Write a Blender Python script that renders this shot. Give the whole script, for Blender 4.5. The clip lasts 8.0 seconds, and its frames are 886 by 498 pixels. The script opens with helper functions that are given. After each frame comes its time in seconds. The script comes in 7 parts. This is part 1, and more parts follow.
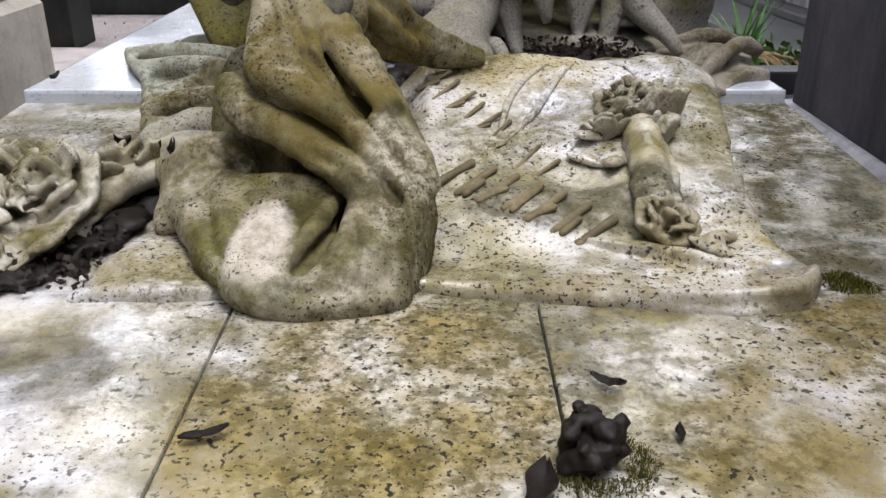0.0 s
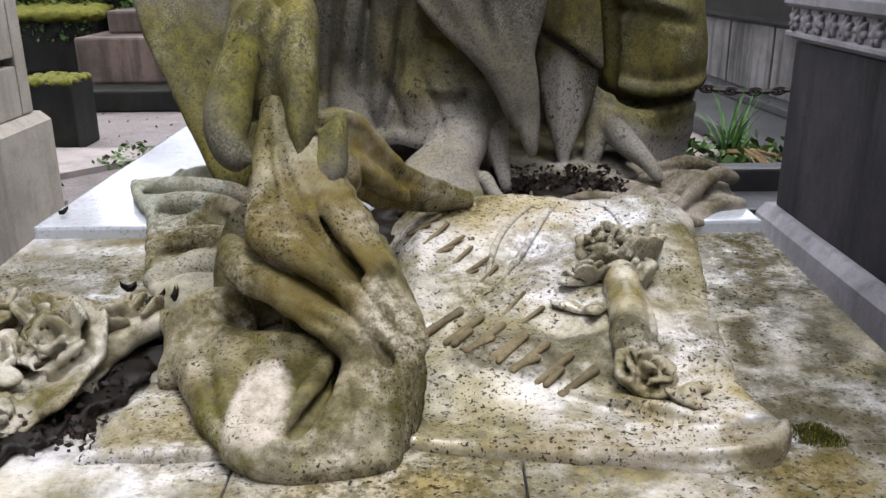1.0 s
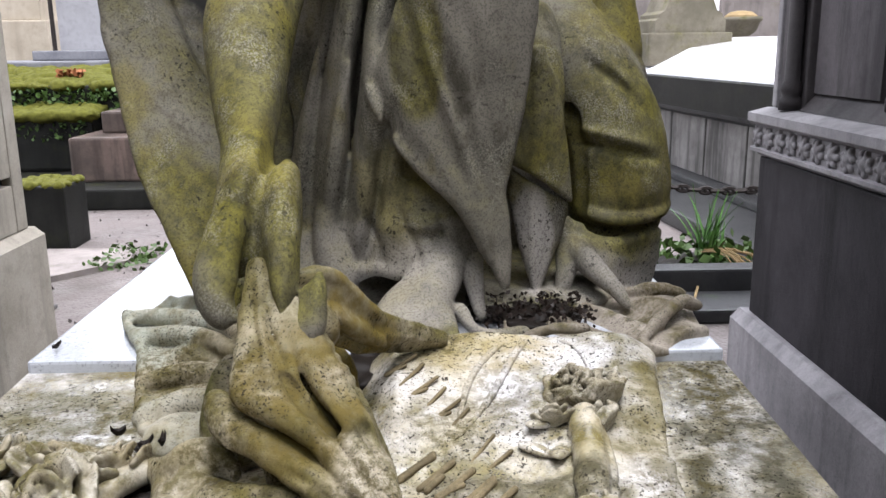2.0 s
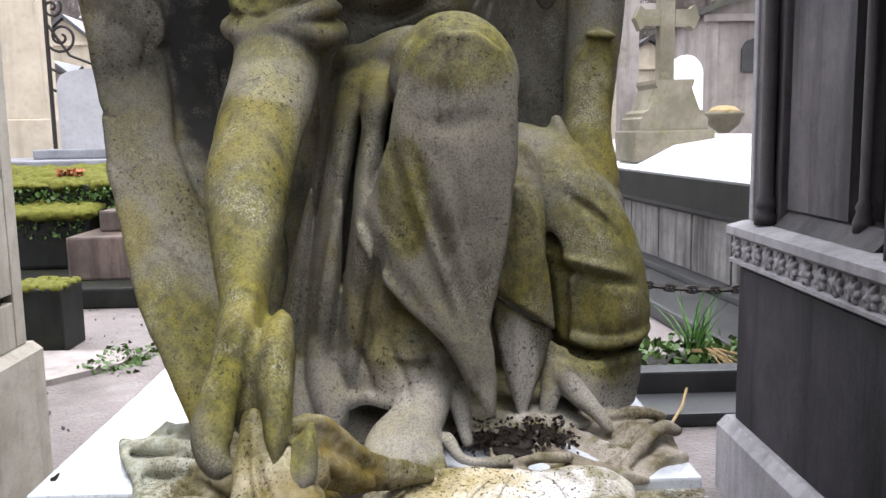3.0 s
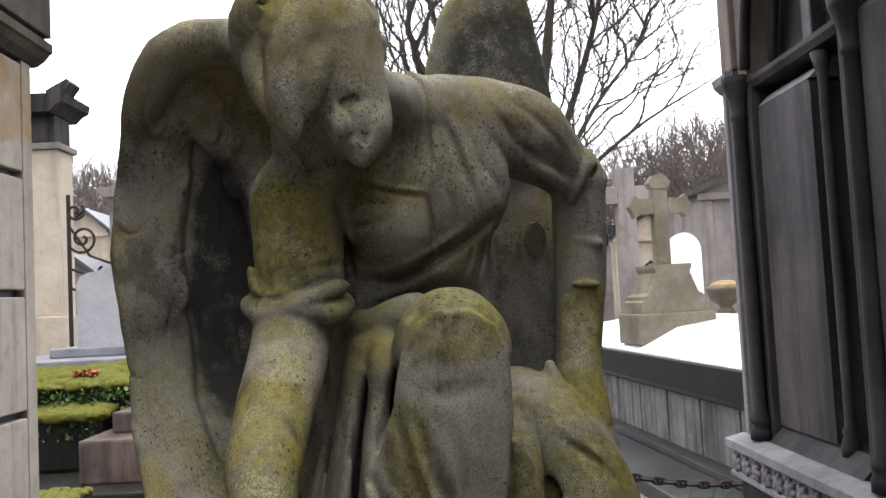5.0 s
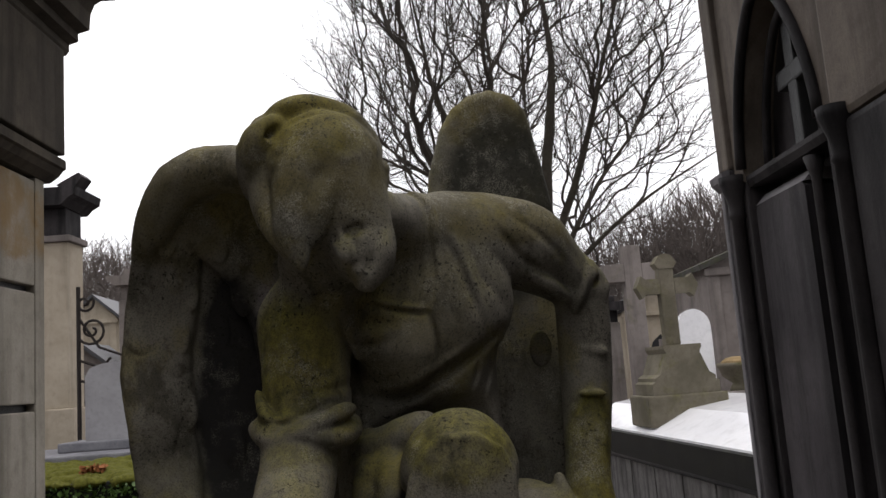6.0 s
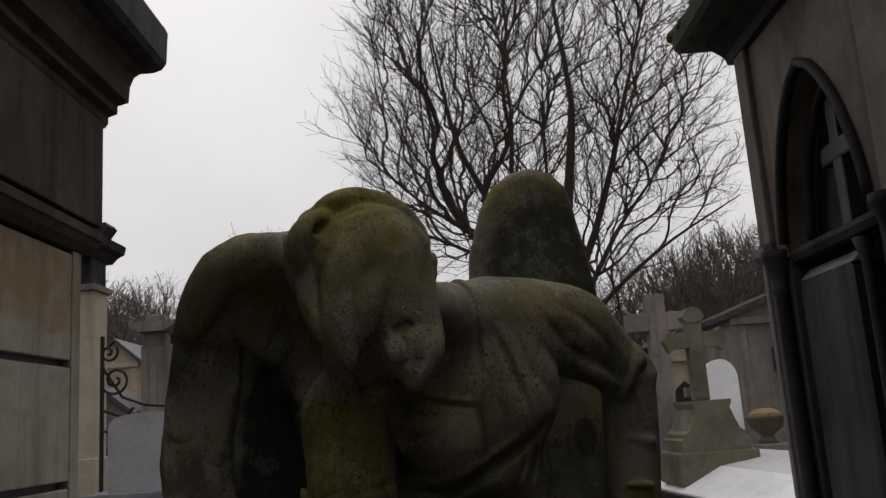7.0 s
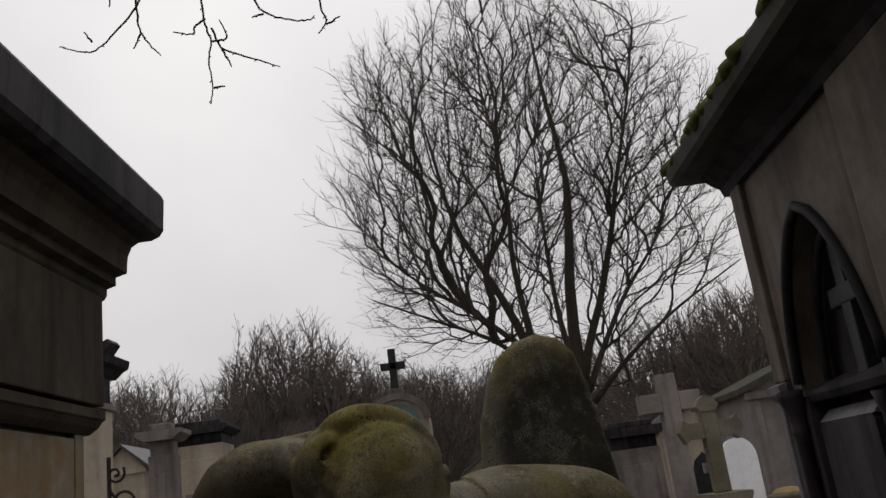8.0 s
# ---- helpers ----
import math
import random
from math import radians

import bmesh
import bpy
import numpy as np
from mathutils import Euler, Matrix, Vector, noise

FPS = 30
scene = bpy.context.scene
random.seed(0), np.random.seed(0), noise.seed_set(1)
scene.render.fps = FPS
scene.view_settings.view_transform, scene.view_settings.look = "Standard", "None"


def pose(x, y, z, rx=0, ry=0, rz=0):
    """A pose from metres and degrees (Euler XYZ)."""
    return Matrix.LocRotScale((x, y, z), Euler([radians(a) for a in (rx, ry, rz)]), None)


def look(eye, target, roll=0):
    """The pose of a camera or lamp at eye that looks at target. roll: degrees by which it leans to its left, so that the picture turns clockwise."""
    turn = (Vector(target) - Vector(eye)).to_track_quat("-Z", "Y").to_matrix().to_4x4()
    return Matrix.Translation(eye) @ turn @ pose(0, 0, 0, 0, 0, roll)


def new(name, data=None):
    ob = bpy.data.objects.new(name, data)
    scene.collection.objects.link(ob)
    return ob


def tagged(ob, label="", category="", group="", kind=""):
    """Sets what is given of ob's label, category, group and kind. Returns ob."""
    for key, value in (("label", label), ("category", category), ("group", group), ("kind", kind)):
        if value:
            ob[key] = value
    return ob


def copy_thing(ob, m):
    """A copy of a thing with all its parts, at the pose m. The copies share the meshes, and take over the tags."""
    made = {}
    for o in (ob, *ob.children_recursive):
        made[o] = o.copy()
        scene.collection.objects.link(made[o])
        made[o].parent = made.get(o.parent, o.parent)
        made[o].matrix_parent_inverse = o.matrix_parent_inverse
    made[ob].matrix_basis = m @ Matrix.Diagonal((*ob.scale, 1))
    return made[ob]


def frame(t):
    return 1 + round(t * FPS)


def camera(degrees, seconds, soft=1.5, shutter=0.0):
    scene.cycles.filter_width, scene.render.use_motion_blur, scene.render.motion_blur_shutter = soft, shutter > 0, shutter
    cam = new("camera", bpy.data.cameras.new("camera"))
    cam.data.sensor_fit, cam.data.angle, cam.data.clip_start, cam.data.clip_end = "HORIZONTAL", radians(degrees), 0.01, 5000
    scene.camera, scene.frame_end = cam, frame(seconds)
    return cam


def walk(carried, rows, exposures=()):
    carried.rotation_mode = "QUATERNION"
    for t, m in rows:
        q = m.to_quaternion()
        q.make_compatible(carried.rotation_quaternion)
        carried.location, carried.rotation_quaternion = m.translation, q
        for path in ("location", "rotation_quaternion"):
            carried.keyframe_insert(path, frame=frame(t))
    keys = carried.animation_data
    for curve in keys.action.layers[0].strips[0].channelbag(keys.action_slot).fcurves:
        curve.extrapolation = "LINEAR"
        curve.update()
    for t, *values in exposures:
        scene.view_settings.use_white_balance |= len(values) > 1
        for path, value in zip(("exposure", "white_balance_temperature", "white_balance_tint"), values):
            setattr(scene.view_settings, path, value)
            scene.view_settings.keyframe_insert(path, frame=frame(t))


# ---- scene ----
cam = camera(54.8, 8.0)
METRES, EYE, TILT, LEAN, TURN = 1.1, 0.659, -24.0, 0.0, 0.0
ROWS = [
    (0.0, 0.0, 0.0, 0.0, -0.0, 0.0, 0.0),
    (0.5, 0.0024, -0.0212, 0.0369, -0.1, 2.66, 0.16),
    (1.0, 0.0095, -0.0499, 0.0726, -0.08, 5.18, 0.57),
    (1.5, 0.0201, -0.0873, 0.1079, -0.41, 7.86, 0.86),
    (3.0, 0.0419, -0.2138, 0.2065, -1.01, 16.2, 1.61),
    (3.5, 0.0468, -0.2584, 0.2372, -0.9, 19.07, 1.87),
    (4.0, 0.0547, -0.3117, 0.2648, -0.76, 22.1, 2.21),
    (4.5, 0.0568, -0.3589, 0.2901, -0.24, 24.75, 2.56),
    (6.0, 0.0753, -0.4655, 0.3757, 1.43, 32.54, 3.96),
    (6.5, 0.0441, -0.4914, 0.418, 2.22, 34.25, 3.35),
    (7.0, 0.0242, -0.5024, 0.479, 2.39, 35.29, 3.22),
    (7.5, 0.0251, -0.5639, 0.5905, 3.27, 37.34, 4.27),
    (8.0, 0.0447, -0.6334, 0.7036, 4.74, 40.28, 6.03),
]
EXPOSURES = [(0.0, 1.36, 6150, 14), (1.5, 1.53, 6150, 14), (3.0, 1.94, 6200, 13), (4.5, 1.93, 6250, 13), (5.2, 1.15, 6400, 13), (6.0, 0.05, 6600, 13), (6.5, -0.35, 6700, 13), (7.0, -0.8, 6750, 13), (7.5, -1.1, 6750, 13), (8.0, -0.85, 6750, 13)]
walk(cam, [(t, pose(0, 0, EYE, TILT, LEAN, TURN) @ pose(METRES * x, METRES * y, METRES * z, 90 + pitch, roll, yaw)) for t, x, y, z, yaw, pitch, roll in ROWS], EXPOSURES)

# ---- light ----
world = bpy.data.worlds.new("overcast_sky")
scene.world = world
world.use_nodes = True
wt = world.node_tree
wt.nodes.clear()
w_out = wt.nodes.new("ShaderNodeOutputWorld")
w_bg = wt.nodes.new("ShaderNodeBackground")
w_sky = wt.nodes.new("ShaderNodeTexSky")
w_sky.sky_type = "NISHITA"
w_sky.sun_disc = False
w_sky.sun_elevation = radians(77)
w_sky.sun_rotation = radians(155)
w_hsv = wt.nodes.new("ShaderNodeHueSaturation")
w_hsv.inputs["Saturation"].default_value = 0.1
w_co = wt.nodes.new("ShaderNodeTexCoord")
w_no = wt.nodes.new("ShaderNodeTexNoise")
w_no.inputs["Scale"].default_value = 2.2
w_no.inputs["Detail"].default_value = 4
w_rmp = wt.nodes.new("ShaderNodeValToRGB")
w_rmp.color_ramp.elements[0].color = (7.0, 7.2, 7.5, 1)
w_rmp.color_ramp.elements[1].color = (9.0, 9.1, 9.3, 1)
w_rmp.color_ramp.elements[0].position = 0.3
w_rmp.color_ramp.elements[1].position = 0.7
w_mix = wt.nodes.new("ShaderNodeMix")
w_mix.data_type = "RGBA"
w_mix.inputs["Factor"].default_value = 0.8
wt.links.new(w_sky.outputs[0], w_hsv.inputs["Color"])
wt.links.new(w_co.outputs["Generated"], w_no.inputs["Vector"])
wt.links.new(w_no.outputs["Fac"], w_rmp.inputs["Fac"])
wt.links.new(w_hsv.outputs[0], w_mix.inputs["A"])
wt.links.new(w_rmp.outputs[0], w_mix.inputs["B"])
wt.links.new(w_mix.outputs["Result"], w_bg.inputs["Color"])
# an overcast sky is about three times as bright overhead as at the horizon
w_sep = wt.nodes.new("ShaderNodeSeparateXYZ")
w_map = wt.nodes.new("ShaderNodeMapRange")
w_map.inputs["From Min"].default_value = 0.2
w_map.inputs["From Max"].default_value = 1.0
w_map.inputs["To Min"].default_value = 0.115
w_map.inputs["To Max"].default_value = 0.2
wt.links.new(w_co.outputs["Generated"], w_sep.inputs[0])
wt.links.new(w_sep.outputs["Z"], w_map.inputs["Value"])
# the cloud is a little thinner ahead of the walk
w_ahead = wt.nodes.new("ShaderNodeMapRange")
w_ahead.inputs["From Min"].default_value = -1.0
w_ahead.inputs["From Max"].default_value = 1.0
w_ahead.inputs["To Min"].default_value = 0.72
w_ahead.inputs["To Max"].default_value = 1.42
w_mul = wt.nodes.new("ShaderNodeMath")
w_mul.operation = "MULTIPLY"
wt.links.new(w_sep.outputs["Y"], w_ahead.inputs["Value"])
wt.links.new(w_map.outputs[0], w_mul.inputs[0])
wt.links.new(w_ahead.outputs[0], w_mul.inputs[1])
wt.links.new(w_mul.outputs[0], w_bg.inputs["Strength"])
wt.links.new(w_bg.outputs[0], w_out.inputs["Surface"])

sun = new("sun", bpy.data.lights.new("sun", "SUN"))
sun.data.energy = 1.1
sun.data.angle = radians(20)
sun.data.color = (1.0, 0.97, 0.93)
sun.matrix_world = look((0.9, -0.6, 8), (0, 1, 0.5))


# ---- materials ----
class Nodes:
    """A small writer of node materials; places are in world metres."""

    def __init__(self, name):
        self.mat = bpy.data.materials.new(name)
        self.mat.use_nodes = True
        self.tree = self.mat.node_tree
        self.bsdf = self.tree.nodes["Principled BSDF"]
        self.pos = self.tree.nodes.new("ShaderNodeNewGeometry").outputs["Position"]
        self.nrm = self.tree.nodes.new("ShaderNodeNewGeometry").outputs["Normal"]
        self.rand = self.tree.nodes.new("ShaderNodeObjectInfo").outputs["Random"]

    def link(self, a, b):
        self.tree.links.new(a, b)

    def noise(self, scale, detail=4, rough=0.6, stretch=None):
        n = self.tree.nodes.new("ShaderNodeTexNoise")
        n.inputs["Scale"].default_value = scale
        n.inputs["Detail"].default_value = detail
        n.inputs["Roughness"].default_value = rough
        src = self.pos
        if stretch:
            m = self.tree.nodes.new("ShaderNodeMapping")
            m.inputs["Scale"].default_value = stretch
            self.link(self.pos, m.inputs["Vector"])
            src = m.outputs[0]
        self.link(src, n.inputs["Vector"])
        return n.outputs["Fac"]

    def cells(self, scale):
        n = self.tree.nodes.new("ShaderNodeTexVoronoi")
        n.inputs["Scale"].default_value = scale
        self.link(self.pos, n.inputs["Vector"])
        return n.outputs["Distance"]

    def ramp(self, fac, a, b, flip=False):
        n = self.tree.nodes.new("ShaderNodeMapRange")
        n.interpolation_type = "SMOOTHSTEP"
        n.inputs["From Min"].default_value = a
        n.inputs["From Max"].default_value = b
        n.inputs["To Min"].default_value = 1.0 if flip else 0.0
        n.inputs["To Max"].default_value = 0.0 if flip else 1.0
        self.link(fac, n.inputs["Value"])
        return n.outputs[0]

    def math(self, op, a, b):
        n = self.tree.nodes.new("ShaderNodeMath")
        n.operation = op
        for i, v in enumerate((a, b)):
            if isinstance(v, (int, float)):
                n.inputs[i].default_value = v
            else:
                self.link(v, n.inputs[i])
        return n.outputs[0]

    def mix(self, fac, a, b):
        n = self.tree.nodes.new("ShaderNodeMix")
        n.data_type = "RGBA"
        for key, v in (("Factor", fac), ("A", a), ("B", b)):
            s = n.inputs[key]
            if key != "Factor":
                s = [q for q in n.inputs if q.name == key and q.type == "RGBA"][0]
            if isinstance(v, (int, float)):
                s.default_value = v
            elif isinstance(v, tuple):
                s.default_value = (*v, 1)
            else:
                self.link(v, s)
        return [q for q in n.outputs if q.type == "RGBA"][0]

    def axis(self, vec, i):
        n = self.tree.nodes.new("ShaderNodeSeparateXYZ")
        self.link(vec, n.inputs[0])
        return n.outputs[i]

    def ball_mask(self, centre, radii, wobble=0.25, scale=6):
        """One inside an ellipsoid with a ragged rim, for marks with a shape of their own: staining, painted light and
        shade.
        """
        m = self.tree.nodes.new("ShaderNodeMapping")
        m.vector_type = "TEXTURE"
        m.inputs["Location"].default_value = centre
        m.inputs["Scale"].default_value = radii
        self.link(self.pos, m.inputs["Vector"])
        ln = self.tree.nodes.new("ShaderNodeVectorMath")
        ln.operation = "LENGTH"
        self.link(m.outputs[0], ln.inputs[0])
        d = self.math("ADD", ln.outputs["Value"], self.math("MULTIPLY", self.math("SUBTRACT", self.noise(scale, 5), 0.5), wobble * 4))
        return self.ramp(d, 0.8, 1.1, True)

    def finish(self, color, rough, bump=None, strength=0.3, distance=0.01, spec=0.5, metal=0.0):
        for key, v in (("Base Color", color), ("Roughness", rough), ("Specular IOR Level", spec), ("Metallic", metal)):
            s = self.bsdf.inputs[key]
            if isinstance(v, tuple):
                s.default_value = (*v, 1)
            elif isinstance(v, (int, float)):
                s.default_value = v
            else:
                self.link(v, s)
        if bump is not None:
            b = self.tree.nodes.new("ShaderNodeBump")
            b.inputs["Strength"].default_value = strength
            b.inputs["Distance"].default_value = distance
            self.link(bump, b.inputs["Height"])
            self.link(b.outputs[0], self.bsdf.inputs["Normal"])
        return self.mat


def stone(name, light, dark, scale=3.0, algae=0.0, algae_col=(0.13, 0.125, 0.02), spots=0.0, rough=0.75, wet=0.0, bump=0.4, streak=0.0, grain=180, spot_col=(0.02, 0.018, 0.015), spec=0.12, film=0.0, stains_and_shade=()):
    """Weathered stone: clouds, grain, upward green, dark lichen spots, downward streaks."""
    n = Nodes(name)
    big = n.noise(scale, 5)
    fine = n.noise(scale * 9, 6, 0.7)
    gr = n.noise(grain, 3, 0.8)
    col = n.mix(n.ramp(big, 0.3, 0.7), light, dark)
    col = n.mix(n.math("MULTIPLY", n.ramp(fine, 0.45, 0.75), 0.35), col, tuple(c * 0.55 for c in dark))
    col = n.mix(n.math("MULTIPLY", n.ramp(gr, 0.45, 0.62), 0.2), col, tuple(c * 0.5 for c in dark))
    if streak:
        st = n.noise(scale * 1.6, 6, 0.62, (2.5, 2.5, 0.22))
        col = n.mix(n.math("MULTIPLY", n.ramp(st, 0.44, 0.68), streak), col, tuple(c * 0.3 for c in dark))
    if algae:
        up = n.ramp(n.axis(n.nrm, 2), -0.35, 0.75)
        a = n.math("MULTIPLY", n.math("ADD", n.math("MULTIPLY", up, 0.7), 0.3), n.ramp(n.noise(scale * 1.7, 6, 0.65), 0.62 - 0.35 * algae, 0.75 - 0.2 * algae))
        col = n.mix(n.math("MULTIPLY", a, 0.9), col, n.mix(n.ramp(fine, 0.35, 0.65), algae_col, tuple(c * 0.45 for c in algae_col)))
    mask = None
    for centre, radii, tint, most in stains_and_shade:
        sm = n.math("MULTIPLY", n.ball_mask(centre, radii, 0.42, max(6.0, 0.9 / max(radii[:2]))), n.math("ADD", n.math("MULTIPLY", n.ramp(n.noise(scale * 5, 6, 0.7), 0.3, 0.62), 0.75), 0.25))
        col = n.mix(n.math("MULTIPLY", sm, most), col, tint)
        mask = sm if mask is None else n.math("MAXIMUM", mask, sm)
    if film:
        fm = n.math("MULTIPLY", n.ramp(n.noise(scale * 0.6, 5, 0.6), 0.62 - 0.2 * film, 0.72 - 0.12 * film), n.ramp(n.noise(scale * 14, 5, 0.75), 0.38, 0.6))
        col = n.mix(n.math("MULTIPLY", fm, 0.8), col, (0.062, 0.05, 0.014))
    if spots:
        gate = n.ramp(n.noise(scale * 1.3, 4), 0.58 - 0.3 * spots, 0.74 - 0.2 * spots)
        sp = n.math("MULTIPLY", n.ramp(n.noise(scale * 32, 3, 0.55), 0.59, 0.64), gate)
        tiny = n.math("MULTIPLY", n.ramp(n.noise(scale * 60, 2, 0.5), 0.62, 0.67), n.math("ADD", n.math("MULTIPLY", gate, 0.7), 0.3))
        specks = n.math("MAXIMUM", sp, tiny)
        col = n.mix(n.math("MULTIPLY", specks, 0.94), col, spot_col)
    r = rough
    if wet:
        r = n.math("ADD", n.math("MULTIPLY", n.ramp(n.noise(scale * 1.1, 4, 0.5), 0.42, 0.6), rough - wet), wet)
    if wet and mask is not None:
        # dry crusts of algae and lichen, and the painted shade, do not shine
        dull = n.math("MULTIPLY", mask, 0.85)
        r = n.math("ADD", r, n.math("MULTIPLY", dull, 0.4))
        spec = n.math("MULTIPLY", n.math("SUBTRACT", 1.0, dull), spec)
    if wet and spots:
        # lichen specks and crusts are matt
        matt = n.math("MAXIMUM", specks, n.math("MULTIPLY", fm, 0.7)) if film else specks
        r = n.math("ADD", r, n.math("MULTIPLY", matt, 0.5))
        spec = n.math("MULTIPLY", n.math("SUBTRACT", 1.0, n.math("MULTIPLY", matt, 0.95)), spec)
    h = n.math("ADD", n.math("MULTIPLY", fine, 1.0), n.math("MULTIPLY", gr, 0.35))
    return n.finish(col, r, h, bump, 0.006, spec)


def plain(name, col, rough=0.6, metal=0.0, vary=0.35, scale=12):
    n = Nodes(name)
    c = n.mix(n.math("MULTIPLY", n.ramp(n.noise(scale, 5), 0.35, 0.7), vary), col, tuple(v * 0.35 for v in col))
    return n.finish(c, rough, n.noise(scale * 8, 4), 0.2, 0.004, 0.2, metal)


M_SLAB = stone("wet_marble_slab", (0.74, 0.74, 0.80), (0.46, 0.405, 0.265), 4.0, 0.74, (0.165, 0.128, 0.024), 0.95, 0.42, 0.03, 0.15, spec=1.2, film=0.7, stains_and_shade=(((0.53, 0.92, 0.3), (0.2, 0.42, 0.3), (0.028, 0.026, 0.012), 0.9), ((0.5, 0.3, 0.3), (0.2, 0.45, 0.3), (0.06, 0.05, 0.02), 0.9), ((0.36, 0.75, 0.3), (0.1, 0.12, 0.3), (0.05, 0.043, 0.02), 0.85), ((-0.05, 0.52, 0.3), (0.15, 0.19, 0.3), (0.25, 0.185, 0.06), 0.6), ((0.36, 0.5, 0.3), (0.2, 0.2, 0.3), (0.19, 0.14, 0.045), 0.65), ((-0.55, 1.1, 0.3), (0.16, 0.16, 0.3), (0.08, 0.075, 0.035), 0.8), ((-0.33, 0.58, 0.3), (0.09, 0.05, 0.3), (0.05, 0.045, 0.03), 0.7)))
M_PLINTH = stone("pale_wet_marble", (0.56, 0.59, 0.65), (0.42, 0.44, 0.47), 3.0, 0.08, (0.2, 0.18, 0.08), 0.1, 0.2, 0.03, 0.08, spec=1.0)
M_PARCH = stone("mossy_marble", (0.64, 0.63, 0.65), (0.38, 0.325, 0.195), 5.0, 0.6, (0.17, 0.138, 0.03), 0.9, 0.5, 0.06, 0.25, spec=0.8, film=0.75, stains_and_shade=(((0.335, 0.70, 0.33), (0.05, 0.05, 0.06), (0.06, 0.05, 0.028), 0.8), ((0.2, 0.70, 0.31), (0.2, 0.03, 0.03), (0.16, 0.12, 0.05), 0.7), ((0.12, 0.86, 0.35), (0.13, 0.045, 0.3), (0.05, 0.045, 0.025), 0.85), ((0.32, 1.0, 0.4), (0.06, 0.2, 0.3), (0.1, 0.085, 0.035), 0.8), ((0.27, 0.78, 0.32), (0.1, 0.05, 0.3), (0.25, 0.19, 0.06), 0.7), ((0.12, 1.16, 0.42), (0.12, 0.07, 0.3), (0.3, 0.24, 0.1), 0.6), ((-0.28, 0.74, 0.31), (0.06, 0.05, 0.3), (0.2, 0.16, 0.06), 0.6)))
# near-black tints put shade into the folds' hollows and grooves, along with lichen
M_DRAPE = stone("green_marble", (0.46, 0.41, 0.32), (0.17, 0.138, 0.055), 7.0, 0.75, (0.10, 0.085, 0.015), 0.75, 0.6, 0.36, 0.35, spec=0.3, film=0.8, stains_and_shade=(((-0.17, 0.85, 0.385), (0.075, 0.035, 0.03), (0.014, 0.012, 0.008), 0.9), ((-0.085, 0.83, 0.425), (0.06, 0.03, 0.03), (0.016, 0.014, 0.008), 0.85), ((-0.11, 0.70, 0.300), (0.08, 0.045, 0.014), (0.02, 0.018, 0.01), 0.75), ((-0.05, 1.09, 0.42), (0.06, 0.05, 0.03), (0.016, 0.014, 0.008), 0.85), ((-0.15, 0.90, 0.45), (0.03, 0.03, 0.025), (0.42, 0.40, 0.37), 0.7), ((-0.48, 1.48, 0.36), (0.13, 0.2, 0.1), (0.40, 0.42, 0.36), 0.8), ((-0.36, 1.1, 0.33), (0.08, 0.1, 0.06), (0.42, 0.41, 0.35), 0.6), ((-0.10, 0.79, 0.36), (0.09, 0.05, 0.035), (0.02, 0.018, 0.01), 0.7), ((-0.13, 0.93, 0.53), (0.04, 0.05, 0.03), (0.4, 0.36, 0.26), 0.7), ((-0.13, 0.86, 0.47), (0.08, 0.1, 0.09), (0.12, 0.09, 0.025), 0.8), ((-0.20, 0.70, 0.31), (0.05, 0.06, 0.04), (0.09, 0.085, 0.015), 0.9), ((-0.02, 0.72, 0.33), (0.03, 0.06, 0.06), (0.07, 0.065, 0.03), 0.8), ((-0.165, 0.72, 0.345), (0.035, 0.075, 0.03), (0.60, 0.53, 0.46), 0.72), ((-0.08, 1.05, 0.47), (0.08, 0.1, 0.1), (0.14, 0.1, 0.02), 0.8), ((-0.24, 1.0, 0.4), (0.05, 0.08, 0.1), (0.1, 0.1, 0.03), 0.8)))
M_ROSE = stone("worn_marble_rose", (0.46, 0.43, 0.36), (0.24, 0.2, 0.12), 12.0, 0.55, (0.13, 0.11, 0.025), 0.6, 0.55, 0.2, 0.3, spec=0.3, film=0.6)
M_LEFT = stone("pale_limestone", (0.33, 0.30, 0.255), (0.2, 0.178, 0.14), 2.0, 0.0, rough=0.85, streak=0.45, stains_and_shade=(((-1.2, 2.2, 1.85), (0.1, 1.0, 0.13), (0.2, 0.12, 0.04), 0.7),))
M_LEFT_TOP = stone("sooty_limestone", (0.10, 0.083, 0.063), (0.045, 0.038, 0.030), 2.0, 0.0, rough=0.85, streak=0.6)
M_TOMB = stone("sooty_grey_stone", (0.052, 0.046, 0.047), (0.017, 0.0155, 0.0165), 2.2, 0.0, rough=0.6, streak=0.8)
M_TOMB_PALE = stone("rain_washed_grey_stone", (0.255, 0.242, 0.25), (0.165, 0.157, 0.162), 4.0, 0.0, rough=0.75, streak=0.3)
M_ROOFSTONE = stone("mossy_roof_stone", (0.08, 0.075, 0.07), (0.04, 0.038, 0.035), 4.0, 0.5, (0.06, 0.07, 0.015), rough=0.9)
M_DARK = stone("blackened_stone", (0.035, 0.035, 0.035), (0.015, 0.015, 0.016), 4.0, 0.1, (0.03, 0.045, 0.015), rough=0.4, spec=0.3)
M_WALL = stone("grey_wall_stone", (0.17, 0.16, 0.155), (0.09, 0.085, 0.08), 3.0, 0.0, rough=0.8, streak=0.7)
M_COPING = stone("dark_mossy_coping", (0.016, 0.016, 0.014), (0.008, 0.008, 0.007), 4.0, 0.3, (0.022, 0.024, 0.008), rough=0.5, streak=0.4)
M_WHITE = stone("white_wet_marble", (0.88, 0.88, 0.9), (0.8, 0.8, 0.83), 1.0, 0.0, rough=0.16, bump=0.03, wet=0.06, spec=0.9)
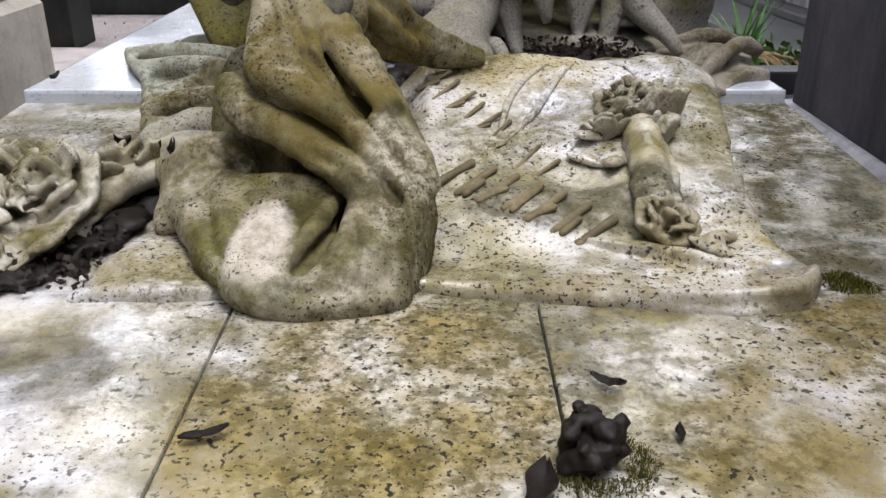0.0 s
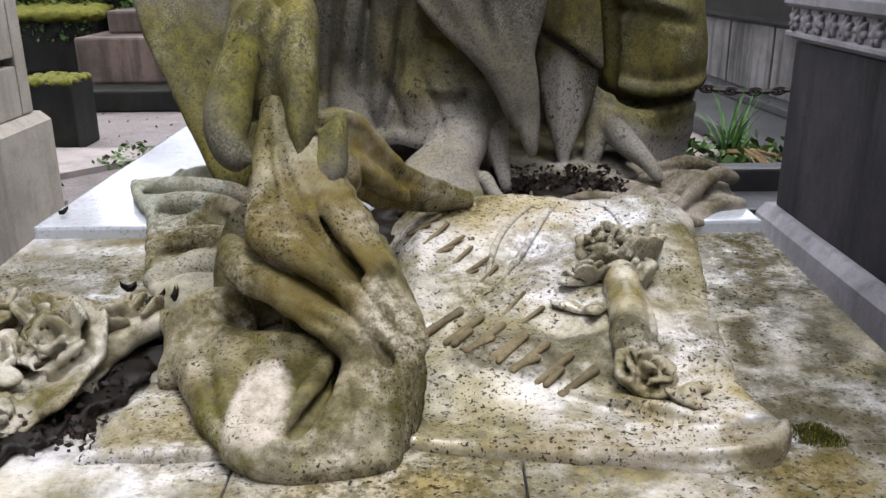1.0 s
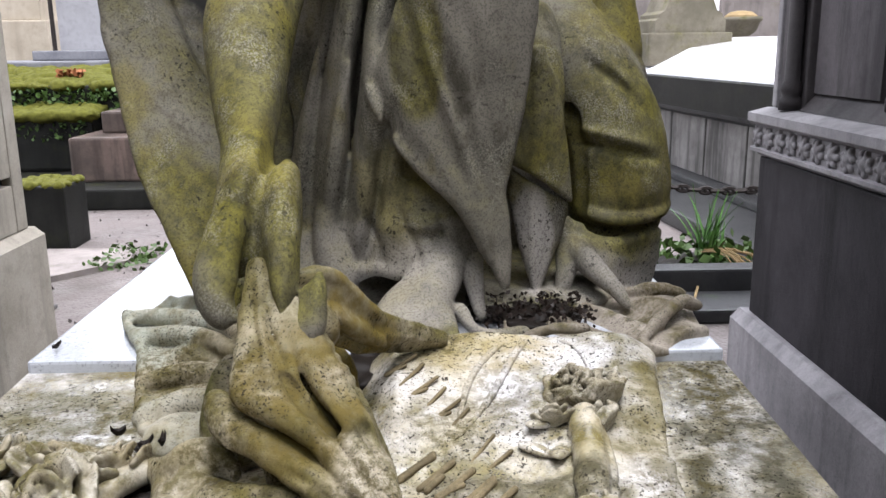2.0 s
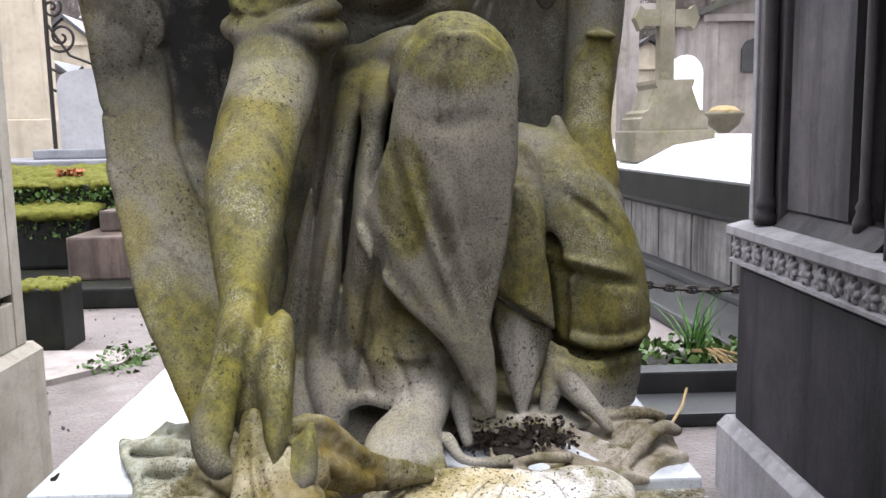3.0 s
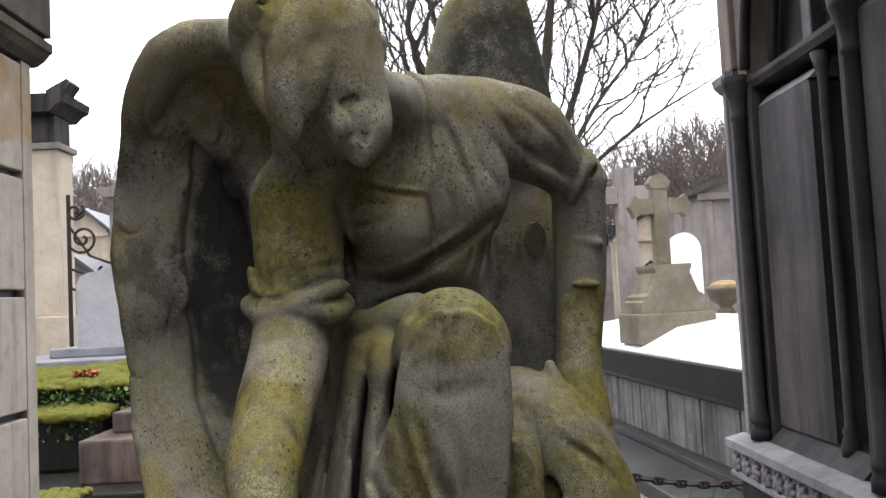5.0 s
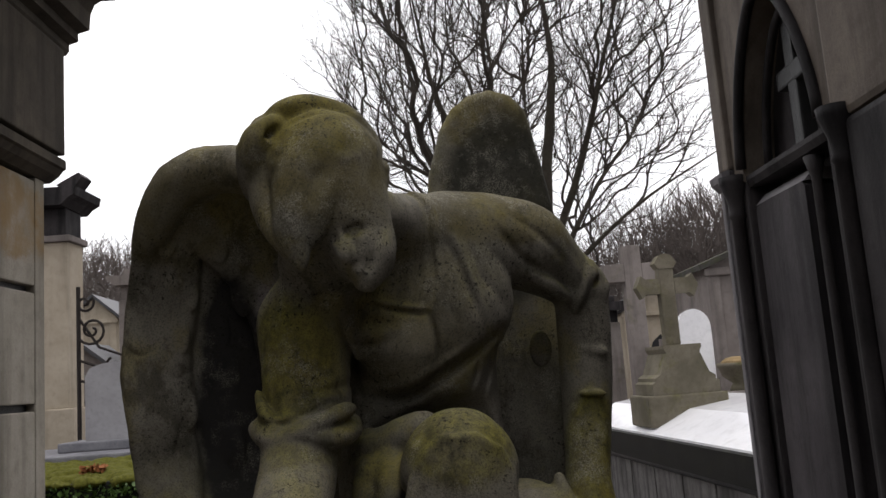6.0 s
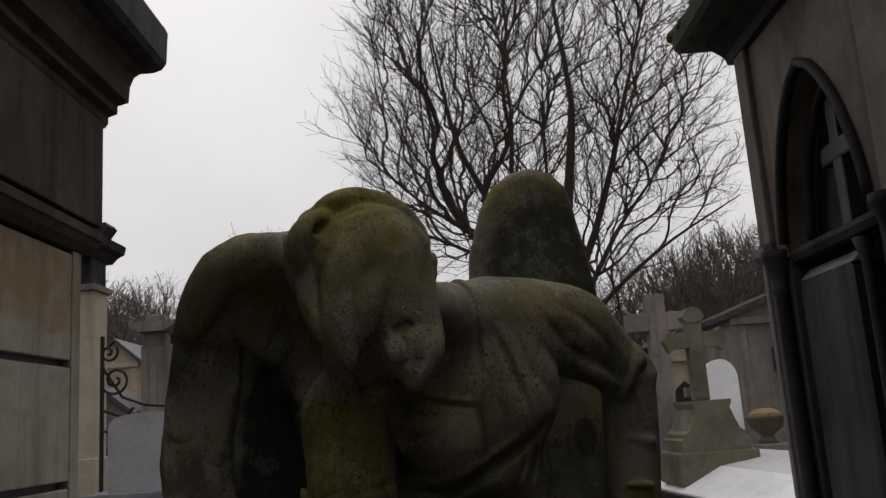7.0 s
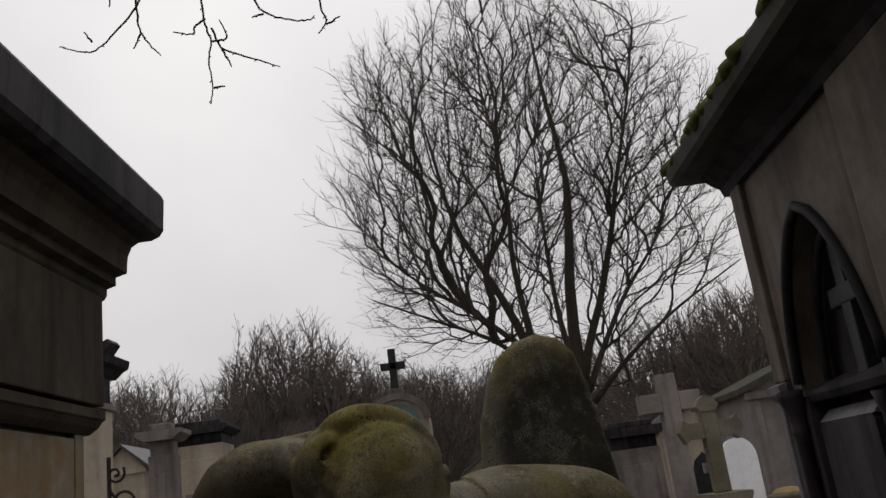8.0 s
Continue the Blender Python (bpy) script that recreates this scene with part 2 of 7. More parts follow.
M_STELE = stone("grey_white_stele", (0.33, 0.325, 0.34), (0.25, 0.245, 0.255), 2.5, 0.0, rough=0.7, bump=0.15)
M_FAR = stone("far_stone", (0.26, 0.23, 0.215), (0.16, 0.14, 0.13), 1.2, 0.15, (0.13, 0.125, 0.06), rough=0.85, streak=0.4)
M_FARPALE = stone("far_cream_stone", (0.46, 0.40, 0.32), (0.35, 0.30, 0.23), 1.2, 0.0, rough=0.85, streak=0.3)
M_CROSS = stone("green_grey_cross_stone", (0.17, 0.15, 0.115), (0.1, 0.09, 0.065), 3.0, 0.4, (0.13, 0.125, 0.045), rough=0.85)
M_SLATE = plain("wet_dark_slate", (0.07, 0.07, 0.075), 0.4)
M_IRON = plain("rusty_black_iron", (0.025, 0.02, 0.018), 0.6, 0.4)
M_BARK = plain("dark_bark", (0.06, 0.052, 0.04), 0.9, 0.0, 0.5, 6)
M_TWIG = plain("dark_twigs", (0.05, 0.042, 0.034), 0.9)
M_TWIG_FAR = plain("grey_brown_twigs", (0.14, 0.12, 0.11), 0.95)
M_MOSS = plain("green_moss", (0.085, 0.085, 0.012), 0.95, 0.0, 0.6, 40)
M_SOIL = plain("wet_black_soil", (0.011, 0.008, 0.006), 0.55, 0.0, 0.5, 60)
M_LEAF = plain("green_blades", (0.06, 0.14, 0.03), 0.45, 0.0, 0.5, 30)
M_STRAW = plain("dry_straw", (0.24, 0.17, 0.085), 0.8)
M_MOSS_DARK = plain("brown_green_moss", (0.075, 0.085, 0.02), 0.95, 0.0, 0.6, 30)
M_LETTER = stone("worn_dark_lettering", (0.2, 0.16, 0.09), (0.1, 0.08, 0.045), 20.0, 0.0, rough=0.5)
M_CLOTHEND = stone("grey_worn_marble", (0.36, 0.32, 0.27), (0.16, 0.135, 0.10), 9.0, 0.4, (0.10, 0.085, 0.03), 0.6, 0.6, film=0.6)
M_BROWN = stone("wet_brown_granite", (0.13, 0.095, 0.08), (0.06, 0.048, 0.042), 3.0, 0.0, rough=0.35, streak=0.5)
M_GRANITE = stone("pale_grey_granite", (0.2, 0.2, 0.215), (0.13, 0.13, 0.145), 6.0, 0.0, rough=0.5)
M_VERDIGRIS = plain("verdigris_copper", (0.16, 0.24, 0.22), 0.6)
M_IVYG = plain("dark_green_ivy", (0.05, 0.09, 0.02), 0.45, 0.0, 0.6, 20)
M_LEAFGREY = plain("grey_green_leaves", (0.16, 0.21, 0.15), 0.5)
M_RUST = plain("rusty_dead_leaves", (0.22, 0.08, 0.03), 0.8)
M_DEADLEAF = plain("wet_dead_leaf", (0.022, 0.015, 0.012), 0.45, 0.0, 0.5, 60)


def gravel_material():
    n = Nodes("wet_gravel")
    c = n.mix(n.ramp(n.noise(1.3, 5), 0.35, 0.7), (0.115, 0.095, 0.088), (0.07, 0.06, 0.055))
    c = n.mix(n.math("MULTIPLY", n.ramp(n.cells(55), 0.1, 0.5), 0.5), c, (0.16, 0.14, 0.135))
    c = n.mix(n.math("MULTIPLY", n.ramp(n.noise(0.6, 5), 0.5, 0.65), 0.6), c, (0.035, 0.03, 0.024))
    return n.finish(c, n.math("ADD", n.math("MULTIPLY", n.ramp(n.noise(2.5, 3), 0.3, 0.6), 0.5), 0.4), n.cells(55), 0.5, 0.01, 0.2)


M_GRAVEL = gravel_material()


def statue_material():
    n = Nodes("weathered_angel_stone")
    big = n.noise(4.0, 5)
    fine = n.noise(45, 6, 0.7)
    gr = n.noise(240, 2, 0.8)
    col = n.mix(n.ramp(big, 0.35, 0.65), (0.215, 0.198, 0.168), (0.105, 0.098, 0.08))
    up = n.ramp(n.axis(n.nrm, 2), -0.2, 0.7)
    a = n.math("MULTIPLY", up, n.ramp(n.noise(3.2, 6, 0.6), 0.38, 0.62))
    green = n.mix(n.ramp(fine, 0.35, 0.65), (0.152, 0.137, 0.022), (0.068, 0.062, 0.013))
    col = n.mix(n.math("MULTIPLY", a, 0.7), col, green)
    for c, r in (((-0.22, 1.2, 0.82), (0.14, 0.3, 0.3)), ((0.43, 1.7, 0.62), (0.15, 0.2, 0.24)), ((0.26, 1.55, 0.72), (0.07, 0.1, 0.17)), ((0.12, 1.4, 1.14), (0.15, 0.14, 0.11)), ((-0.24, 1.52, 1.3), (0.11, 0.15, 0.15)), ((-0.45, 1.45, 0.5), (0.2, 0.25, 0.3)), ((-0.15, 1.0, 0.6), (0.12, 0.12, 0.12)), ((0.46, 1.85, 1.0), (0.08, 0.12, 0.2)), ((-0.14, 1.42, 1.75), (0.12, 0.12, 0.1)), ((0.02, 1.45, 0.85), (0.05, 0.1, 0.14))):
        m = n.ball_mask(c, r, 0.14, 6)
        col = n.mix(n.math("MULTIPLY", m, n.math("ADD", n.math("MULTIPLY", n.ramp(n.noise(9, 5), 0.3, 0.7), 0.4), 0.5)), col, green)
    for c, r, most in (((-0.14, 1.45, 1.70), (0.2, 0.2, 0.16), 0.75), ((0.2, 1.82, 1.62), (0.32, 0.2, 0.11), 0.7), ((-0.46, 1.7, 1.70), (0.22, 0.2, 0.16), 0.65), ((0.28, 2.06, 1.98), (0.16, 0.16, 0.12), 0.8), ((0.0, 1.66, 1.38), (0.2, 0.16, 0.2), 0.4)):
        crown = n.math("MULTIPLY", n.ball_mask(c, r, 0.3, 6), n.math("ADD", n.math("MULTIPLY", n.ramp(n.noise(11, 6, 0.65), 0.3, 0.65), 0.6), 0.4))
        col = n.mix(n.math("MULTIPLY", crown, most), col, (0.092, 0.074, 0.020))
    strip = n.ball_mask((-0.33, 1.85, 1.32), (0.055, 0.2, 0.22), 0.2, 8)
    col = n.mix(n.math("MULTIPLY", strip, 0.8), col, (0.27, 0.25, 0.26))
    dirt = n.math("MULTIPLY", n.ramp(n.noise(7.5, 7, 0.68, (1.3, 1.3, 0.7)), 0.52, 0.66), 0.62)
    ochre = n.math("MULTIPLY", n.ramp(n.noise(5.2, 6, 0.62, (1.0, 1.0, 0.8)), 0.5, 0.62), 0.42)
    col = n.mix(ochre, col, (0.18, 0.148, 0.03))
    col = n.mix(dirt, col, (0.03, 0.027, 0.016))
    # pale tint: light painted on foot and hem, washed cream stone on the panel
    for c, r, most in (((0.03, 1.42, 0.40), (0.13, 0.14, 0.11), 0.38), ((-0.12, 1.5, 0.44), (0.2, 0.12, 0.1), 0.3), ((0.38, 1.62, 0.37), (0.12, 0.12, 0.08), 0.3), ((0.235, 1.57, 0.48), (0.045, 0.1, 0.11), 0.65), ((-0.2, 1.4, 1.05), (0.09, 0.12, 0.05), 0.15)):
        washed_and_lit = n.ball_mask(c, r, 0.2, 9)
        col = n.mix(n.math("MULTIPLY", washed_and_lit, most), col, (0.40, 0.37, 0.345))
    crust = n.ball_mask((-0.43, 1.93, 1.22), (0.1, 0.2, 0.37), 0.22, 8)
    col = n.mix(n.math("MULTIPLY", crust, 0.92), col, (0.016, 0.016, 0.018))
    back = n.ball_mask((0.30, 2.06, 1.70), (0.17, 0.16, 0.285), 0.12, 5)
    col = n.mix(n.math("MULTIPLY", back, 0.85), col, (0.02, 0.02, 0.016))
    pale = n.math("MULTIPLY", n.ramp(n.noise(8, 6, 0.7), 0.48, 0.66), n.ramp(n.noise(320, 2, 0.8), 0.42, 0.6))
    col = n.mix(n.math("MULTIPLY", pale, 0.55), col, (0.34, 0.32, 0.27))
    sp = n.math("MULTIPLY", n.ramp(n.noise(115, 4, 0.65), 0.57, 0.63), n.ramp(n.noise(5, 4), 0.42, 0.6))
    col = n.mix(n.math("MULTIPLY", sp, 0.85), col, (0.014, 0.013, 0.01))
    col = n.mix(n.math("MULTIPLY", n.ramp(gr, 0.48, 0.63), 0.45), col, (0.03, 0.027, 0.02))
    h = n.math("ADD", fine, n.math("MULTIPLY", gr, 0.4))
    return n.finish(col, 0.7, h, 0.3, 0.005, 0.1)


M_PANEL = stone("paler_grey_panel_stone", (0.09, 0.081, 0.084), (0.042, 0.038, 0.041), 2.0, 0.0, rough=0.6, streak=0.75)
M_PEDESTAL = stone("black_rain_streaked_stone", (0.04, 0.036, 0.041), (0.015, 0.014, 0.016), 2.5, 0.0, rough=0.6, streak=0.85)
M_GABLE = stone("brown_grey_stone", (0.21, 0.175, 0.145), (0.10, 0.083, 0.07), 2.0, 0.0, rough=0.7, streak=0.5)
M_ANGEL = statue_material()


# ---- mesh helpers ----
def link_mesh(name, bm, material, parent=None, label="", smooth=False):
    me = bpy.data.meshes.new(name)
    bm.normal_update()
    bm.to_mesh(me)
    bm.free()
    me.materials.append(material)
    if smooth:
        for p in me.polygons:
            p.use_smooth = True
    ob = new(name, me)
    if parent is not None:
        ob.parent = parent
    if label:
        ob["label"] = label
    return ob


def part(name, bm, material, parent, label="", smooth=False):
    return link_mesh(name, bm, material, parent, label, smooth)


def thing(name, label, category, group="", kind=""):
    return tagged(new(name), label, category, group, kind)


def box(bm, x0, x1, y0, y1, z0, z1, bevel=0.006, jitter=0.0):
    vs = [bm.verts.new((x, y, z)) for x in (x0, x1) for y in (y0, y1) for z in (z0, z1)]
    fs = [bm.faces.new([vs[i] for i in q]) for q in ((0, 1, 3, 2), (4, 6, 7, 5), (0, 4, 5, 1), (2, 3, 7, 6), (0, 2, 6, 4), (1, 5, 7, 3))]
    if bevel:
        es = list({e for f in fs for e in f.edges})
        bmesh.ops.bevel(bm, geom=es, offset=bevel, segments=2, affect="EDGES", profile=0.6)
    return bm


def quick_box(*a, **k):
    return box(bmesh.new(), *a, **k)


def prism(bm, poly, axis, a, b):
    """A closed outline of two coordinates drawn out along the third axis from a to b."""
    def at(u, v, w):
        return {"x": (w, u, v), "y": (u, w, v), "z": (u, v, w)}[axis]
    lo = [bm.verts.new(at(u, v, a)) for u, v in poly]
    hi = [bm.verts.new(at(u, v, b)) for u, v in poly]
    n = len(poly)
    bm.faces.new(lo[::-1])
    bm.faces.new(hi)
    for i in range(n):
        bm.faces.new((lo[i], lo[(i + 1) % n], hi[(i + 1) % n], hi[i]))
    bmesh.ops.recalc_face_normals(bm, faces=bm.faces)
    return bm


def lathe(bm, profile, centre, sides=24):
    cx, cy, cz = centre
    rings = []
    for r, z in profile:
        rings.append([bm.verts.new((cx + r * math.cos(2 * math.pi * i / sides), cy + r * math.sin(2 * math.pi * i / sides), cz + z)) for i in range(sides)])
    for a, b in zip(rings, rings[1:]):
        for i in range(sides):
            bm.faces.new((a[i], a[(i + 1) % sides], b[(i + 1) % sides], b[i]))
    bm.faces.new(rings[0][::-1])
    bm.faces.new(rings[-1])
    return bm


def tube(bm, pts, radii, sides=8):
    """A tapered tube along points."""
    pts = [Vector(p) for p in pts]
    if isinstance(radii, (int, float)):
        radii = [radii] * len(pts)
    rings = []
    side = None
    for i, p in enumerate(pts):
        d = (pts[min(i + 1, len(pts) - 1)] - pts[max(i - 1, 0)]).normalized()
        if side is None:
            side = d.orthogonal().normalized()
        side = (side - d * side.dot(d)).normalized()
        up = d.cross(side)
        rings.append([bm.verts.new(p + radii[i] * (math.cos(2 * math.pi * k / sides) * side + math.sin(2 * math.pi * k / sides) * up)) for k in range(sides)])
    for a, b in zip(rings, rings[1:]):
        for i in range(sides):
            bm.faces.new((a[i], a[(i + 1) % sides], b[(i + 1) % sides], b[i]))
    bm.faces.new(rings[0][::-1])
    bm.faces.new(rings[-1])
    return bm


def spline(pts, n):
    """Catmull-Rom through points of any length."""
    p = np.array(pts, float)
    p = np.vstack([2 * p[0] - p[1], p, 2 * p[-1] - p[-2]])
    out = []
    m = len(pts) - 1
    for s in np.linspace(0, m, n):
        i = min(int(s), m - 1)
        t = s - i
        a, b, c, d = p[i], p[i + 1], p[i + 2], p[i + 3]
        out.append(0.5 * (2 * b + (c - a) * t + (2 * a - 5 * b + 4 * c - d) * t * t + (3 * b - a - 3 * c + d) * t ** 3))
    return np.array(out)


TILTED = ((1, 0, 0), (0, 0.407, 0.914))


# ---- modelling in clay: a solid blended from soft forms ----
class Clay:
    def __init__(self, lo, hi, step):
        self.lo, self.step = np.array(lo, float), step
        n = np.ceil((np.array(hi) - self.lo) / step).astype(int) + 1
        self.n = n
        self.d = np.full(n, 1.0, np.float32)

    def put(self, lo, hi, f, k, cut=False):
        m = k + 3 * self.step
        a = np.clip(np.floor((np.array(lo) - m - self.lo) / self.step).astype(int), 0, self.n)
        b = np.clip(np.ceil((np.array(hi) + m - self.lo) / self.step).astype(int) + 1, 0, self.n)
        if (b <= a).any():
            return
        g = [(self.lo[i] + self.step * np.arange(a[i], b[i])).astype(np.float32) for i in range(3)]
        x, y, z = g[0][:, None, None], g[1][None, :, None], g[2][None, None, :]
        new_d = f(x, y, z)
        s = (slice(a[0], b[0]), slice(a[1], b[1]), slice(a[2], b[2]))
        old = self.d[s]
        if cut:
            h = np.maximum(k - np.abs(old + new_d), 0) / k
            self.d[s] = np.maximum(old, -new_d) + h * h * k / 4
        else:
            h = np.maximum(k - np.abs(old - new_d), 0) / k
            self.d[s] = np.minimum(old, new_d) - h * h * k / 4

    def cap(self, a, b, ra, rb=None, k=0.03, cut=False):
        rb = ra if rb is None else rb
        a, b = np.array(a, float), np.array(b, float)
        v = b - a
        vv = float(v @ v) + 1e-9
        r = max(ra, rb)

        def f(x, y, z):
            px, py, pz = x - a[0], y - a[1], z - a[2]
            t = np.clip((px * v[0] + py * v[1] + pz * v[2]) / vv, 0, 1)
            return np.sqrt((px - t * v[0]) ** 2 + (py - t * v[1]) ** 2 + (pz - t * v[2]) ** 2) - (ra + (rb - ra) * t)
        self.put(np.minimum(a, b) - r, np.maximum(a, b) + r, f, k, cut)

    def limb(self, pts, radii, k=0.03, cut=False, n=None):
        """A smooth tapering tube through points."""
        n = n or 4 * len(pts)
        q = spline([(*p, r) for p, r in zip(pts, radii)], n)
        for u, w in zip(q, q[1:]):
            self.cap(u[:3], w[:3], max(u[3], 0.002), max(w[3], 0.002), k, cut)

    def cloth(self, a, b, thick, k=0.006, n=26, belly=0.0, push=(0, -1, 0.3)):
        """A sheet of cloth stretched between two rails; belly bows its middle along push."""
        p, q = spline(a, n), spline(b, n)
        v = np.array(push, float) * belly
        for u, w in zip(p, q):
            m = (u + w) / 2 + v
            self.cap(u, m, thick, thick, k)
            self.cap(m, w, thick, thick, k)

    def ell(self, c, r, turn=(0, 0, 0), k=0.03, cut=False):
        m = np.array(Euler([radians(t) for t in turn]).to_matrix().inverted())
        r = np.array(r, float)
        R = r.max()
        s = r.min()

        def f(x, y, z):
            px, py, pz = x - c[0], y - c[1], z - c[2]
            u = [(m[i][0] * px + m[i][1] * py + m[i][2] * pz) / r[i] for i in range(3)]
            q = np.sqrt(u[0] ** 2 + u[1] ** 2 + u[2] ** 2)
            g = np.sqrt((u[0] / r[0]) ** 2 + (u[1] / r[1]) ** 2 + (u[2] / r[2]) ** 2)
            return q * (q - 1) / np.maximum(g, 1e-4)
        self.put(np.array(c) - R, np.array(c) + R, f, k, cut)

    def sheet(self, poly, depth, thick, k=0.02, cut=False, ylo=0, yhi=3):
        """A plate with an outline in x and z whose middle lies at y = depth(x, z)."""
        p = np.array(poly, float)

        def f(x, y, z):
            d2 = np.full((x.shape[0], 1, z.shape[2]), 1e9, np.float32)
            inside = np.zeros((x.shape[0], 1, z.shape[2]), bool)
            for (ax, az), (bx, bz) in zip(p, np.roll(p, -1, 0)):
                ex, ez = bx - ax, bz - az
                t = np.clip(((x - ax) * ex + (z - az) * ez) / (ex * ex + ez * ez + 1e-12), 0, 1)
                d2 = np.minimum(d2, (x - ax - t * ex) ** 2 + (z - az - t * ez) ** 2)
                cr = ((az > z) != (bz > z)) & (x < (bx - ax) * (z - az) / (bz - az + 1e-12) + ax)
                inside ^= cr
            d = np.where(inside, -np.sqrt(d2), np.sqrt(d2))
            w = np.abs(y - depth(x, z)) - thick
            e = thick * 0.8
            u, v = d + e, w + e
            return np.minimum(np.maximum(u, v), 0) + np.sqrt(np.maximum(u, 0) ** 2 + np.maximum(v, 0) ** 2) - e
        self.put((p[:, 0].min(), ylo, p[:, 1].min()), (p[:, 0].max(), yhi, p[:, 1].max()), f, k, cut)

    def fold(self, line, width, depth, plane=((1, 0, 0), (0, 0, 1))):
        """A crease (depth over 0) or a crest (under 0) along a line drawn on a plane, pressed into the skin square to that plane."""
        q = spline(line, 6 * len(line))
        r = 2.6 * width
        a0, a1 = int((q[:, 0].min() - r - self.lo[0]) / self.step), int((q[:, 0].max() + r - self.lo[0]) / self.step) + 2
        a0, a1 = max(a0, 0), min(a1, self.n[0])
        i = np.argwhere(np.abs(self.d[a0:a1]) < 0.04)
        i[:, 0] += a0
        p = self.lo + self.step * i
        u, v = p @ np.array(plane[0]), p @ np.array(plane[1])
        ok = (v > q[:, 1].min() - r) & (v < q[:, 1].max() + r)
        i, u, v = i[ok], u[ok], v[ok]
        best, at = np.full(len(u), 1e9), np.zeros(len(u))
        for k in range(len(q) - 1):
            (x0, y0), (x1, y1) = q[k], q[k + 1]
            ex, ey = x1 - x0, y1 - y0
            t = np.clip(((u - x0) * ex + (v - y0) * ey) / (ex * ex + ey * ey + 1e-12), 0, 1)
            dist = (u - x0 - t * ex) ** 2 + (v - y0 - t * ey) ** 2
            near = dist < best
            best[near], at[near] = dist[near], (k + t[near]) / (len(q) - 1)
        fade = np.sqrt(np.clip(np.sin(np.pi * np.clip(at, 0.02, 0.98)), 0, 1))
        self.d[tuple(i.T)] += (depth * fade * np.exp(-best / width ** 2)).astype(np.float32)

    def roughen(self, amount, size, seed):
        """Worn, uneven skin: soft random swelling of about the given size."""
        rng = np.random.default_rng(seed)
        s = max(int(size / self.step), 2)
        m = self.n // s + 3
        g = rng.normal(0, 1, m).astype(np.float32)
        for ax in range(3):
            i = np.arange(self.n[ax]) / s
            j = i.astype(int)
            t = (i - j).astype(np.float32)
            t = t * t * (3 - 2 * t)
            sh = [1, 1, 1]
            sh[ax] = -1
            t = t.reshape(sh)
            g = np.take(g, j, ax) * (1 - t) + np.take(g, j + 1, ax) * t
        self.d += g * amount

    def mesh(self, name, material):
        d = self.d
        for ax in range(3):
            for e in (0, -1):
                s = [slice(None)] * 3
                s[ax] = e
                d[tuple(s)] = np.maximum(d[tuple(s)], self.step * 0.2)
        ins = d < 0
        c = [ins[i:self.n[0] - 1 + i, j:self.n[1] - 1 + j, l:self.n[2] - 1 + l] for i in (0, 1) for j in (0, 1) for l in (0, 1)]
        tot = sum(q.astype(np.int8) for q in c)
        act = np.argwhere((tot > 0) & (tot < 8))
        ids = np.full(tot.shape, -1, np.int32)
        ids[tuple(act.T)] = np.arange(len(act))
        cor = np.array([(i, j, l) for i in (0, 1) for j in (0, 1) for l in (0, 1)])
        val = np.stack([d[tuple((act + o).T)] for o in cor], 1)
        acc, cnt = np.zeros((len(act), 3)), np.zeros(len(act))
        for i in range(8):
            for j in range(i + 1, 8):
                if np.abs(cor[i] - cor[j]).sum() == 1:
                    a, b = val[:, i], val[:, j]
                    x = (a < 0) != (b < 0)
                    t = np.where(x, a / np.where(x, a - b, 1), 0)
                    acc += np.where(x[:, None], cor[i] + t[:, None] * (cor[j] - cor[i]), 0)
                    cnt += x
        verts = self.lo + self.step * (act + acc / np.maximum(cnt, 1)[:, None])
        quads = []
        for ax in range(3):
            u, v = (ax + 1) % 3, (ax + 2) % 3
            s0, s1 = [slice(None)] * 3, [slice(None)] * 3
            s0[ax], s1[ax] = slice(0, -1), slice(1, None)
            a, b = ins[tuple(s0)], ins[tuple(s1)]
            e = np.argwhere(a != b)
            e = e[(e[:, u] > 0) & (e[:, v] > 0) & (e[:, u] < self.n[u] - 1) & (e[:, v] < self.n[v] - 1)]
            way = a[tuple(e.T)]
            du, dv = np.eye(3, dtype=int)[u], np.eye(3, dtype=int)[v]
            q = np.stack([ids[tuple((e - o).T)] for o in (du + dv, dv, 0 * du, du)], 1)
            q[~way] = q[~way][:, ::-1]
            quads.append(q)
        quads = np.concatenate(quads)
        me = bpy.data.meshes.new(name)
        me.vertices.add(len(verts))
        me.vertices.foreach_set("co", verts.astype(np.float32).ravel())
        me.loops.add(quads.size)
        me.loops.foreach_set("vertex_index", quads.astype(np.int32).ravel())
        me.polygons.add(len(quads))
        me.polygons.foreach_set("loop_start", np.arange(0, quads.size, 4, dtype=np.int32))
        me.polygons.foreach_set("loop_total", np.full(len(quads), 4, np.int32))
        me.polygons.foreach_set("use_smooth", np.ones(len(quads), bool))
        me.update(calc_edges=True)
        me.materials.append(material)
        return me


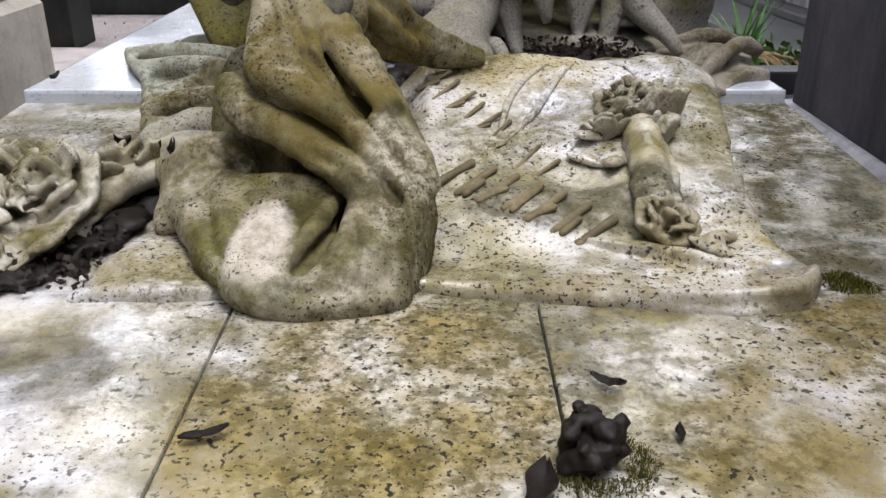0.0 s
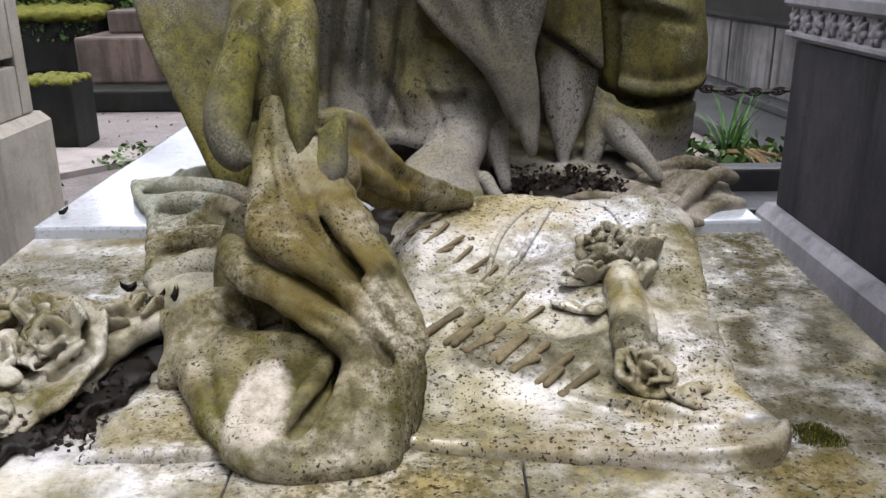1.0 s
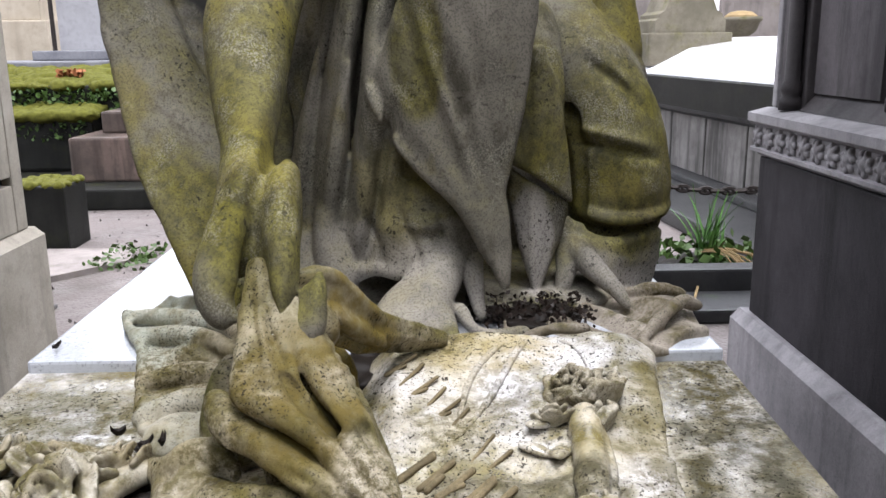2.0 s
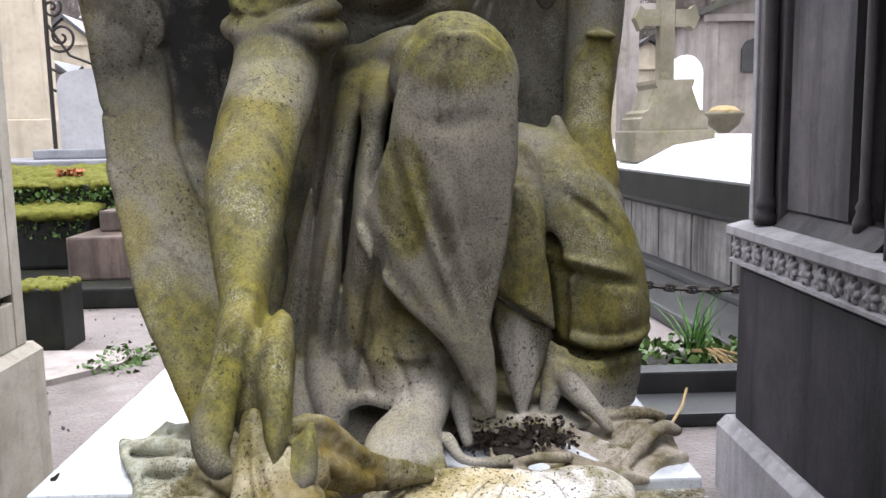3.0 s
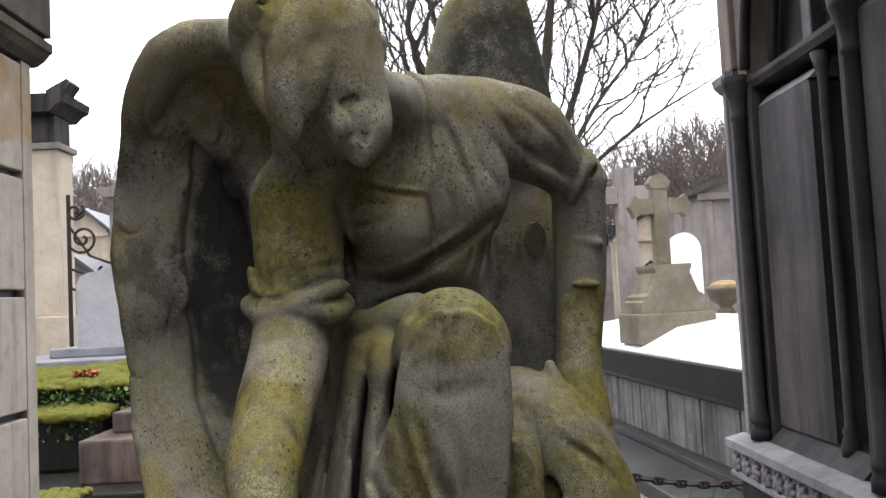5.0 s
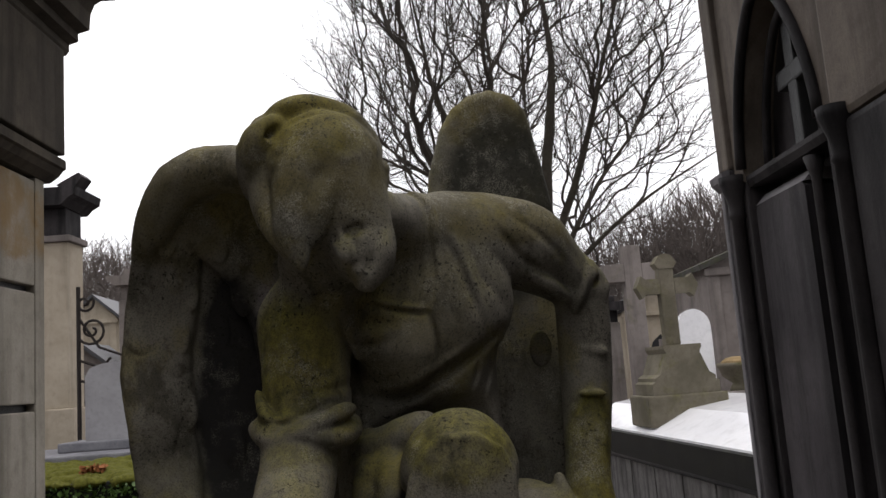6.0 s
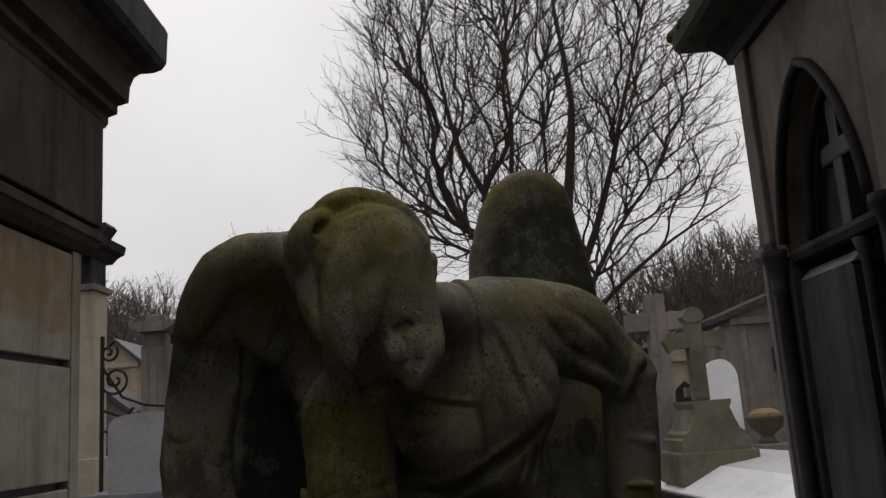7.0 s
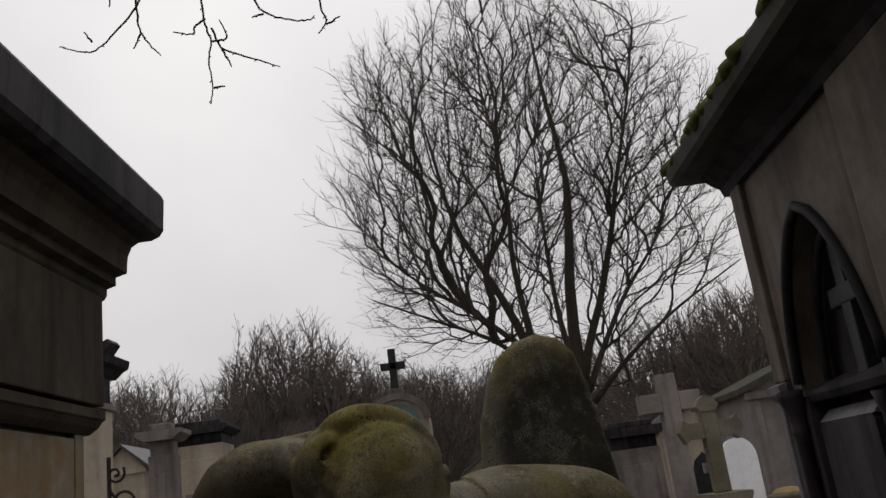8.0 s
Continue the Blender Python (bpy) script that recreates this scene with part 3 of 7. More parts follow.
# ---- the angel ----
def outline_field(poly):
    p = np.array(poly, float)

    def f(x, y):
        d2 = np.full((x + y).shape, 1e9, np.float32)
        inside = np.zeros((x + y).shape, bool)
        for (ax, ay), (bx, by) in zip(p, np.roll(p, -1, 0)):
            ex, ey = bx - ax, by - ay
            t = np.clip(((x - ax) * ex + (y - ay) * ey) / (ex * ex + ey * ey + 1e-12), 0, 1)
            d2 = np.minimum(d2, (x - ax - t * ex) ** 2 + (y - ay - t * ey) ** 2)
            inside ^= ((ay > y) != (by > y)) & (x < (bx - ax) * (y - ay) / (by - ay + 1e-12) + ax)
        return np.where(inside, -np.sqrt(d2), np.sqrt(d2))
    return f


def build_angel():
    s = Clay((-0.74, 0.86, 0.33), (0.62, 2.22, 2.10), 0.0052)
    # seat, back and rock under the figure
    s.ell((0.08, 1.95, 0.62), (0.36, 0.16, 0.34), k=0.05)
    s.ell((0.10, 1.80, 0.355), (0.40, 0.32, 0.04), k=0.03)
    s.ell((-0.12, 1.95, 0.85), (0.20, 0.08, 0.42), k=0.03)
    s.cap((-0.06, 1.82, 1.25), (-0.03, 1.82, 0.9), 0.12, 0.14, 0.04)

    # the spread wing: broad blade, raised rim, inner panel
    def blade(x, z):
        low = np.clip((1.1 - z) / 0.72, 0, 1)
        top = np.clip((z - 1.45) / 0.4, 0, 1)
        return 1.90 - 0.42 * low ** 1.3 - 0.22 * top ** 1.5 + 0.06 * np.clip((x + 0.55) / 0.2, -0.6, 1)
    outer = [(-0.465, 1.82), (-0.54, 1.78), (-0.594, 1.705), (-0.642, 1.60), (-0.677, 1.45), (-0.69, 1.30), (-0.665, 1.1), (-0.62, 0.87), (-0.535, 0.62), (-0.455, 0.485), (-0.395, 0.38), (-0.34, 0.345)]
    s.sheet([(-0.368, 1.835)] + outer + [(-0.25, 0.40), (-0.25, 0.7), (-0.3, 0.9), (-0.3, 1.3), (-0.2, 1.5), (-0.15, 1.72)], blade, 0.028, 0.012)
    s.sheet([(-0.30, 1.835)] + outer + [(-0.30, 0.5), (-0.34, 0.65), (-0.42, 0.78), (-0.50, 0.95), (-0.525, 1.15), (-0.53, 1.35), (-0.49, 1.58), (-0.42, 1.5), (-0.385, 1.4), (-0.36, 1.25), (-0.28, 1.25), (-0.2, 1.6)], lambda x, z: blade(x, z) - 0.045, 0.035, k=0.01)
    for x, z, r in ((-0.60, 1.16, 0.05), (-0.535, 1.19, 0.026), (-0.548, 1.37, 0.024), (-0.455, 1.27, 0.034), (-0.45, 1.07, 0.04), (-0.40, 1.47, 0.03), (-0.52, 1.48, 0.022), (-0.56, 1.62, 0.035), (-0.47, 1.38, 0.03), (-0.44, 1.60, 0.03)):
        y = float(blade(np.array(x), np.array(z)))
        y -= 0.070 if (x < -0.52 or z > 1.45) else 0.02
        s.ell((x, y, z + 0.6 * r), (r, 0.013, r * 1.9), k=0.003)
    # the arched shoulder of the spread wing
    s.limb([(-0.592, 1.74, 1.62), (-0.525, 1.70, 1.715), (-0.45, 1.68, 1.758), (-0.37, 1.67, 1.765), (-0.29, 1.67, 1.74), (-0.2, 1.68, 1.65)], [0.03, 0.04, 0.042, 0.042, 0.045, 0.05], 0.03, n=24)
    # the raised wing behind the shoulder
    s.sheet([(0.05, 1.4), (0.095, 1.81), (0.135, 1.945), (0.17, 2.005), (0.22, 2.04), (0.285, 2.055), (0.345, 2.035), (0.385, 1.99), (0.415, 1.86), (0.45, 1.65), (0.5, 1.4), (0.5, 1.0), (0.45, 0.6), (0.2, 0.6)], lambda x, z: 2.1 + 0.25 * (x - 0.28) ** 2 - 0.06 * np.clip(1.5 - z, 0, 1), 0.045, 0.02)
    s.ell((0.36, 2.0, 1.30), (0.03, 0.015, 0.05), k=0.006)
    # torso
    s.cap((0.06, 1.82, 1.42), (0.08, 1.88, 0.95), 0.16, 0.16, 0.05)
    s.ell((0.08, 1.76, 1.44), (0.20, 0.12, 0.20), (0, 12, 0), 0.05)
    s.ell((0.155, 1.735, 1.385), (0.085, 0.085, 0.10), (0, 10, 0), 0.03)
    s.ell((0.0, 1.705, 1.325), (0.105, 0.085, 0.105), k=0.03)
    s.ell((0.17, 1.83, 1.585), (0.20, 0.10, 0.11), (0, 14, 8), 0.05)
    s.cap((0.03, 1.70, 1.60), (0.3, 1.84, 1.575), 0.075, 0.10, 0.06)
    s.ell((0.08, 1.60, 1.105), (0.26, 0.21, 0.10), (0, -17, 0), 0.03, True)
    # collar edge and seam of the dress
    # neck and head
    s.cap((0.04, 1.70, 1.60), (-0.07, 1.52, 1.61), 0.07, 0.065, 0.04)
    s.ell((-0.118, 1.465, 1.685), (0.116, 0.105, 0.13), (20, -20, 0), 0.03)
    s.ell((-0.068, 1.452, 1.552), (0.076, 0.080, 0.112), (12, -28, 0), 0.04)
    s.ell((-0.135, 1.448, 1.685), (0.120, 0.094, 0.125), (0, -28, 0), 0.035)
    s.ell((-0.080, 1.440, 1.600), (0.076, 0.066, 0.070), (0, -28, 0), 0.04)
    # hair: full waves that hang over the brow and end in a lock, rolls at the back
    s.ell((-0.185, 1.455, 1.60), (0.072, 0.075, 0.11), (0, -8, 0), 0.03)
    s.limb([(-0.132, 1.43, 1.775), (-0.160, 1.397, 1.688), (-0.178, 1.382, 1.604), (-0.182, 1.370, 1.540), (-0.168, 1.364, 1.478)], [0.035, 0.046, 0.042, 0.030, 0.008], 0.014, n=24)
    s.limb([(-0.087, 1.435, 1.745), (-0.106, 1.397, 1.662), (-0.130, 1.380, 1.592), (-0.150, 1.370, 1.525)], [0.032, 0.038, 0.032, 0.012], 0.010, n=22)
    s.limb([(-0.238, 1.440, 1.693), (-0.236, 1.425, 1.617), (-0.216, 1.405, 1.562), (-0.192, 1.385, 1.512)], [0.036, 0.036, 0.028, 0.010], 0.010, n=20)
    s.limb([(-0.062, 1.468, 1.73), (-0.058, 1.438, 1.658), (-0.088, 1.412, 1.606), (-0.122, 1.39, 1.548)], [0.032, 0.030, 0.022, 0.008], 0.010, n=20)
    s.limb([(-0.030, 1.49, 1.70), (-0.020, 1.462, 1.64), (-0.030, 1.45, 1.60)], [0.022, 0.020, 0.008], 0.010, n=12)
    rng = random.Random(12)
    mid, rad = Vector((-0.129, 1.458, 1.683)), Vector((0.122, 0.100, 0.129))
    hairline = [Vector(p) for p in ((-0.215, 1.40, 1.57), (-0.17, 1.37, 1.60), (-0.12, 1.365, 1.64), (-0.07, 1.37, 1.675), (-0.02, 1.41, 1.70), (0.0, 1.47, 1.72), (0.0, 1.55, 1.74))]
    for i in range(30):
        f = i / 29 * 5.999
        end = hairline[int(f)].lerp(hairline[int(f) + 1], f % 1.0)
        start = Vector((-0.25 + rng.uniform(-0.01, 0.05), 1.46 + rng.uniform(-0.02, 0.06), 1.755 + rng.uniform(-0.05, 0.03)))
        row = []
        for j in range(5):
            d = start.lerp(end, 0.1 + 0.9 * j / 4) - mid
            d = Vector((d.x / rad.x, d.y / rad.y, d.z / rad.z)).normalized()
            wave = 0.10 * math.sin(j * 1.9 + i * 0.7)
            d = (d + wave * d.cross(Vector((0.6, -0.6, 0.5)))).normalized()
            row.append((mid.x + d.x * rad.x, mid.y + d.y * rad.y, mid.z + d.z * rad.z))
        r = rng.uniform(0.006, 0.012)
        s.limb(row, [r * 0.6, r, r, r * 0.8, r * 0.25], 0.006, n=18)
    s.limb([(-0.272, 1.455, 1.655), (-0.268, 1.428, 1.705), (-0.25, 1.41, 1.75), (-0.215, 1.405, 1.78)], [0.022, 0.033, 0.033, 0.022], 0.008, n=18)
    s.limb([(-0.245, 1.45, 1.765), (-0.20, 1.43, 1.805), (-0.14, 1.435, 1.82), (-0.085, 1.455, 1.81)], [0.024, 0.030, 0.027, 0.016], 0.008, n=18)
    s.limb([(-0.185, 1.455, 1.80), (-0.12, 1.45, 1.818), (-0.06, 1.462, 1.79), (-0.018, 1.475, 1.73)], [0.018, 0.022, 0.02, 0.014], 0.014, n=18)
    s.ell((-0.272, 1.50, 1.70), (0.028, 0.045, 0.05), k=0.010)
    s.ell((-0.006, 1.495, 1.672), (0.016, 0.026, 0.042), (0, 8, 0), 0.005)
    s.limb([(-0.262, 1.41, 1.70), (-0.238, 1.39, 1.745), (-0.185, 1.375, 1.778), (-0.12, 1.385, 1.797)], [0.003, 0.006, 0.006, 0.003], 0.008, cut=True, n=22)
    s.ell((-0.250, 1.43, 1.785), (0.030, 0.03, 0.020), (0, -40, 0), 0.006)
    s.ell((-0.185, 1.425, 1.82), (0.034, 0.03, 0.018), (0, -15, 0), 0.006)
    s.ell((-0.285, 1.45, 1.735), (0.022, 0.03, 0.032), (0, -10, 0), 0.006)
    # face, bowed and tilted, eyes closed
    s.ell((-0.056, 1.425, 1.502), (0.052, 0.050, 0.064), (0, -28, 0), 0.03)
    s.limb([(-0.094, 1.398, 1.555), (-0.086, 1.384, 1.515), (-0.078, 1.375, 1.488)], [0.007, 0.008, 0.0095], 0.02)
    s.limb([(-0.102, 1.390, 1.570), (-0.074, 1.388, 1.576), (-0.041, 1.405, 1.587)], [0.009, 0.010, 0.008], 0.018)
    s.ell((-0.064, 1.376, 1.545), (0.018, 0.010, 0.010), (0, -20, 0), 0.010, True)
    s.ell((-0.064, 1.388, 1.542), (0.018, 0.014, 0.010), (0, -20, 0), 0.005)
    s.ell((-0.108, 1.372, 1.530), (0.010, 0.009, 0.009), k=0.010, cut=True)
    s.limb([(-0.068, 1.388, 1.463), (-0.053, 1.384, 1.468), (-0.036, 1.394, 1.477)], [0.004, 0.006, 0.004], 0.012)
    s.ell((-0.042, 1.408, 1.448), (0.026, 0.024, 0.020), (0, -28, 0), 0.03)
    s.ell((-0.030, 1.412, 1.505), (0.030, 0.026, 0.032), k=0.03)
    # the lowered arm, its sleeve and hand
    s.ell((-0.13, 1.57, 1.52), (0.12, 0.10, 0.09), k=0.04)
    s.cap((-0.08, 1.74, 1.47), (-0.20, 1.64, 1.38), 0.10, 0.105, 0.06)
    s.cap((-0.20, 1.64, 1.38), (-0.207, 1.565, 1.18), 0.104, 0.096, 0.05)
    s.limb([(-0.312, 1.55, 1.165), (-0.28, 1.485, 1.146), (-0.235, 1.455, 1.142), (-0.185, 1.445, 1.16), (-0.13, 1.465, 1.185), (-0.10, 1.51, 1.195)], [0.010, 0.012, 0.012, 0.012, 0.011, 0.009], 0.018, n=26)
    s.ell((-0.205, 1.555, 1.165), (0.108, 0.108, 0.03), (-8, 4, 0), 0.02)
    s.limb([(-0.20, 1.448, 1.15), (-0.155, 1.455, 1.138), (-0.118, 1.485, 1.14), (-0.105, 1.53, 1.15), (-0.11, 1.60, 1.16)], [0.008, 0.013, 0.014, 0.013, 0.010], 0.02, n=20)
    s.limb([(-0.312, 1.55, 1.165), (-0.30, 1.61, 1.17), (-0.24, 1.66, 1.17), (-0.16, 1.65, 1.165), (-0.11, 1.60, 1.16)], [0.012] * 5, 0.006, n=18)
    s.limb([(-0.30, 1.54, 1.24), (-0.275, 1.49, 1.20), (-0.25, 1.465, 1.165)], [0.008, 0.012, 0.008], 0.012)
    s.limb([(-0.205, 1.58, 1.2), (-0.215, 1.47, 1.06), (-0.232, 1.30, 0.91), (-0.222, 1.2, 0.80), (-0.2, 1.09, 0.70)], [0.08, 0.076, 0.067, 0.055, 0.038], 0.012, n=22)
    s.limb([(-0.20, 1.10, 0.70), (-0.19, 1.04, 0.645), (-0.185, 1.01, 0.60)], [0.037, 0.04, 0.036], 0.03)
    s.ell((-0.192, 1.025, 0.635), (0.048, 0.031, 0.052), (-35, 0, 0), 0.025)
    s.ell((-0.179, 1.012, 0.672), (0.047, 0.030, 0.055), (-32, 0, 0), 0.03)
    s.limb([(-0.168, 1.0, 0.652), (-0.145, 0.978, 0.622), (-0.128, 0.952, 0.585), (-0.121, 0.932, 0.545), (-0.128, 0.92, 0.52)], [0.010, 0.017, 0.0185, 0.017, 0.012], 0.024, n=22)
    s.limb([(-0.199, 1.02, 0.688), (-0.22, 0.985, 0.635), (-0.231, 0.955, 0.586), (-0.221, 0.935, 0.553), (-0.196, 0.925, 0.537)], [0.016, 0.021, 0.021, 0.019, 0.013], 0.014, n=22)
    s.limb([(-0.182, 1.01, 0.686), (-0.2, 0.985, 0.645), (-0.21, 0.96, 0.605), (-0.206, 0.94, 0.575)], [0.013, 0.017, 0.016, 0.013], 0.012, n=18)
    # the other arm
    s.ell((0.35, 1.87, 1.55), (0.1, 0.1, 0.09), (0, 25, 0), 0.05)
    s.cap((0.33, 1.86, 1.55), (0.47, 1.93, 1.45), 0.09, 0.072, 0.04)
    s.limb([(0.36, 1.795, 1.56), (0.43, 1.83, 1.49), (0.445, 1.87, 1.40)], [0.010, 0.014, 0.010], 0.02)
    s.limb([(0.30, 1.78, 1.50), (0.37, 1.80, 1.45), (0.43, 1.86, 1.41)], [0.008, 0.012, 0.008], 0.02)
    s.ell((0.485, 1.885, 1.475), (0.03, 0.04, 0.045), k=0.006)
    s.ell((0.525, 1.905, 1.445), (0.018, 0.02, 0.025), k=0.004)
    s.ell((0.455, 1.86, 1.43), (0.022, 0.03, 0.055), (0, 20, 0), 0.006)
    s.ell((0.50, 1.865, 1.455), (0.008, 0.02, 0.02), (0, 30, 0), 0.004, True)
    s.limb([(0.47, 1.93, 1.42), (0.47, 1.95, 1.26), (0.455, 1.93, 1.10), (0.435, 1.89, 0.95)], [0.064, 0.062, 0.055, 0.05], 0.02, n=16)
    s.ell((0.478, 1.888, 1.285), (0.042, 0.012, 0.016), (0, 15, 0), 0.003)
    s.ell((0.468, 1.876, 1.175), (0.036, 0.012, 0.010), (0, 4, 0), 0.003)
    s.limb([(0.435, 1.88, 0.95), (0.45, 1.85, 0.87), (0.465, 1.83, 0.82)], [0.047, 0.042, 0.028], 0.02)
    for dx, dz in ((0.0, 0.0), (0.018, 0.014), (-0.02, 0.012)):
        s.limb([(0.455 + dx, 1.83, 0.83 + dz), (0.475 + dx, 1.815, 0.79 + dz), (0.485 + dx, 1.82, 0.755 + dz)], [0.014, 0.013, 0.010], 0.003)
    s.limb([(0.36, 1.83, 0.985), (0.372, 1.80, 0.93), (0.405, 1.785, 0.87), (0.43, 1.79, 0.82)], [0.010, 0.018, 0.019, 0.010], 0.004, n=14)
    s.limb([(0.355, 1.83, 0.985), (0.352, 1.815, 0.92), (0.32, 1.81, 0.86)], [0.010, 0.018, 0.012], 0.004, n=12)
    # hips, and the raised knee under its cloth
    s.cap((0.08, 1.84, 0.95), (0.112, 1.52, 1.045), 0.15, 0.115, 0.04)
    s.ell((0.112, 1.475, 1.06), (0.113, 0.10, 0.118), k=0.04)
    s.cap((0.112, 1.50, 1.02), (0.06, 1.57, 0.55), 0.10, 0.085, 0.03)

    def apron(x, z):
        mid = 0.115 - 0.02 * (1.0 - z)
        u = (x * 0.83 + z * 0.56) * 88
        wave = np.sin(u) + 0.35 * np.sin(2 * u + 0.8)
        left = np.clip((0.13 - x) / 0.10, 0, 1) * np.clip((1.02 - z) / 0.08, 0, 1)
        return 1.393 + 2.6 * (x - mid) ** 2 + 0.09 * np.clip(0.95 - z, 0, 0.3) + 0.002 * wave * left
    s.sheet([(0.005, 1.05), (0.035, 1.10), (0.08, 1.135), (0.15, 1.135), (0.20, 1.10), (0.222, 1.05), (0.225, 0.9), (0.207, 0.78), (0.19, 0.69), (0.17, 0.6), (0.184, 0.50), (0.178, 0.43), (0.165, 0.425), (0.15, 0.455), (0.12, 0.52), (0.088, 0.572), (0.04, 0.62), (-0.004, 0.665), (-0.045, 0.72), (-0.07, 0.785), (-0.035, 0.9), (-0.01, 1.0)], apron, 0.0135, 0.008)
    s.limb([(-0.07, 1.465, 0.788), (-0.043, 1.452, 0.724), (-0.002, 1.442, 0.67), (0.047, 1.432, 0.625), (0.092, 1.427, 0.577), (0.142, 1.427, 0.485)], [0.007] * 6, 0.012, n=24)
    # belt of rolled cloth at the lap
    s.limb([(-0.10, 1.68, 1.10), (-0.05, 1.64, 1.10), (0.0, 1.62, 1.125), (0.05, 1.62, 1.14)], [0.035, 0.034, 0.03, 0.028], 0.02, n=16)
    s.limb([(-0.10, 1.66, 1.06), (-0.06, 1.63, 1.05), (-0.03, 1.60, 1.07)], [0.03, 0.03, 0.026], 0.02)
    # skirt falling beside the knee in long folds
    s.ell((-0.06, 1.68, 0.72), (0.13, 0.10, 0.40), k=0.03)
    s.limb([(-0.03, 1.55, 1.05), (-0.07, 1.52, 0.82), (-0.12, 1.54, 0.6), (-0.145, 1.55, 0.44)], [0.024, 0.034, 0.04, 0.03], 0.03, n=20)
    s.limb([(-0.08, 1.59, 1.05), (-0.135, 1.575, 0.82), (-0.185, 1.585, 0.62), (-0.225, 1.59, 0.46), (-0.235, 1.58, 0.38)], [0.027, 0.038, 0.042, 0.038, 0.034], 0.03, n=22)
    s.limb([(-0.02, 1.52, 0.86), (-0.045, 1.51, 0.72), (-0.07, 1.525, 0.56), (-0.09, 1.55, 0.48)], [0.02, 0.028, 0.034, 0.032], 0.03, n=16)
    s.limb([(-0.145, 1.55, 0.44), (-0.13, 1.52, 0.41), (-0.135, 1.50, 0.385)], [0.022, 0.022, 0.012], 0.01)
    # inner skirt, hanging low over the bare foot
    s.ell((0.01, 1.62, 0.58), (0.13, 0.10, 0.14), k=0.02)
    s.cloth([(-0.10, 1.53, 0.60), (-0.03, 1.50, 0.60), (0.05, 1.49, 0.60), (0.12, 1.51, 0.61)], [(-0.085, 1.52, 0.455), (-0.02, 1.475, 0.46), (0.045, 1.475, 0.475), (0.115, 1.51, 0.50)], 0.016, 0.012, belly=0.012)
    s.limb([(-0.138, 1.515, 0.42), (-0.075, 1.49, 0.455), (0.0, 1.470, 0.45), (0.066, 1.475, 0.48), (0.122, 1.51, 0.50)], [0.012, 0.014, 0.016, 0.014, 0.010], 0.010, n=22)
    s.limb([(-0.16, 1.53, 0.55), (-0.15, 1.515, 0.48), (-0.138, 1.50, 0.435), (-0.13, 1.48, 0.40)], [0.03, 0.032, 0.026, 0.010], 0.012, n=16)
    s.limb([(-0.215, 1.55, 0.5), (-0.20, 1.52, 0.43), (-0.185, 1.50, 0.37)], [0.03, 0.03, 0.018], 0.012, n=12)
    s.limb([(0.06, 1.52, 0.50), (0.052, 1.478, 0.46), (0.040, 1.43, 0.43), (0.022, 1.385, 0.41)], [0.034, 0.036, 0.034, 0.03], 0.02, n=14)
    s.limb([(0.045, 1.46, 0.45), (0.0, 1.42, 0.42), (-0.04, 1.40, 0.40)], [0.03, 0.024, 0.012], 0.02)
    s.ell((0.005, 1.365, 0.392), (0.072, 0.075, 0.034), (14, 0, 14), 0.02)
    for i in range(5):
        s.cap((-0.045 + 0.026 * i, 1.335 - 0.004 * i, 0.398), (-0.058 + 0.031 * i, 1.293 - 0.006 * i, 0.380), 0.014 + 0.0012 * i, 0.011 + 0.002 * i, 0.004)
    # the hem's ragged points beside the foot
    s.limb([(0.117, 1.535, 0.50), (0.112, 1.50, 0.456), (0.118, 1.46, 0.41), (0.125, 1.435, 0.375)], [0.022, 0.02, 0.014, 0.008], 0.008, n=14)
    s.limb([(0.085, 1.40, 0.40), (0.11, 1.375, 0.37), (0.15, 1.375, 0.36), (0.20, 1.385, 0.358)], [0.012, 0.009, 0.008, 0.012], 0.008, n=16)
    # kneeling leg under cloth on the other side
    s.limb([(0.27, 1.87, 0.90), (0.35, 1.81, 0.82), (0.415, 1.775, 0.70), (0.44, 1.77, 0.58), (0.44, 1.77, 0.52)], [0.08, 0.095, 0.1, 0.1, 0.097], 0.03, n=20)
    s.limb([(0.43, 1.79, 0.55), (0.42, 1.80, 0.42), (0.42, 1.80, 0.36)], [0.085, 0.08, 0.085], 0.006)
    s.limb([(0.345, 1.72, 0.53), (0.38, 1.675, 0.512), (0.435, 1.658, 0.502), (0.50, 1.675, 0.507), (0.54, 1.745, 0.52), (0.54, 1.80, 0.52)], [0.012, 0.014, 0.016, 0.016, 0.014, 0.012], 0.008, n=26)
    s.limb([(0.33, 1.77, 0.80), (0.335, 1.70, 0.70), (0.345, 1.69, 0.6), (0.345, 1.69, 0.5)], [0.010, 0.014, 0.014, 0.014], 0.012, cut=True, n=18)
    # hanging panel between the knees, with a turned corner
    s.limb([(0.24, 1.66, 0.90), (0.25, 1.62, 0.78), (0.27, 1.62, 0.62)], [0.045, 0.045, 0.03], 0.015)
    s.sheet([(0.205, 0.86), (0.25, 0.86), (0.285, 0.78), (0.305, 0.68), (0.322, 0.548), (0.25, 0.60), (0.19, 0.635), (0.20, 0.75)], lambda x, z: 1.565 + 0.5 * np.abs(x - 0.235) - 0.03 * np.clip(z - 0.6, 0, 0.3), 0.013, 0.006)
    s.sheet([(0.192, 0.63), (0.25, 0.60), (0.318, 0.545), (0.295, 0.47), (0.265, 0.40), (0.246, 0.345), (0.23, 0.40), (0.207, 0.49), (0.188, 0.57)], lambda x, z: 1.582 + 0.55 * np.abs(x - 0.235), 0.012, 0.005)
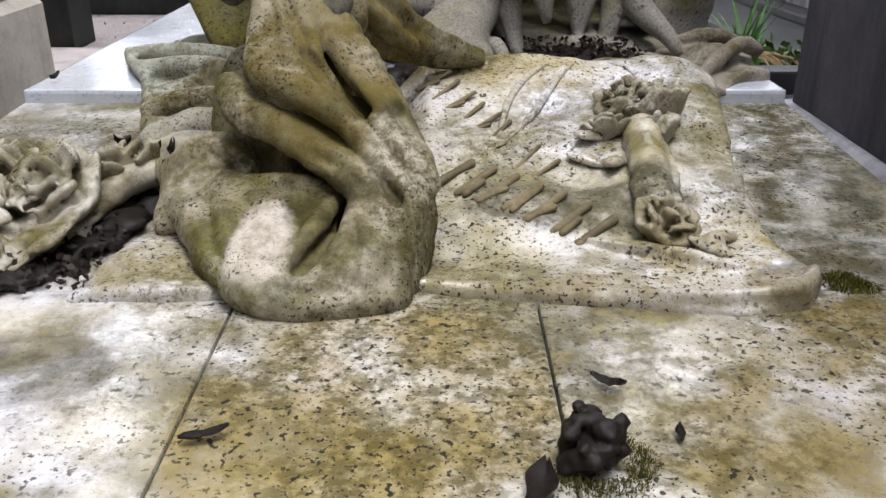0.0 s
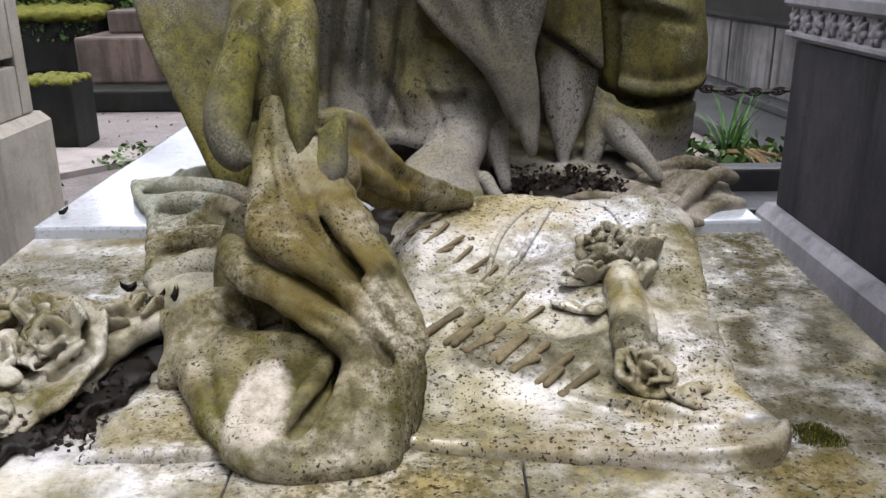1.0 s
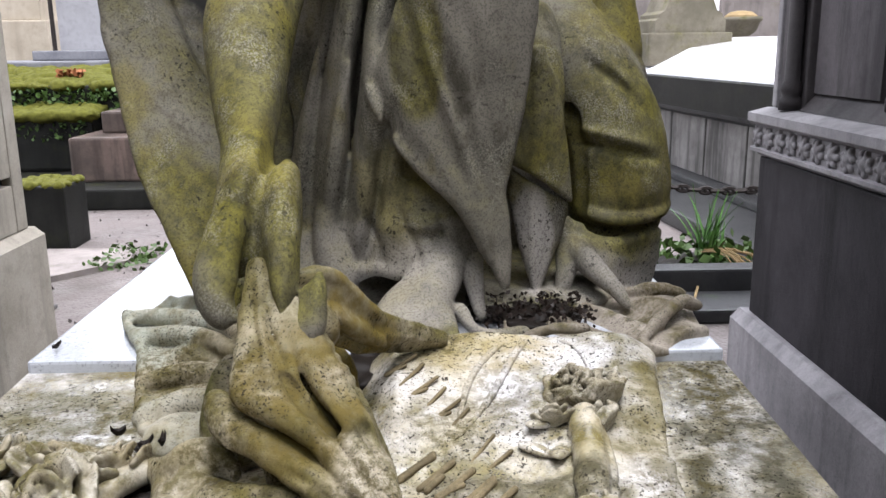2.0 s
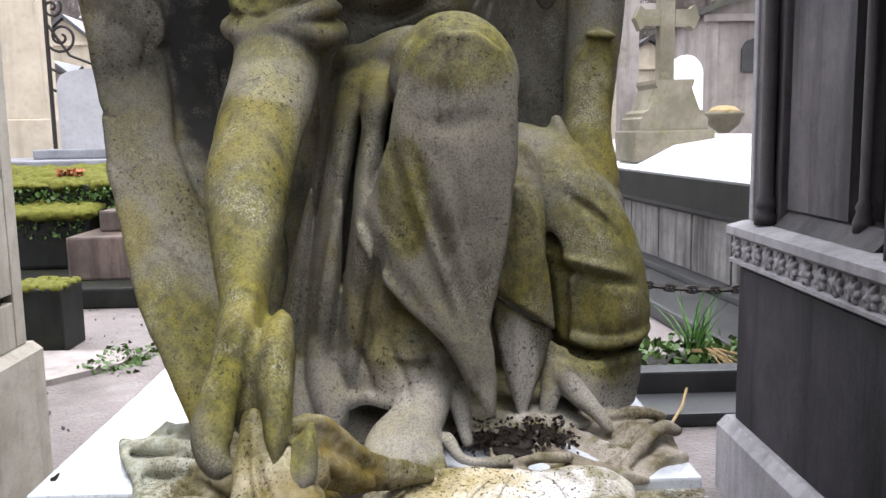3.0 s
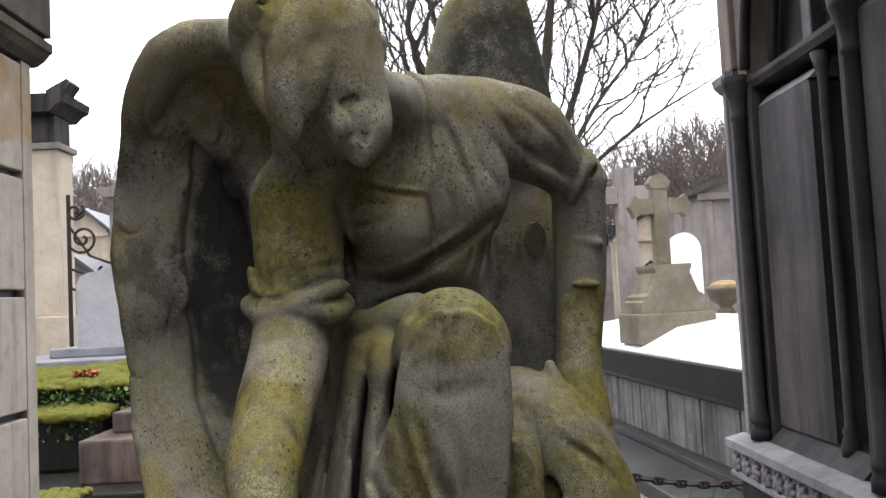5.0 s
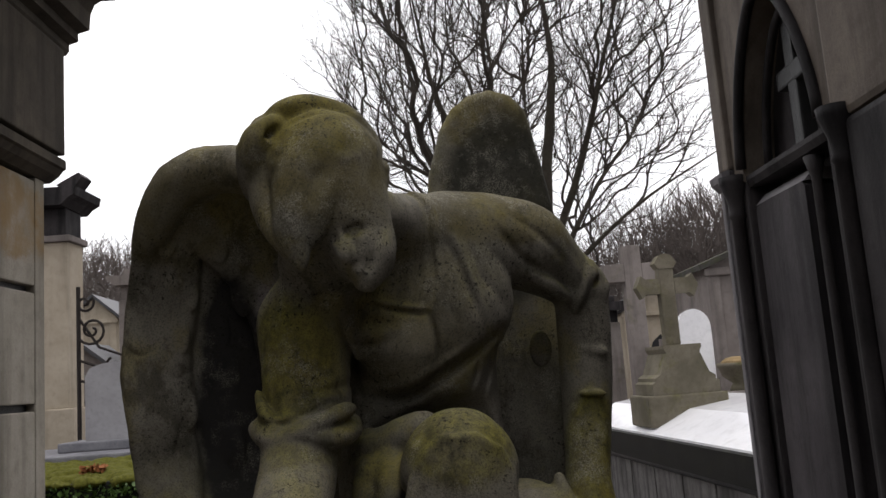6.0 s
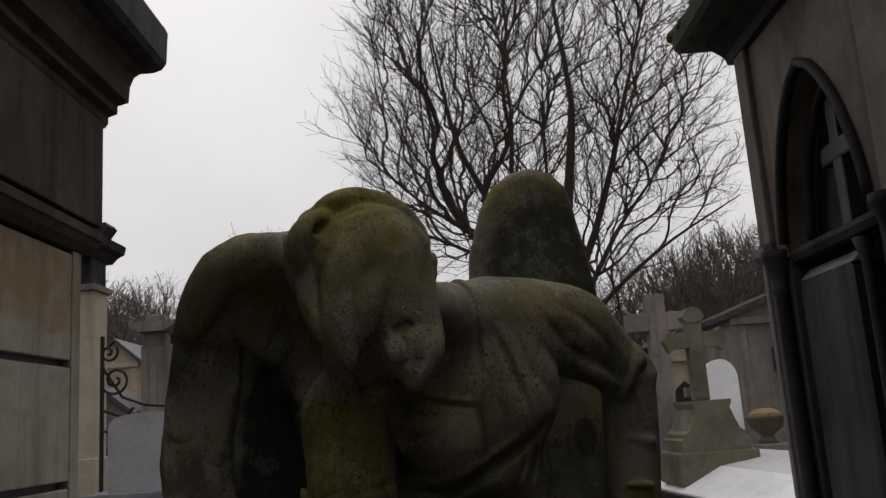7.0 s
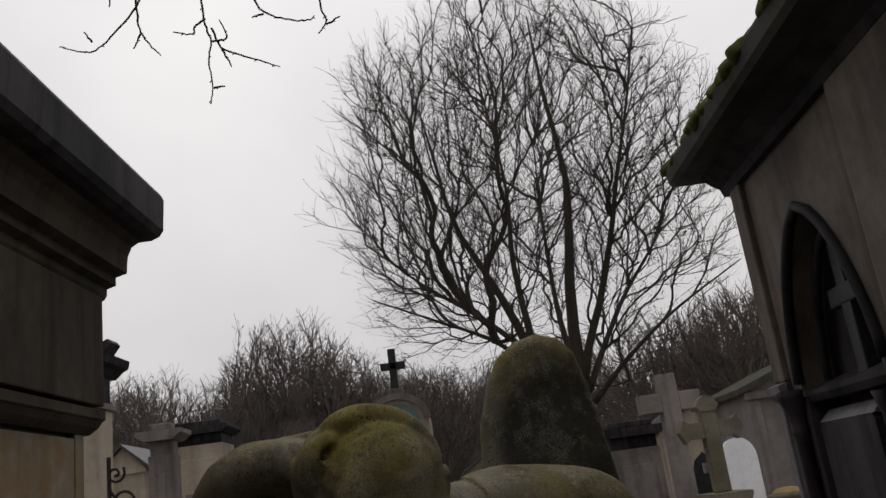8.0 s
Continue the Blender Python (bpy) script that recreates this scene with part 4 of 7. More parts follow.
    s.cloth([(0.315, 1.66, 0.50), (0.37, 1.65, 0.475), (0.43, 1.66, 0.47), (0.51, 1.70, 0.47)], [(0.345, 1.63, 0.43), (0.385, 1.63, 0.40), (0.43, 1.67, 0.375), (0.50, 1.72, 0.365)], 0.016, 0.012)
    s.limb([(0.33, 1.63, 0.46), (0.357, 1.585, 0.425), (0.392, 1.545, 0.395), (0.415, 1.515, 0.365)], [0.026, 0.021, 0.015, 0.008], 0.010, n=14)
    s.limb([(0.315, 1.65, 0.47), (0.31, 1.61, 0.42), (0.30, 1.59, 0.38)], [0.022, 0.018, 0.012], 0.010)
    # seams, creases, locks and folds drawn on the front
    s.fold([(-0.22, 0.66), (-0.225, 0.63), (-0.235, 0.60)], 0.006, 0.004)
    s.fold([(0.0, 1.68), (0.045, 1.672), (0.08, 1.625), (0.087, 1.53), (0.087, 1.457), (0.068, 1.396)], 0.006, 0.009)
    s.fold([(0.02, 1.69), (0.06, 1.68), (0.096, 1.63), (0.102, 1.53), (0.102, 1.457), (0.08, 1.396)], 0.006, -0.005)
    s.fold([(0.074, 1.398), (0.03, 1.405), (-0.01, 1.414), (-0.08, 1.437)], 0.006, -0.006)
    s.fold([(0.07, 1.385), (0.03, 1.392), (-0.01, 1.4), (-0.08, 1.42)], 0.006, 0.006)
    s.fold([(0.074, 1.39), (0.084, 1.34), (0.088, 1.29), (0.085, 1.25)], 0.007, 0.012)
    s.fold([(0.12, 1.57), (0.155, 1.47), (0.19, 1.37)], 0.01, 0.009)
    s.fold([(0.17, 1.57), (0.2, 1.46), (0.217, 1.37)], 0.009, 0.007)
    s.fold([(0.145, 1.56), (0.18, 1.46), (0.205, 1.36)], 0.01, -0.006)
    s.fold([(0.25, 1.58), (0.3, 1.52), (0.37, 1.47)], 0.01, 0.008)
    # the bodice: undercut below the breast, pleats at the waist, pulls at the armpit
    s.fold([(-0.09, 1.212), (-0.02, 1.20), (0.05, 1.222), (0.12, 1.262), (0.18, 1.30), (0.24, 1.345)], 0.012, 0.022)
    s.fold([(-0.08, 1.236), (-0.02, 1.226), (0.05, 1.248), (0.12, 1.288), (0.18, 1.326)], 0.010, -0.007)
    for a, b in (((0.235, 1.32), (0.225, 1.19)), ((0.21, 1.30), (0.19, 1.2)), ((0.18, 1.28), (0.155, 1.205)), ((0.255, 1.33), (0.25, 1.18))):
        s.fold([a, ((a[0] + b[0]) / 2 + 0.006, (a[1] + b[1]) / 2), b], 0.006, 0.007)
        s.fold([(a[0] + 0.012, a[1]), (b[0] + 0.012, b[1])], 0.006, -0.004)
    for pull in ([(-0.115, 1.33), (-0.06, 1.325), (0.0, 1.34)], [(-0.115, 1.29), (-0.07, 1.275), (-0.02, 1.28)], [(-0.10, 1.37), (-0.05, 1.375), (0.01, 1.365)], [(-0.06, 1.44), (-0.03, 1.49), (-0.01, 1.55)], [(0.0, 1.42), (0.02, 1.48), (0.03, 1.56)], [(0.045, 1.42), (0.055, 1.48), (0.055, 1.56)], [(0.12, 1.41), (0.135, 1.36), (0.13, 1.3)], [(0.19, 1.48), (0.235, 1.42), (0.25, 1.38)], [(0.22, 1.54), (0.27, 1.47), (0.28, 1.42)]):
        s.fold(pull, 0.010, 0.005)
    s.fold([(-0.117, 1.38), (-0.108, 1.30), (-0.10, 1.22)], 0.008, 0.016)
    s.fold([(-0.14, 1.30), (-0.17, 1.28), (-0.22, 1.29)], 0.010, 0.006)
    s.fold([(-0.13, 1.275), (-0.17, 1.255), (-0.21, 1.26)], 0.008, 0.006)
    s.fold([(0.28, 1.62), (0.35, 1.57), (0.42, 1.5)], 0.01, 0.006)
    s.fold([(-0.1, 1.25), (-0.14, 1.235), (-0.18, 1.24)], 0.008, 0.008)
    s.fold([(-0.3, 1.26), (-0.27, 1.21), (-0.24, 1.185)], 0.01, 0.008)
    s.fold([(-0.31, 1.185), (-0.245, 1.175), (-0.19, 1.19), (-0.13, 1.215)], 0.007, 0.009)
    s.fold([(-0.26, 1.32), (-0.27, 1.26), (-0.25, 1.21)], 0.01, 0.005)
    s.fold([(-0.068, 1.463), (-0.05, 1.468), (-0.03, 1.478)], 0.004, 0.003)
    s.fold([(-0.01, 0.98), (0.01, 0.86), (0.06, 0.73), (0.11, 0.6)], 0.015, 0.010)
    s.fold([(0.035, 0.95), (0.06, 0.84), (0.105, 0.7), (0.145, 0.56)], 0.015, 0.009)
    s.fold([(0.1, 0.92), (0.125, 0.78), (0.16, 0.62)], 0.012, 0.006)
    s.fold([(0.01, 0.95), (0.035, 0.85), (0.08, 0.72), (0.13, 0.58)], 0.01, -0.007)
    s.fold([(0.05, 0.985), (0.1, 0.973), (0.17, 0.99)], 0.02, 0.004)
    s.fold([(0.05, 1.01), (0.1, 1.0), (0.17, 1.012)], 0.02, -0.003)
    s.fold([(0.04, 1.08), (0.005, 1.02), (-0.03, 0.91), (-0.06, 0.81)], 0.013, 0.009)
    s.fold([(-0.06, 1.02), (-0.1, 0.75), (-0.13, 0.48)], 0.013, 0.024)
    s.fold([(-0.12, 1.02), (-0.17, 0.75), (-0.21, 0.47)], 0.013, 0.024)
    s.fold([(-0.03, 0.76), (-0.06, 0.6), (-0.085, 0.47)], 0.011, 0.022)
    s.fold([(-0.085, 0.85), (-0.115, 0.65), (-0.145, 0.5)], 0.009, 0.016)
    s.fold([(-0.09, 1.0), (-0.135, 0.75), (-0.17, 0.5)], 0.008, -0.006)
    s.fold([(0.335, 0.662), (0.4, 0.652), (0.5, 0.625)], 0.01, 0.014)
    s.fold([(0.335, 0.69), (0.4, 0.68), (0.5, 0.652)], 0.01, -0.009)
    s.fold([(0.345, 0.49), (0.42, 0.478), (0.535, 0.495)], 0.012, 0.022)
    s.fold([(0.325, 0.74), (0.33, 0.62), (0.335, 0.48)], 0.014, 0.012)
    s.fold([(0.36, 0.82), (0.42, 0.78), (0.48, 0.72)], 0.01, 0.009)
    s.fold([(0.35, 0.86), (0.4, 0.82), (0.46, 0.77)], 0.01, -0.005)
    s.fold([(0.19, 0.625), (0.25, 0.592), (0.315, 0.537)], 0.007, 0.01)
    s.fold([(0.225, 0.88), (0.228, 0.75), (0.222, 0.66)], 0.013, 0.009)
    s.fold([(-0.62, 1.12), (-0.575, 0.85), (-0.47, 0.55)], 0.004, 0.005)
    s.fold([(-0.57, 1.12), (-0.52, 0.9), (-0.42, 0.6)], 0.004, 0.005)
    s.fold([(-0.6, 1.45), (-0.57, 1.6), (-0.52, 1.7)], 0.005, 0.005)
    s.fold([(-0.02, 0.535), (0.03, 0.52), (0.08, 0.54)], 0.01, 0.008)
    for a, b, c in (((-0.03, 0.58), (0.0, 0.52), (0.02, 0.46)), ((0.05, 0.6), (0.055, 0.54), (0.05, 0.49)), ((-0.09, 0.56), (-0.06, 0.5), (-0.05, 0.46))):
        s.fold([a, b, c], 0.008, 0.009)
    for x, z, r in ((-0.62, 1.02, 0.05), (-0.58, 0.90, 0.05), (-0.555, 1.30, 0.04), (-0.635, 1.36, 0.045), (-0.60, 1.52, 0.045)):
        s.fold([(x - r, z + 0.5 * r), (x, z - 0.3 * r), (x + r, z + 0.5 * r)], 0.005, 0.005)
    s.roughen(0.0013, 0.06, 3)
    s.roughen(0.0004, 0.018, 4)
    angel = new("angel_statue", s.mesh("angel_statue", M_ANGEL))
    return tagged(angel, "weathered grey stone angel, green with algae, bowed over one knee", "statue")


def spread_cloth():
    w = Clay((-0.60, 1.0, 0.285), (-0.2, 1.70, 0.43), 0.0036)

    def spread(x, y, z):
        on = np.clip((y - 1.24) / 0.1, 0, 1)
        h = 0.327 + 0.03 * on + 0.013 * np.clip((x + 0.46) / 0.2, 0, 1) + (0.007 + 0.006 * on) * (1 - 2 * np.abs(np.sin((y * 0.9 - x * 0.25) * 27))) + 0.003 * np.sin((y - x) * 33)
        e = cloth_edge(x, y)
        a, b = e + 0.008, (z - h) * 0.8 + 0.008
        return np.minimum(np.maximum(a, b), 0) + np.sqrt(np.maximum(a, 0) ** 2 + np.maximum(b, 0) ** 2) - 0.008
    cloth_edge = outline_field([(-0.57, 1.55), (-0.51, 1.66), (-0.4, 1.62), (-0.3, 1.5), (-0.24, 1.3), (-0.25, 1.06), (-0.35, 1.04), (-0.40, 1.1), (-0.435, 1.22), (-0.475, 1.36), (-0.54, 1.48)])
    w.put((-0.59, 1.02, 0.285), (-0.22, 1.68, 0.43), spread, 0.006)
    w.limb([(-0.56, 1.54, 0.362), (-0.53, 1.46, 0.36), (-0.475, 1.36, 0.352), (-0.44, 1.24, 0.328), (-0.41, 1.13, 0.312)], [0.006, 0.007, 0.007, 0.006, 0.005], 0.01, n=20)
    w.ell((-0.33, 1.07, 0.32), (0.05, 0.05, 0.022), (10, 0, 20), 0.008)
    for ridge in ([(-0.545, 1.50, 0.366), (-0.46, 1.47, 0.372), (-0.36, 1.42, 0.376), (-0.28, 1.34, 0.372)], [(-0.50, 1.40, 0.36), (-0.42, 1.38, 0.368), (-0.34, 1.33, 0.372), (-0.27, 1.26, 0.362)], [(-0.44, 1.24, 0.334), (-0.37, 1.25, 0.346), (-0.30, 1.23, 0.352)], [(-0.48, 1.58, 0.364), (-0.40, 1.55, 0.374), (-0.32, 1.48, 0.378)], [(-0.41, 1.13, 0.322), (-0.35, 1.15, 0.338), (-0.28, 1.14, 0.348)]):
        w.limb(ridge, [0.006] + [0.013] * (len(ridge) - 2) + [0.008], 0.014, n=18)
    for crease in ([(-0.47, 1.43), (-0.39, 1.40), (-0.31, 1.34)], [(-0.43, 1.31), (-0.36, 1.29), (-0.30, 1.26)], [(-0.47, 1.53), (-0.39, 1.50), (-0.33, 1.45)], [(-0.40, 1.19), (-0.34, 1.195), (-0.28, 1.19)]):
        w.fold(crease, 0.010, 0.012, ((1, 0, 0), (0, 1, 0)))
    w.roughen(0.001, 0.03, 15)
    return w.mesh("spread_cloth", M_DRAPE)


def build_drapery():
    s = Clay((-0.60, 0.62, 0.285), (0.06, 1.70, 0.63), 0.0031)
    # low bulk on the slab, so that the folds stand on something
    s.ell((-0.11, 0.80, 0.30), (0.085, 0.115, 0.035), (0, 0, 25), 0.015)
    s.ell((-0.10, 0.735, 0.296), (0.06, 0.055, 0.026), k=0.01)
    s.ell((-0.10, 0.90, 0.36), (0.075, 0.05, 0.08), k=0.015)
    s.ell((-0.135, 0.94, 0.45), (0.04, 0.03, 0.09), k=0.015)
    s.ell((-0.06, 0.84, 0.35), (0.04, 0.045, 0.05), k=0.015)
    # cloth that falls from the hand: a broad front leaf, a deep groove, and the pleat beside it
    left = [(-0.187, 0.970, 0.595), (-0.191, 0.915, 0.530), (-0.189, 0.862, 0.482), (-0.178, 0.850, 0.468)]
    mid = [(-0.173, 0.972, 0.595), (-0.150, 0.922, 0.534), (-0.134, 0.878, 0.489), (-0.112, 0.852, 0.455)]
    s.cloth(left, mid, 0.009, 0.006, belly=0.004)
    crest = [(-0.168, 0.965, 0.583), (-0.125, 0.905, 0.514), (-0.079, 0.845, 0.456), (-0.043, 0.800, 0.413), (-0.020, 0.772, 0.378)]
    outer = [(-0.148, 0.985, 0.581), (-0.110, 0.950, 0.517), (-0.056, 0.890, 0.449), (-0.027, 0.840, 0.402), (-0.017, 0.800, 0.370)]
    s.cloth(crest, outer, 0.009, 0.006, belly=0.012, push=(0.5, -0.7, 0.5))
    s.limb(crest, [0.008, 0.011, 0.012, 0.011, 0.008], 0.006, n=30)
    # the turned hem under the groove
    hem = [(-0.184, 0.853, 0.470), (-0.148, 0.838, 0.459), (-0.103, 0.818, 0.436), (-0.055, 0.787, 0.394), (-0.022, 0.762, 0.366)]
    s.limb(hem, [0.011, 0.0125, 0.0115, 0.010, 0.008], 0.008, n=34)
    s.cloth(hem, [(-0.150, 0.885, 0.475), (-0.128, 0.878, 0.466), (-0.092, 0.862, 0.432), (-0.056, 0.832, 0.394), (-0.030, 0.80, 0.368)], 0.008, 0.006)
    s.limb([(-0.140, 0.868, 0.489), (-0.112, 0.846, 0.463), (-0.084, 0.826, 0.434), (-0.052, 0.797, 0.400)], [0.003, 0.0085, 0.0105, 0.005], 0.006, cut=True, n=24)
    # the second roll, lower, swinging round to the slab
    roll = [(-0.222, 0.888, 0.448), (-0.200, 0.855, 0.430), (-0.150, 0.828, 0.413), (-0.106, 0.798, 0.395), (-0.073, 0.768, 0.371), (-0.050, 0.735, 0.345), (-0.042, 0.702, 0.314)]
    s.limb(roll, [0.017, 0.019, 0.0185, 0.0175, 0.0165, 0.015, 0.012], 0.006, n=40)
    s.cloth(roll[2:], [(-0.11, 0.862, 0.43), (-0.075, 0.835, 0.405), (-0.035, 0.80, 0.372), (-0.022, 0.765, 0.335), (-0.030, 0.725, 0.302)], 0.010, 0.006)
    s.cloth([(-0.020, 0.768, 0.37), (-0.018, 0.765, 0.335), (-0.024, 0.750, 0.30)], [(-0.045, 0.74, 0.35), (-0.042, 0.72, 0.33), (-0.042, 0.705, 0.30)], 0.009, 0.008, n=14)
    s.limb([(-0.020, 0.772, 0.378), (-0.017, 0.768, 0.350), (-0.024, 0.748, 0.315), (-0.034, 0.722, 0.30)], [0.008, 0.009, 0.009, 0.008], 0.006, n=18)
    # the hollow under the second roll
    s.limb([(-0.225, 0.868, 0.402), (-0.185, 0.842, 0.390), (-0.140, 0.818, 0.377), (-0.100, 0.795, 0.365)], [0.012, 0.017, 0.016, 0.010], 0.010, cut=True, n=24)
    # the spread end: a rolled rim, a pillow of cloth, a crease and a pointed pleat
    s.limb([(-0.300, 0.925, 0.338), (-0.284, 0.868, 0.333), (-0.240, 0.792, 0.331), (-0.206, 0.735, 0.324), (-0.172, 0.692, 0.315), (-0.132, 0.678, 0.308), (-0.088, 0.682, 0.304), (-0.045, 0.695, 0.300)], [0.014, 0.019, 0.022, 0.023, 0.022, 0.019, 0.017, 0.015], 0.010, n=38)
    s.ell((-0.185, 0.765, 0.312), (0.05, 0.08, 0.022), (0, 0, 24), 0.012)
    s.cloth([(-0.265, 0.88, 0.350), (-0.225, 0.85, 0.360), (-0.180, 0.820, 0.363), (-0.138, 0.806, 0.366), (-0.106, 0.802, 0.362)], [(-0.255, 0.82, 0.342), (-0.218, 0.765, 0.345), (-0.180, 0.712, 0.335), (-0.150, 0.70, 0.328), (-0.128, 0.70, 0.322)], 0.010, 0.006, n=34, belly=-0.004, push=(0, 0, 1))
    s.limb([(-0.185, 0.822, 0.366), (-0.140, 0.805, 0.369), (-0.106, 0.802, 0.364)], [0.007, 0.009, 0.006], 0.008, n=14)
    s.cloth([(-0.080, 0.760, 0.364), (-0.086, 0.730, 0.353), (-0.100, 0.70, 0.335), (-0.115, 0.682, 0.318)], [(-0.074, 0.757, 0.364), (-0.062, 0.728, 0.348), (-0.058, 0.70, 0.330), (-0.060, 0.69, 0.312)], 0.010, 0.006, n=20, belly=0.004)
    s.limb([(-0.288, 0.93, 0.352), (-0.255, 0.922, 0.362), (-0.225, 0.895, 0.366), (-0.205, 0.87, 0.362)], [0.012, 0.015, 0.013, 0.008], 0.006, n=18)
    s.ell((-0.222, 0.873, 0.366), (0.017, 0.010, 0.012), (0, 0, -20), 0.005, True)
    s.limb([(-0.096, 0.79, 0.362), (-0.103, 0.755, 0.354), (-0.116, 0.715, 0.343), (-0.130, 0.688, 0.330)], [0.009, 0.013, 0.012, 0.006], 0.005, cut=True, n=22)
    s.limb([(-0.104, 0.795, 0.364), (-0.116, 0.752, 0.355), (-0.132, 0.715, 0.343), (-0.150, 0.685, 0.328)], [0.006, 0.008, 0.008, 0.007], 0.006, n=18)
    # tail towards the roses
    s.limb([(-0.225, 0.895, 0.375), (-0.262, 0.90, 0.37), (-0.29, 0.905, 0.352), (-0.335, 0.935, 0.342)], [0.016, 0.02, 0.016, 0.01], 0.01, n=16)
    s.limb([(-0.25, 0.875, 0.352), (-0.275, 0.86, 0.34), (-0.29, 0.83, 0.318)], [0.016, 0.016, 0.01], 0.012)
    # cloth from the hand towards the foot: a wavy hanging edge with a hollow under it
    rim = [(-0.135, 0.985, 0.575), (-0.10, 1.01, 0.572), (-0.075, 1.04, 0.54), (-0.055, 1.065, 0.505), (-0.03, 1.10, 0.478), (0.0, 1.14, 0.455), (0.05, 1.18, 0.425)]
    s.limb(rim, [0.009, 0.010, 0.009, 0.011, 0.009, 0.008, 0.006], 0.006, n=30)
    s.cloth(rim, [(-0.13, 1.00, 0.50), (-0.10, 1.03, 0.475), (-0.075, 1.06, 0.455), (-0.05, 1.09, 0.44), (-0.025, 1.12, 0.43), (0.0, 1.15, 0.42), (0.05, 1.19, 0.41)], 0.007, 0.006, n=34, belly=0.012)
    s.limb([(-0.10, 0.99, 0.53), (-0.07, 1.03, 0.49), (-0.035, 1.07, 0.455)], [0.006, 0.010, 0.006], 0.010, n=14)
    s.limb([(-0.12, 0.97, 0.545), (-0.105, 0.975, 0.515), (-0.10, 0.99, 0.49)], [0.014, 0.016, 0.010], 0.008, n=12)
    s.ell((-0.14, 1.08, 0.38), (0.07, 0.06, 0.09), k=0.02)
    # folds behind, over the step
    s.ell((-0.24, 0.975, 0.395), (0.028, 0.04, 0.085), (0, 12, 0), 0.012)
    s.ell((-0.215, 1.01, 0.37), (0.03, 0.05, 0.07), (0, 6, 0), 0.012)
    s.ell((-0.22, 1.12, 0.335), (0.08, 0.13, 0.04), k=0.02)

    # finer creases, drawn on the slanted front
    for line, w, h in (([(-0.184, 0.90), (-0.175, 0.85), (-0.158, 0.80)], 0.005, 0.005), ([(-0.172, 0.89), (-0.155, 0.845), (-0.135, 0.80)], 0.005, 0.006), ([(-0.165, 0.85), (-0.16, 0.81), (-0.152, 0.785)], 0.006, -0.004), ([(-0.12, 0.80), (-0.085, 0.755), (-0.045, 0.715)], 0.006, 0.004), ([(-0.245, 0.665), (-0.222, 0.625), (-0.198, 0.585)], 0.006, 0.006), ([(-0.175, 0.655), (-0.168, 0.625), (-0.15, 0.6)], 0.010, -0.005), ([(-0.082, 0.63), (-0.078, 0.605), (-0.083, 0.58)], 0.005, 0.005), ([(-0.152, 0.572), (-0.12, 0.562), (-0.08, 0.565)], 0.007, 0.005), ([(-0.14, 0.70), (-0.10, 0.68), (-0.07, 0.655)], 0.006, 0.004)):
        s.fold(line, w, h, TILTED)
    s.roughen(0.0012, 0.03, 5)
    s.roughen(0.0006, 0.010, 6)
    d = thing("carved_drapery", "carved marble cloth in deep folds, green with algae, over slab", "carving")
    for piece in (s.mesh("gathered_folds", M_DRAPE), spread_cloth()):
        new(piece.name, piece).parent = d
    return d


build_angel()
build_drapery()


# ---- ground and the tomb's slabs ----
GROUND = -0.25
ground = tagged(link_mesh("ground", quick_box(-90, 90, -40, 220, GROUND - 0.5, GROUND, bevel=0), M_GRAVEL), "wet pinkish gravel and earth between the graves", "ground", kind="structure")
# added behind the camera, out of view, to cut the light from there
wall_south = tagged(link_mesh("wall_south", quick_box(-9, 9, -7.0, -6.6, GROUND, 4.2, bevel=0.02), M_TOMB), "plain dark wall added out of view to hold back light", "wall", kind="structure")

tomb_base = thing("tomb_base", "low wet marble tomb base with stained slabs and step", "tomb")
part("body", quick_box(-0.64, 0.52, -0.12, 2.38, GROUND, 0.262), M_COPING, tomb_base)
for x0, x1 in ((-0.66, -0.1915), (-0.1895, 0.0855), (0.0875, 0.54)):
    part("slab", quick_box(x0, x1, -0.14, 0.72, 0.25, 0.296, bevel=0.003), M_SLAB, tomb_base)
for x0, x1 in ((-0.66, -0.1), (-0.098, 0.54)):
    part("slab", prism(bmesh.new(), [(0.722, 0.25), (0.722, 0.293), (0.725, 0.296), (1.4, 0.324), (1.4, 0.25)], "x", x0, x1), M_SLAB, tomb_base)
for x0, x1 in ((-0.66, -0.05), (-0.048, 0.54)):
    part("step", quick_box(x0, x1, 1.325, 2.4, 0.27, 0.342, bevel=0.006), M_PLINTH, tomb_base, "pale wet marble step")


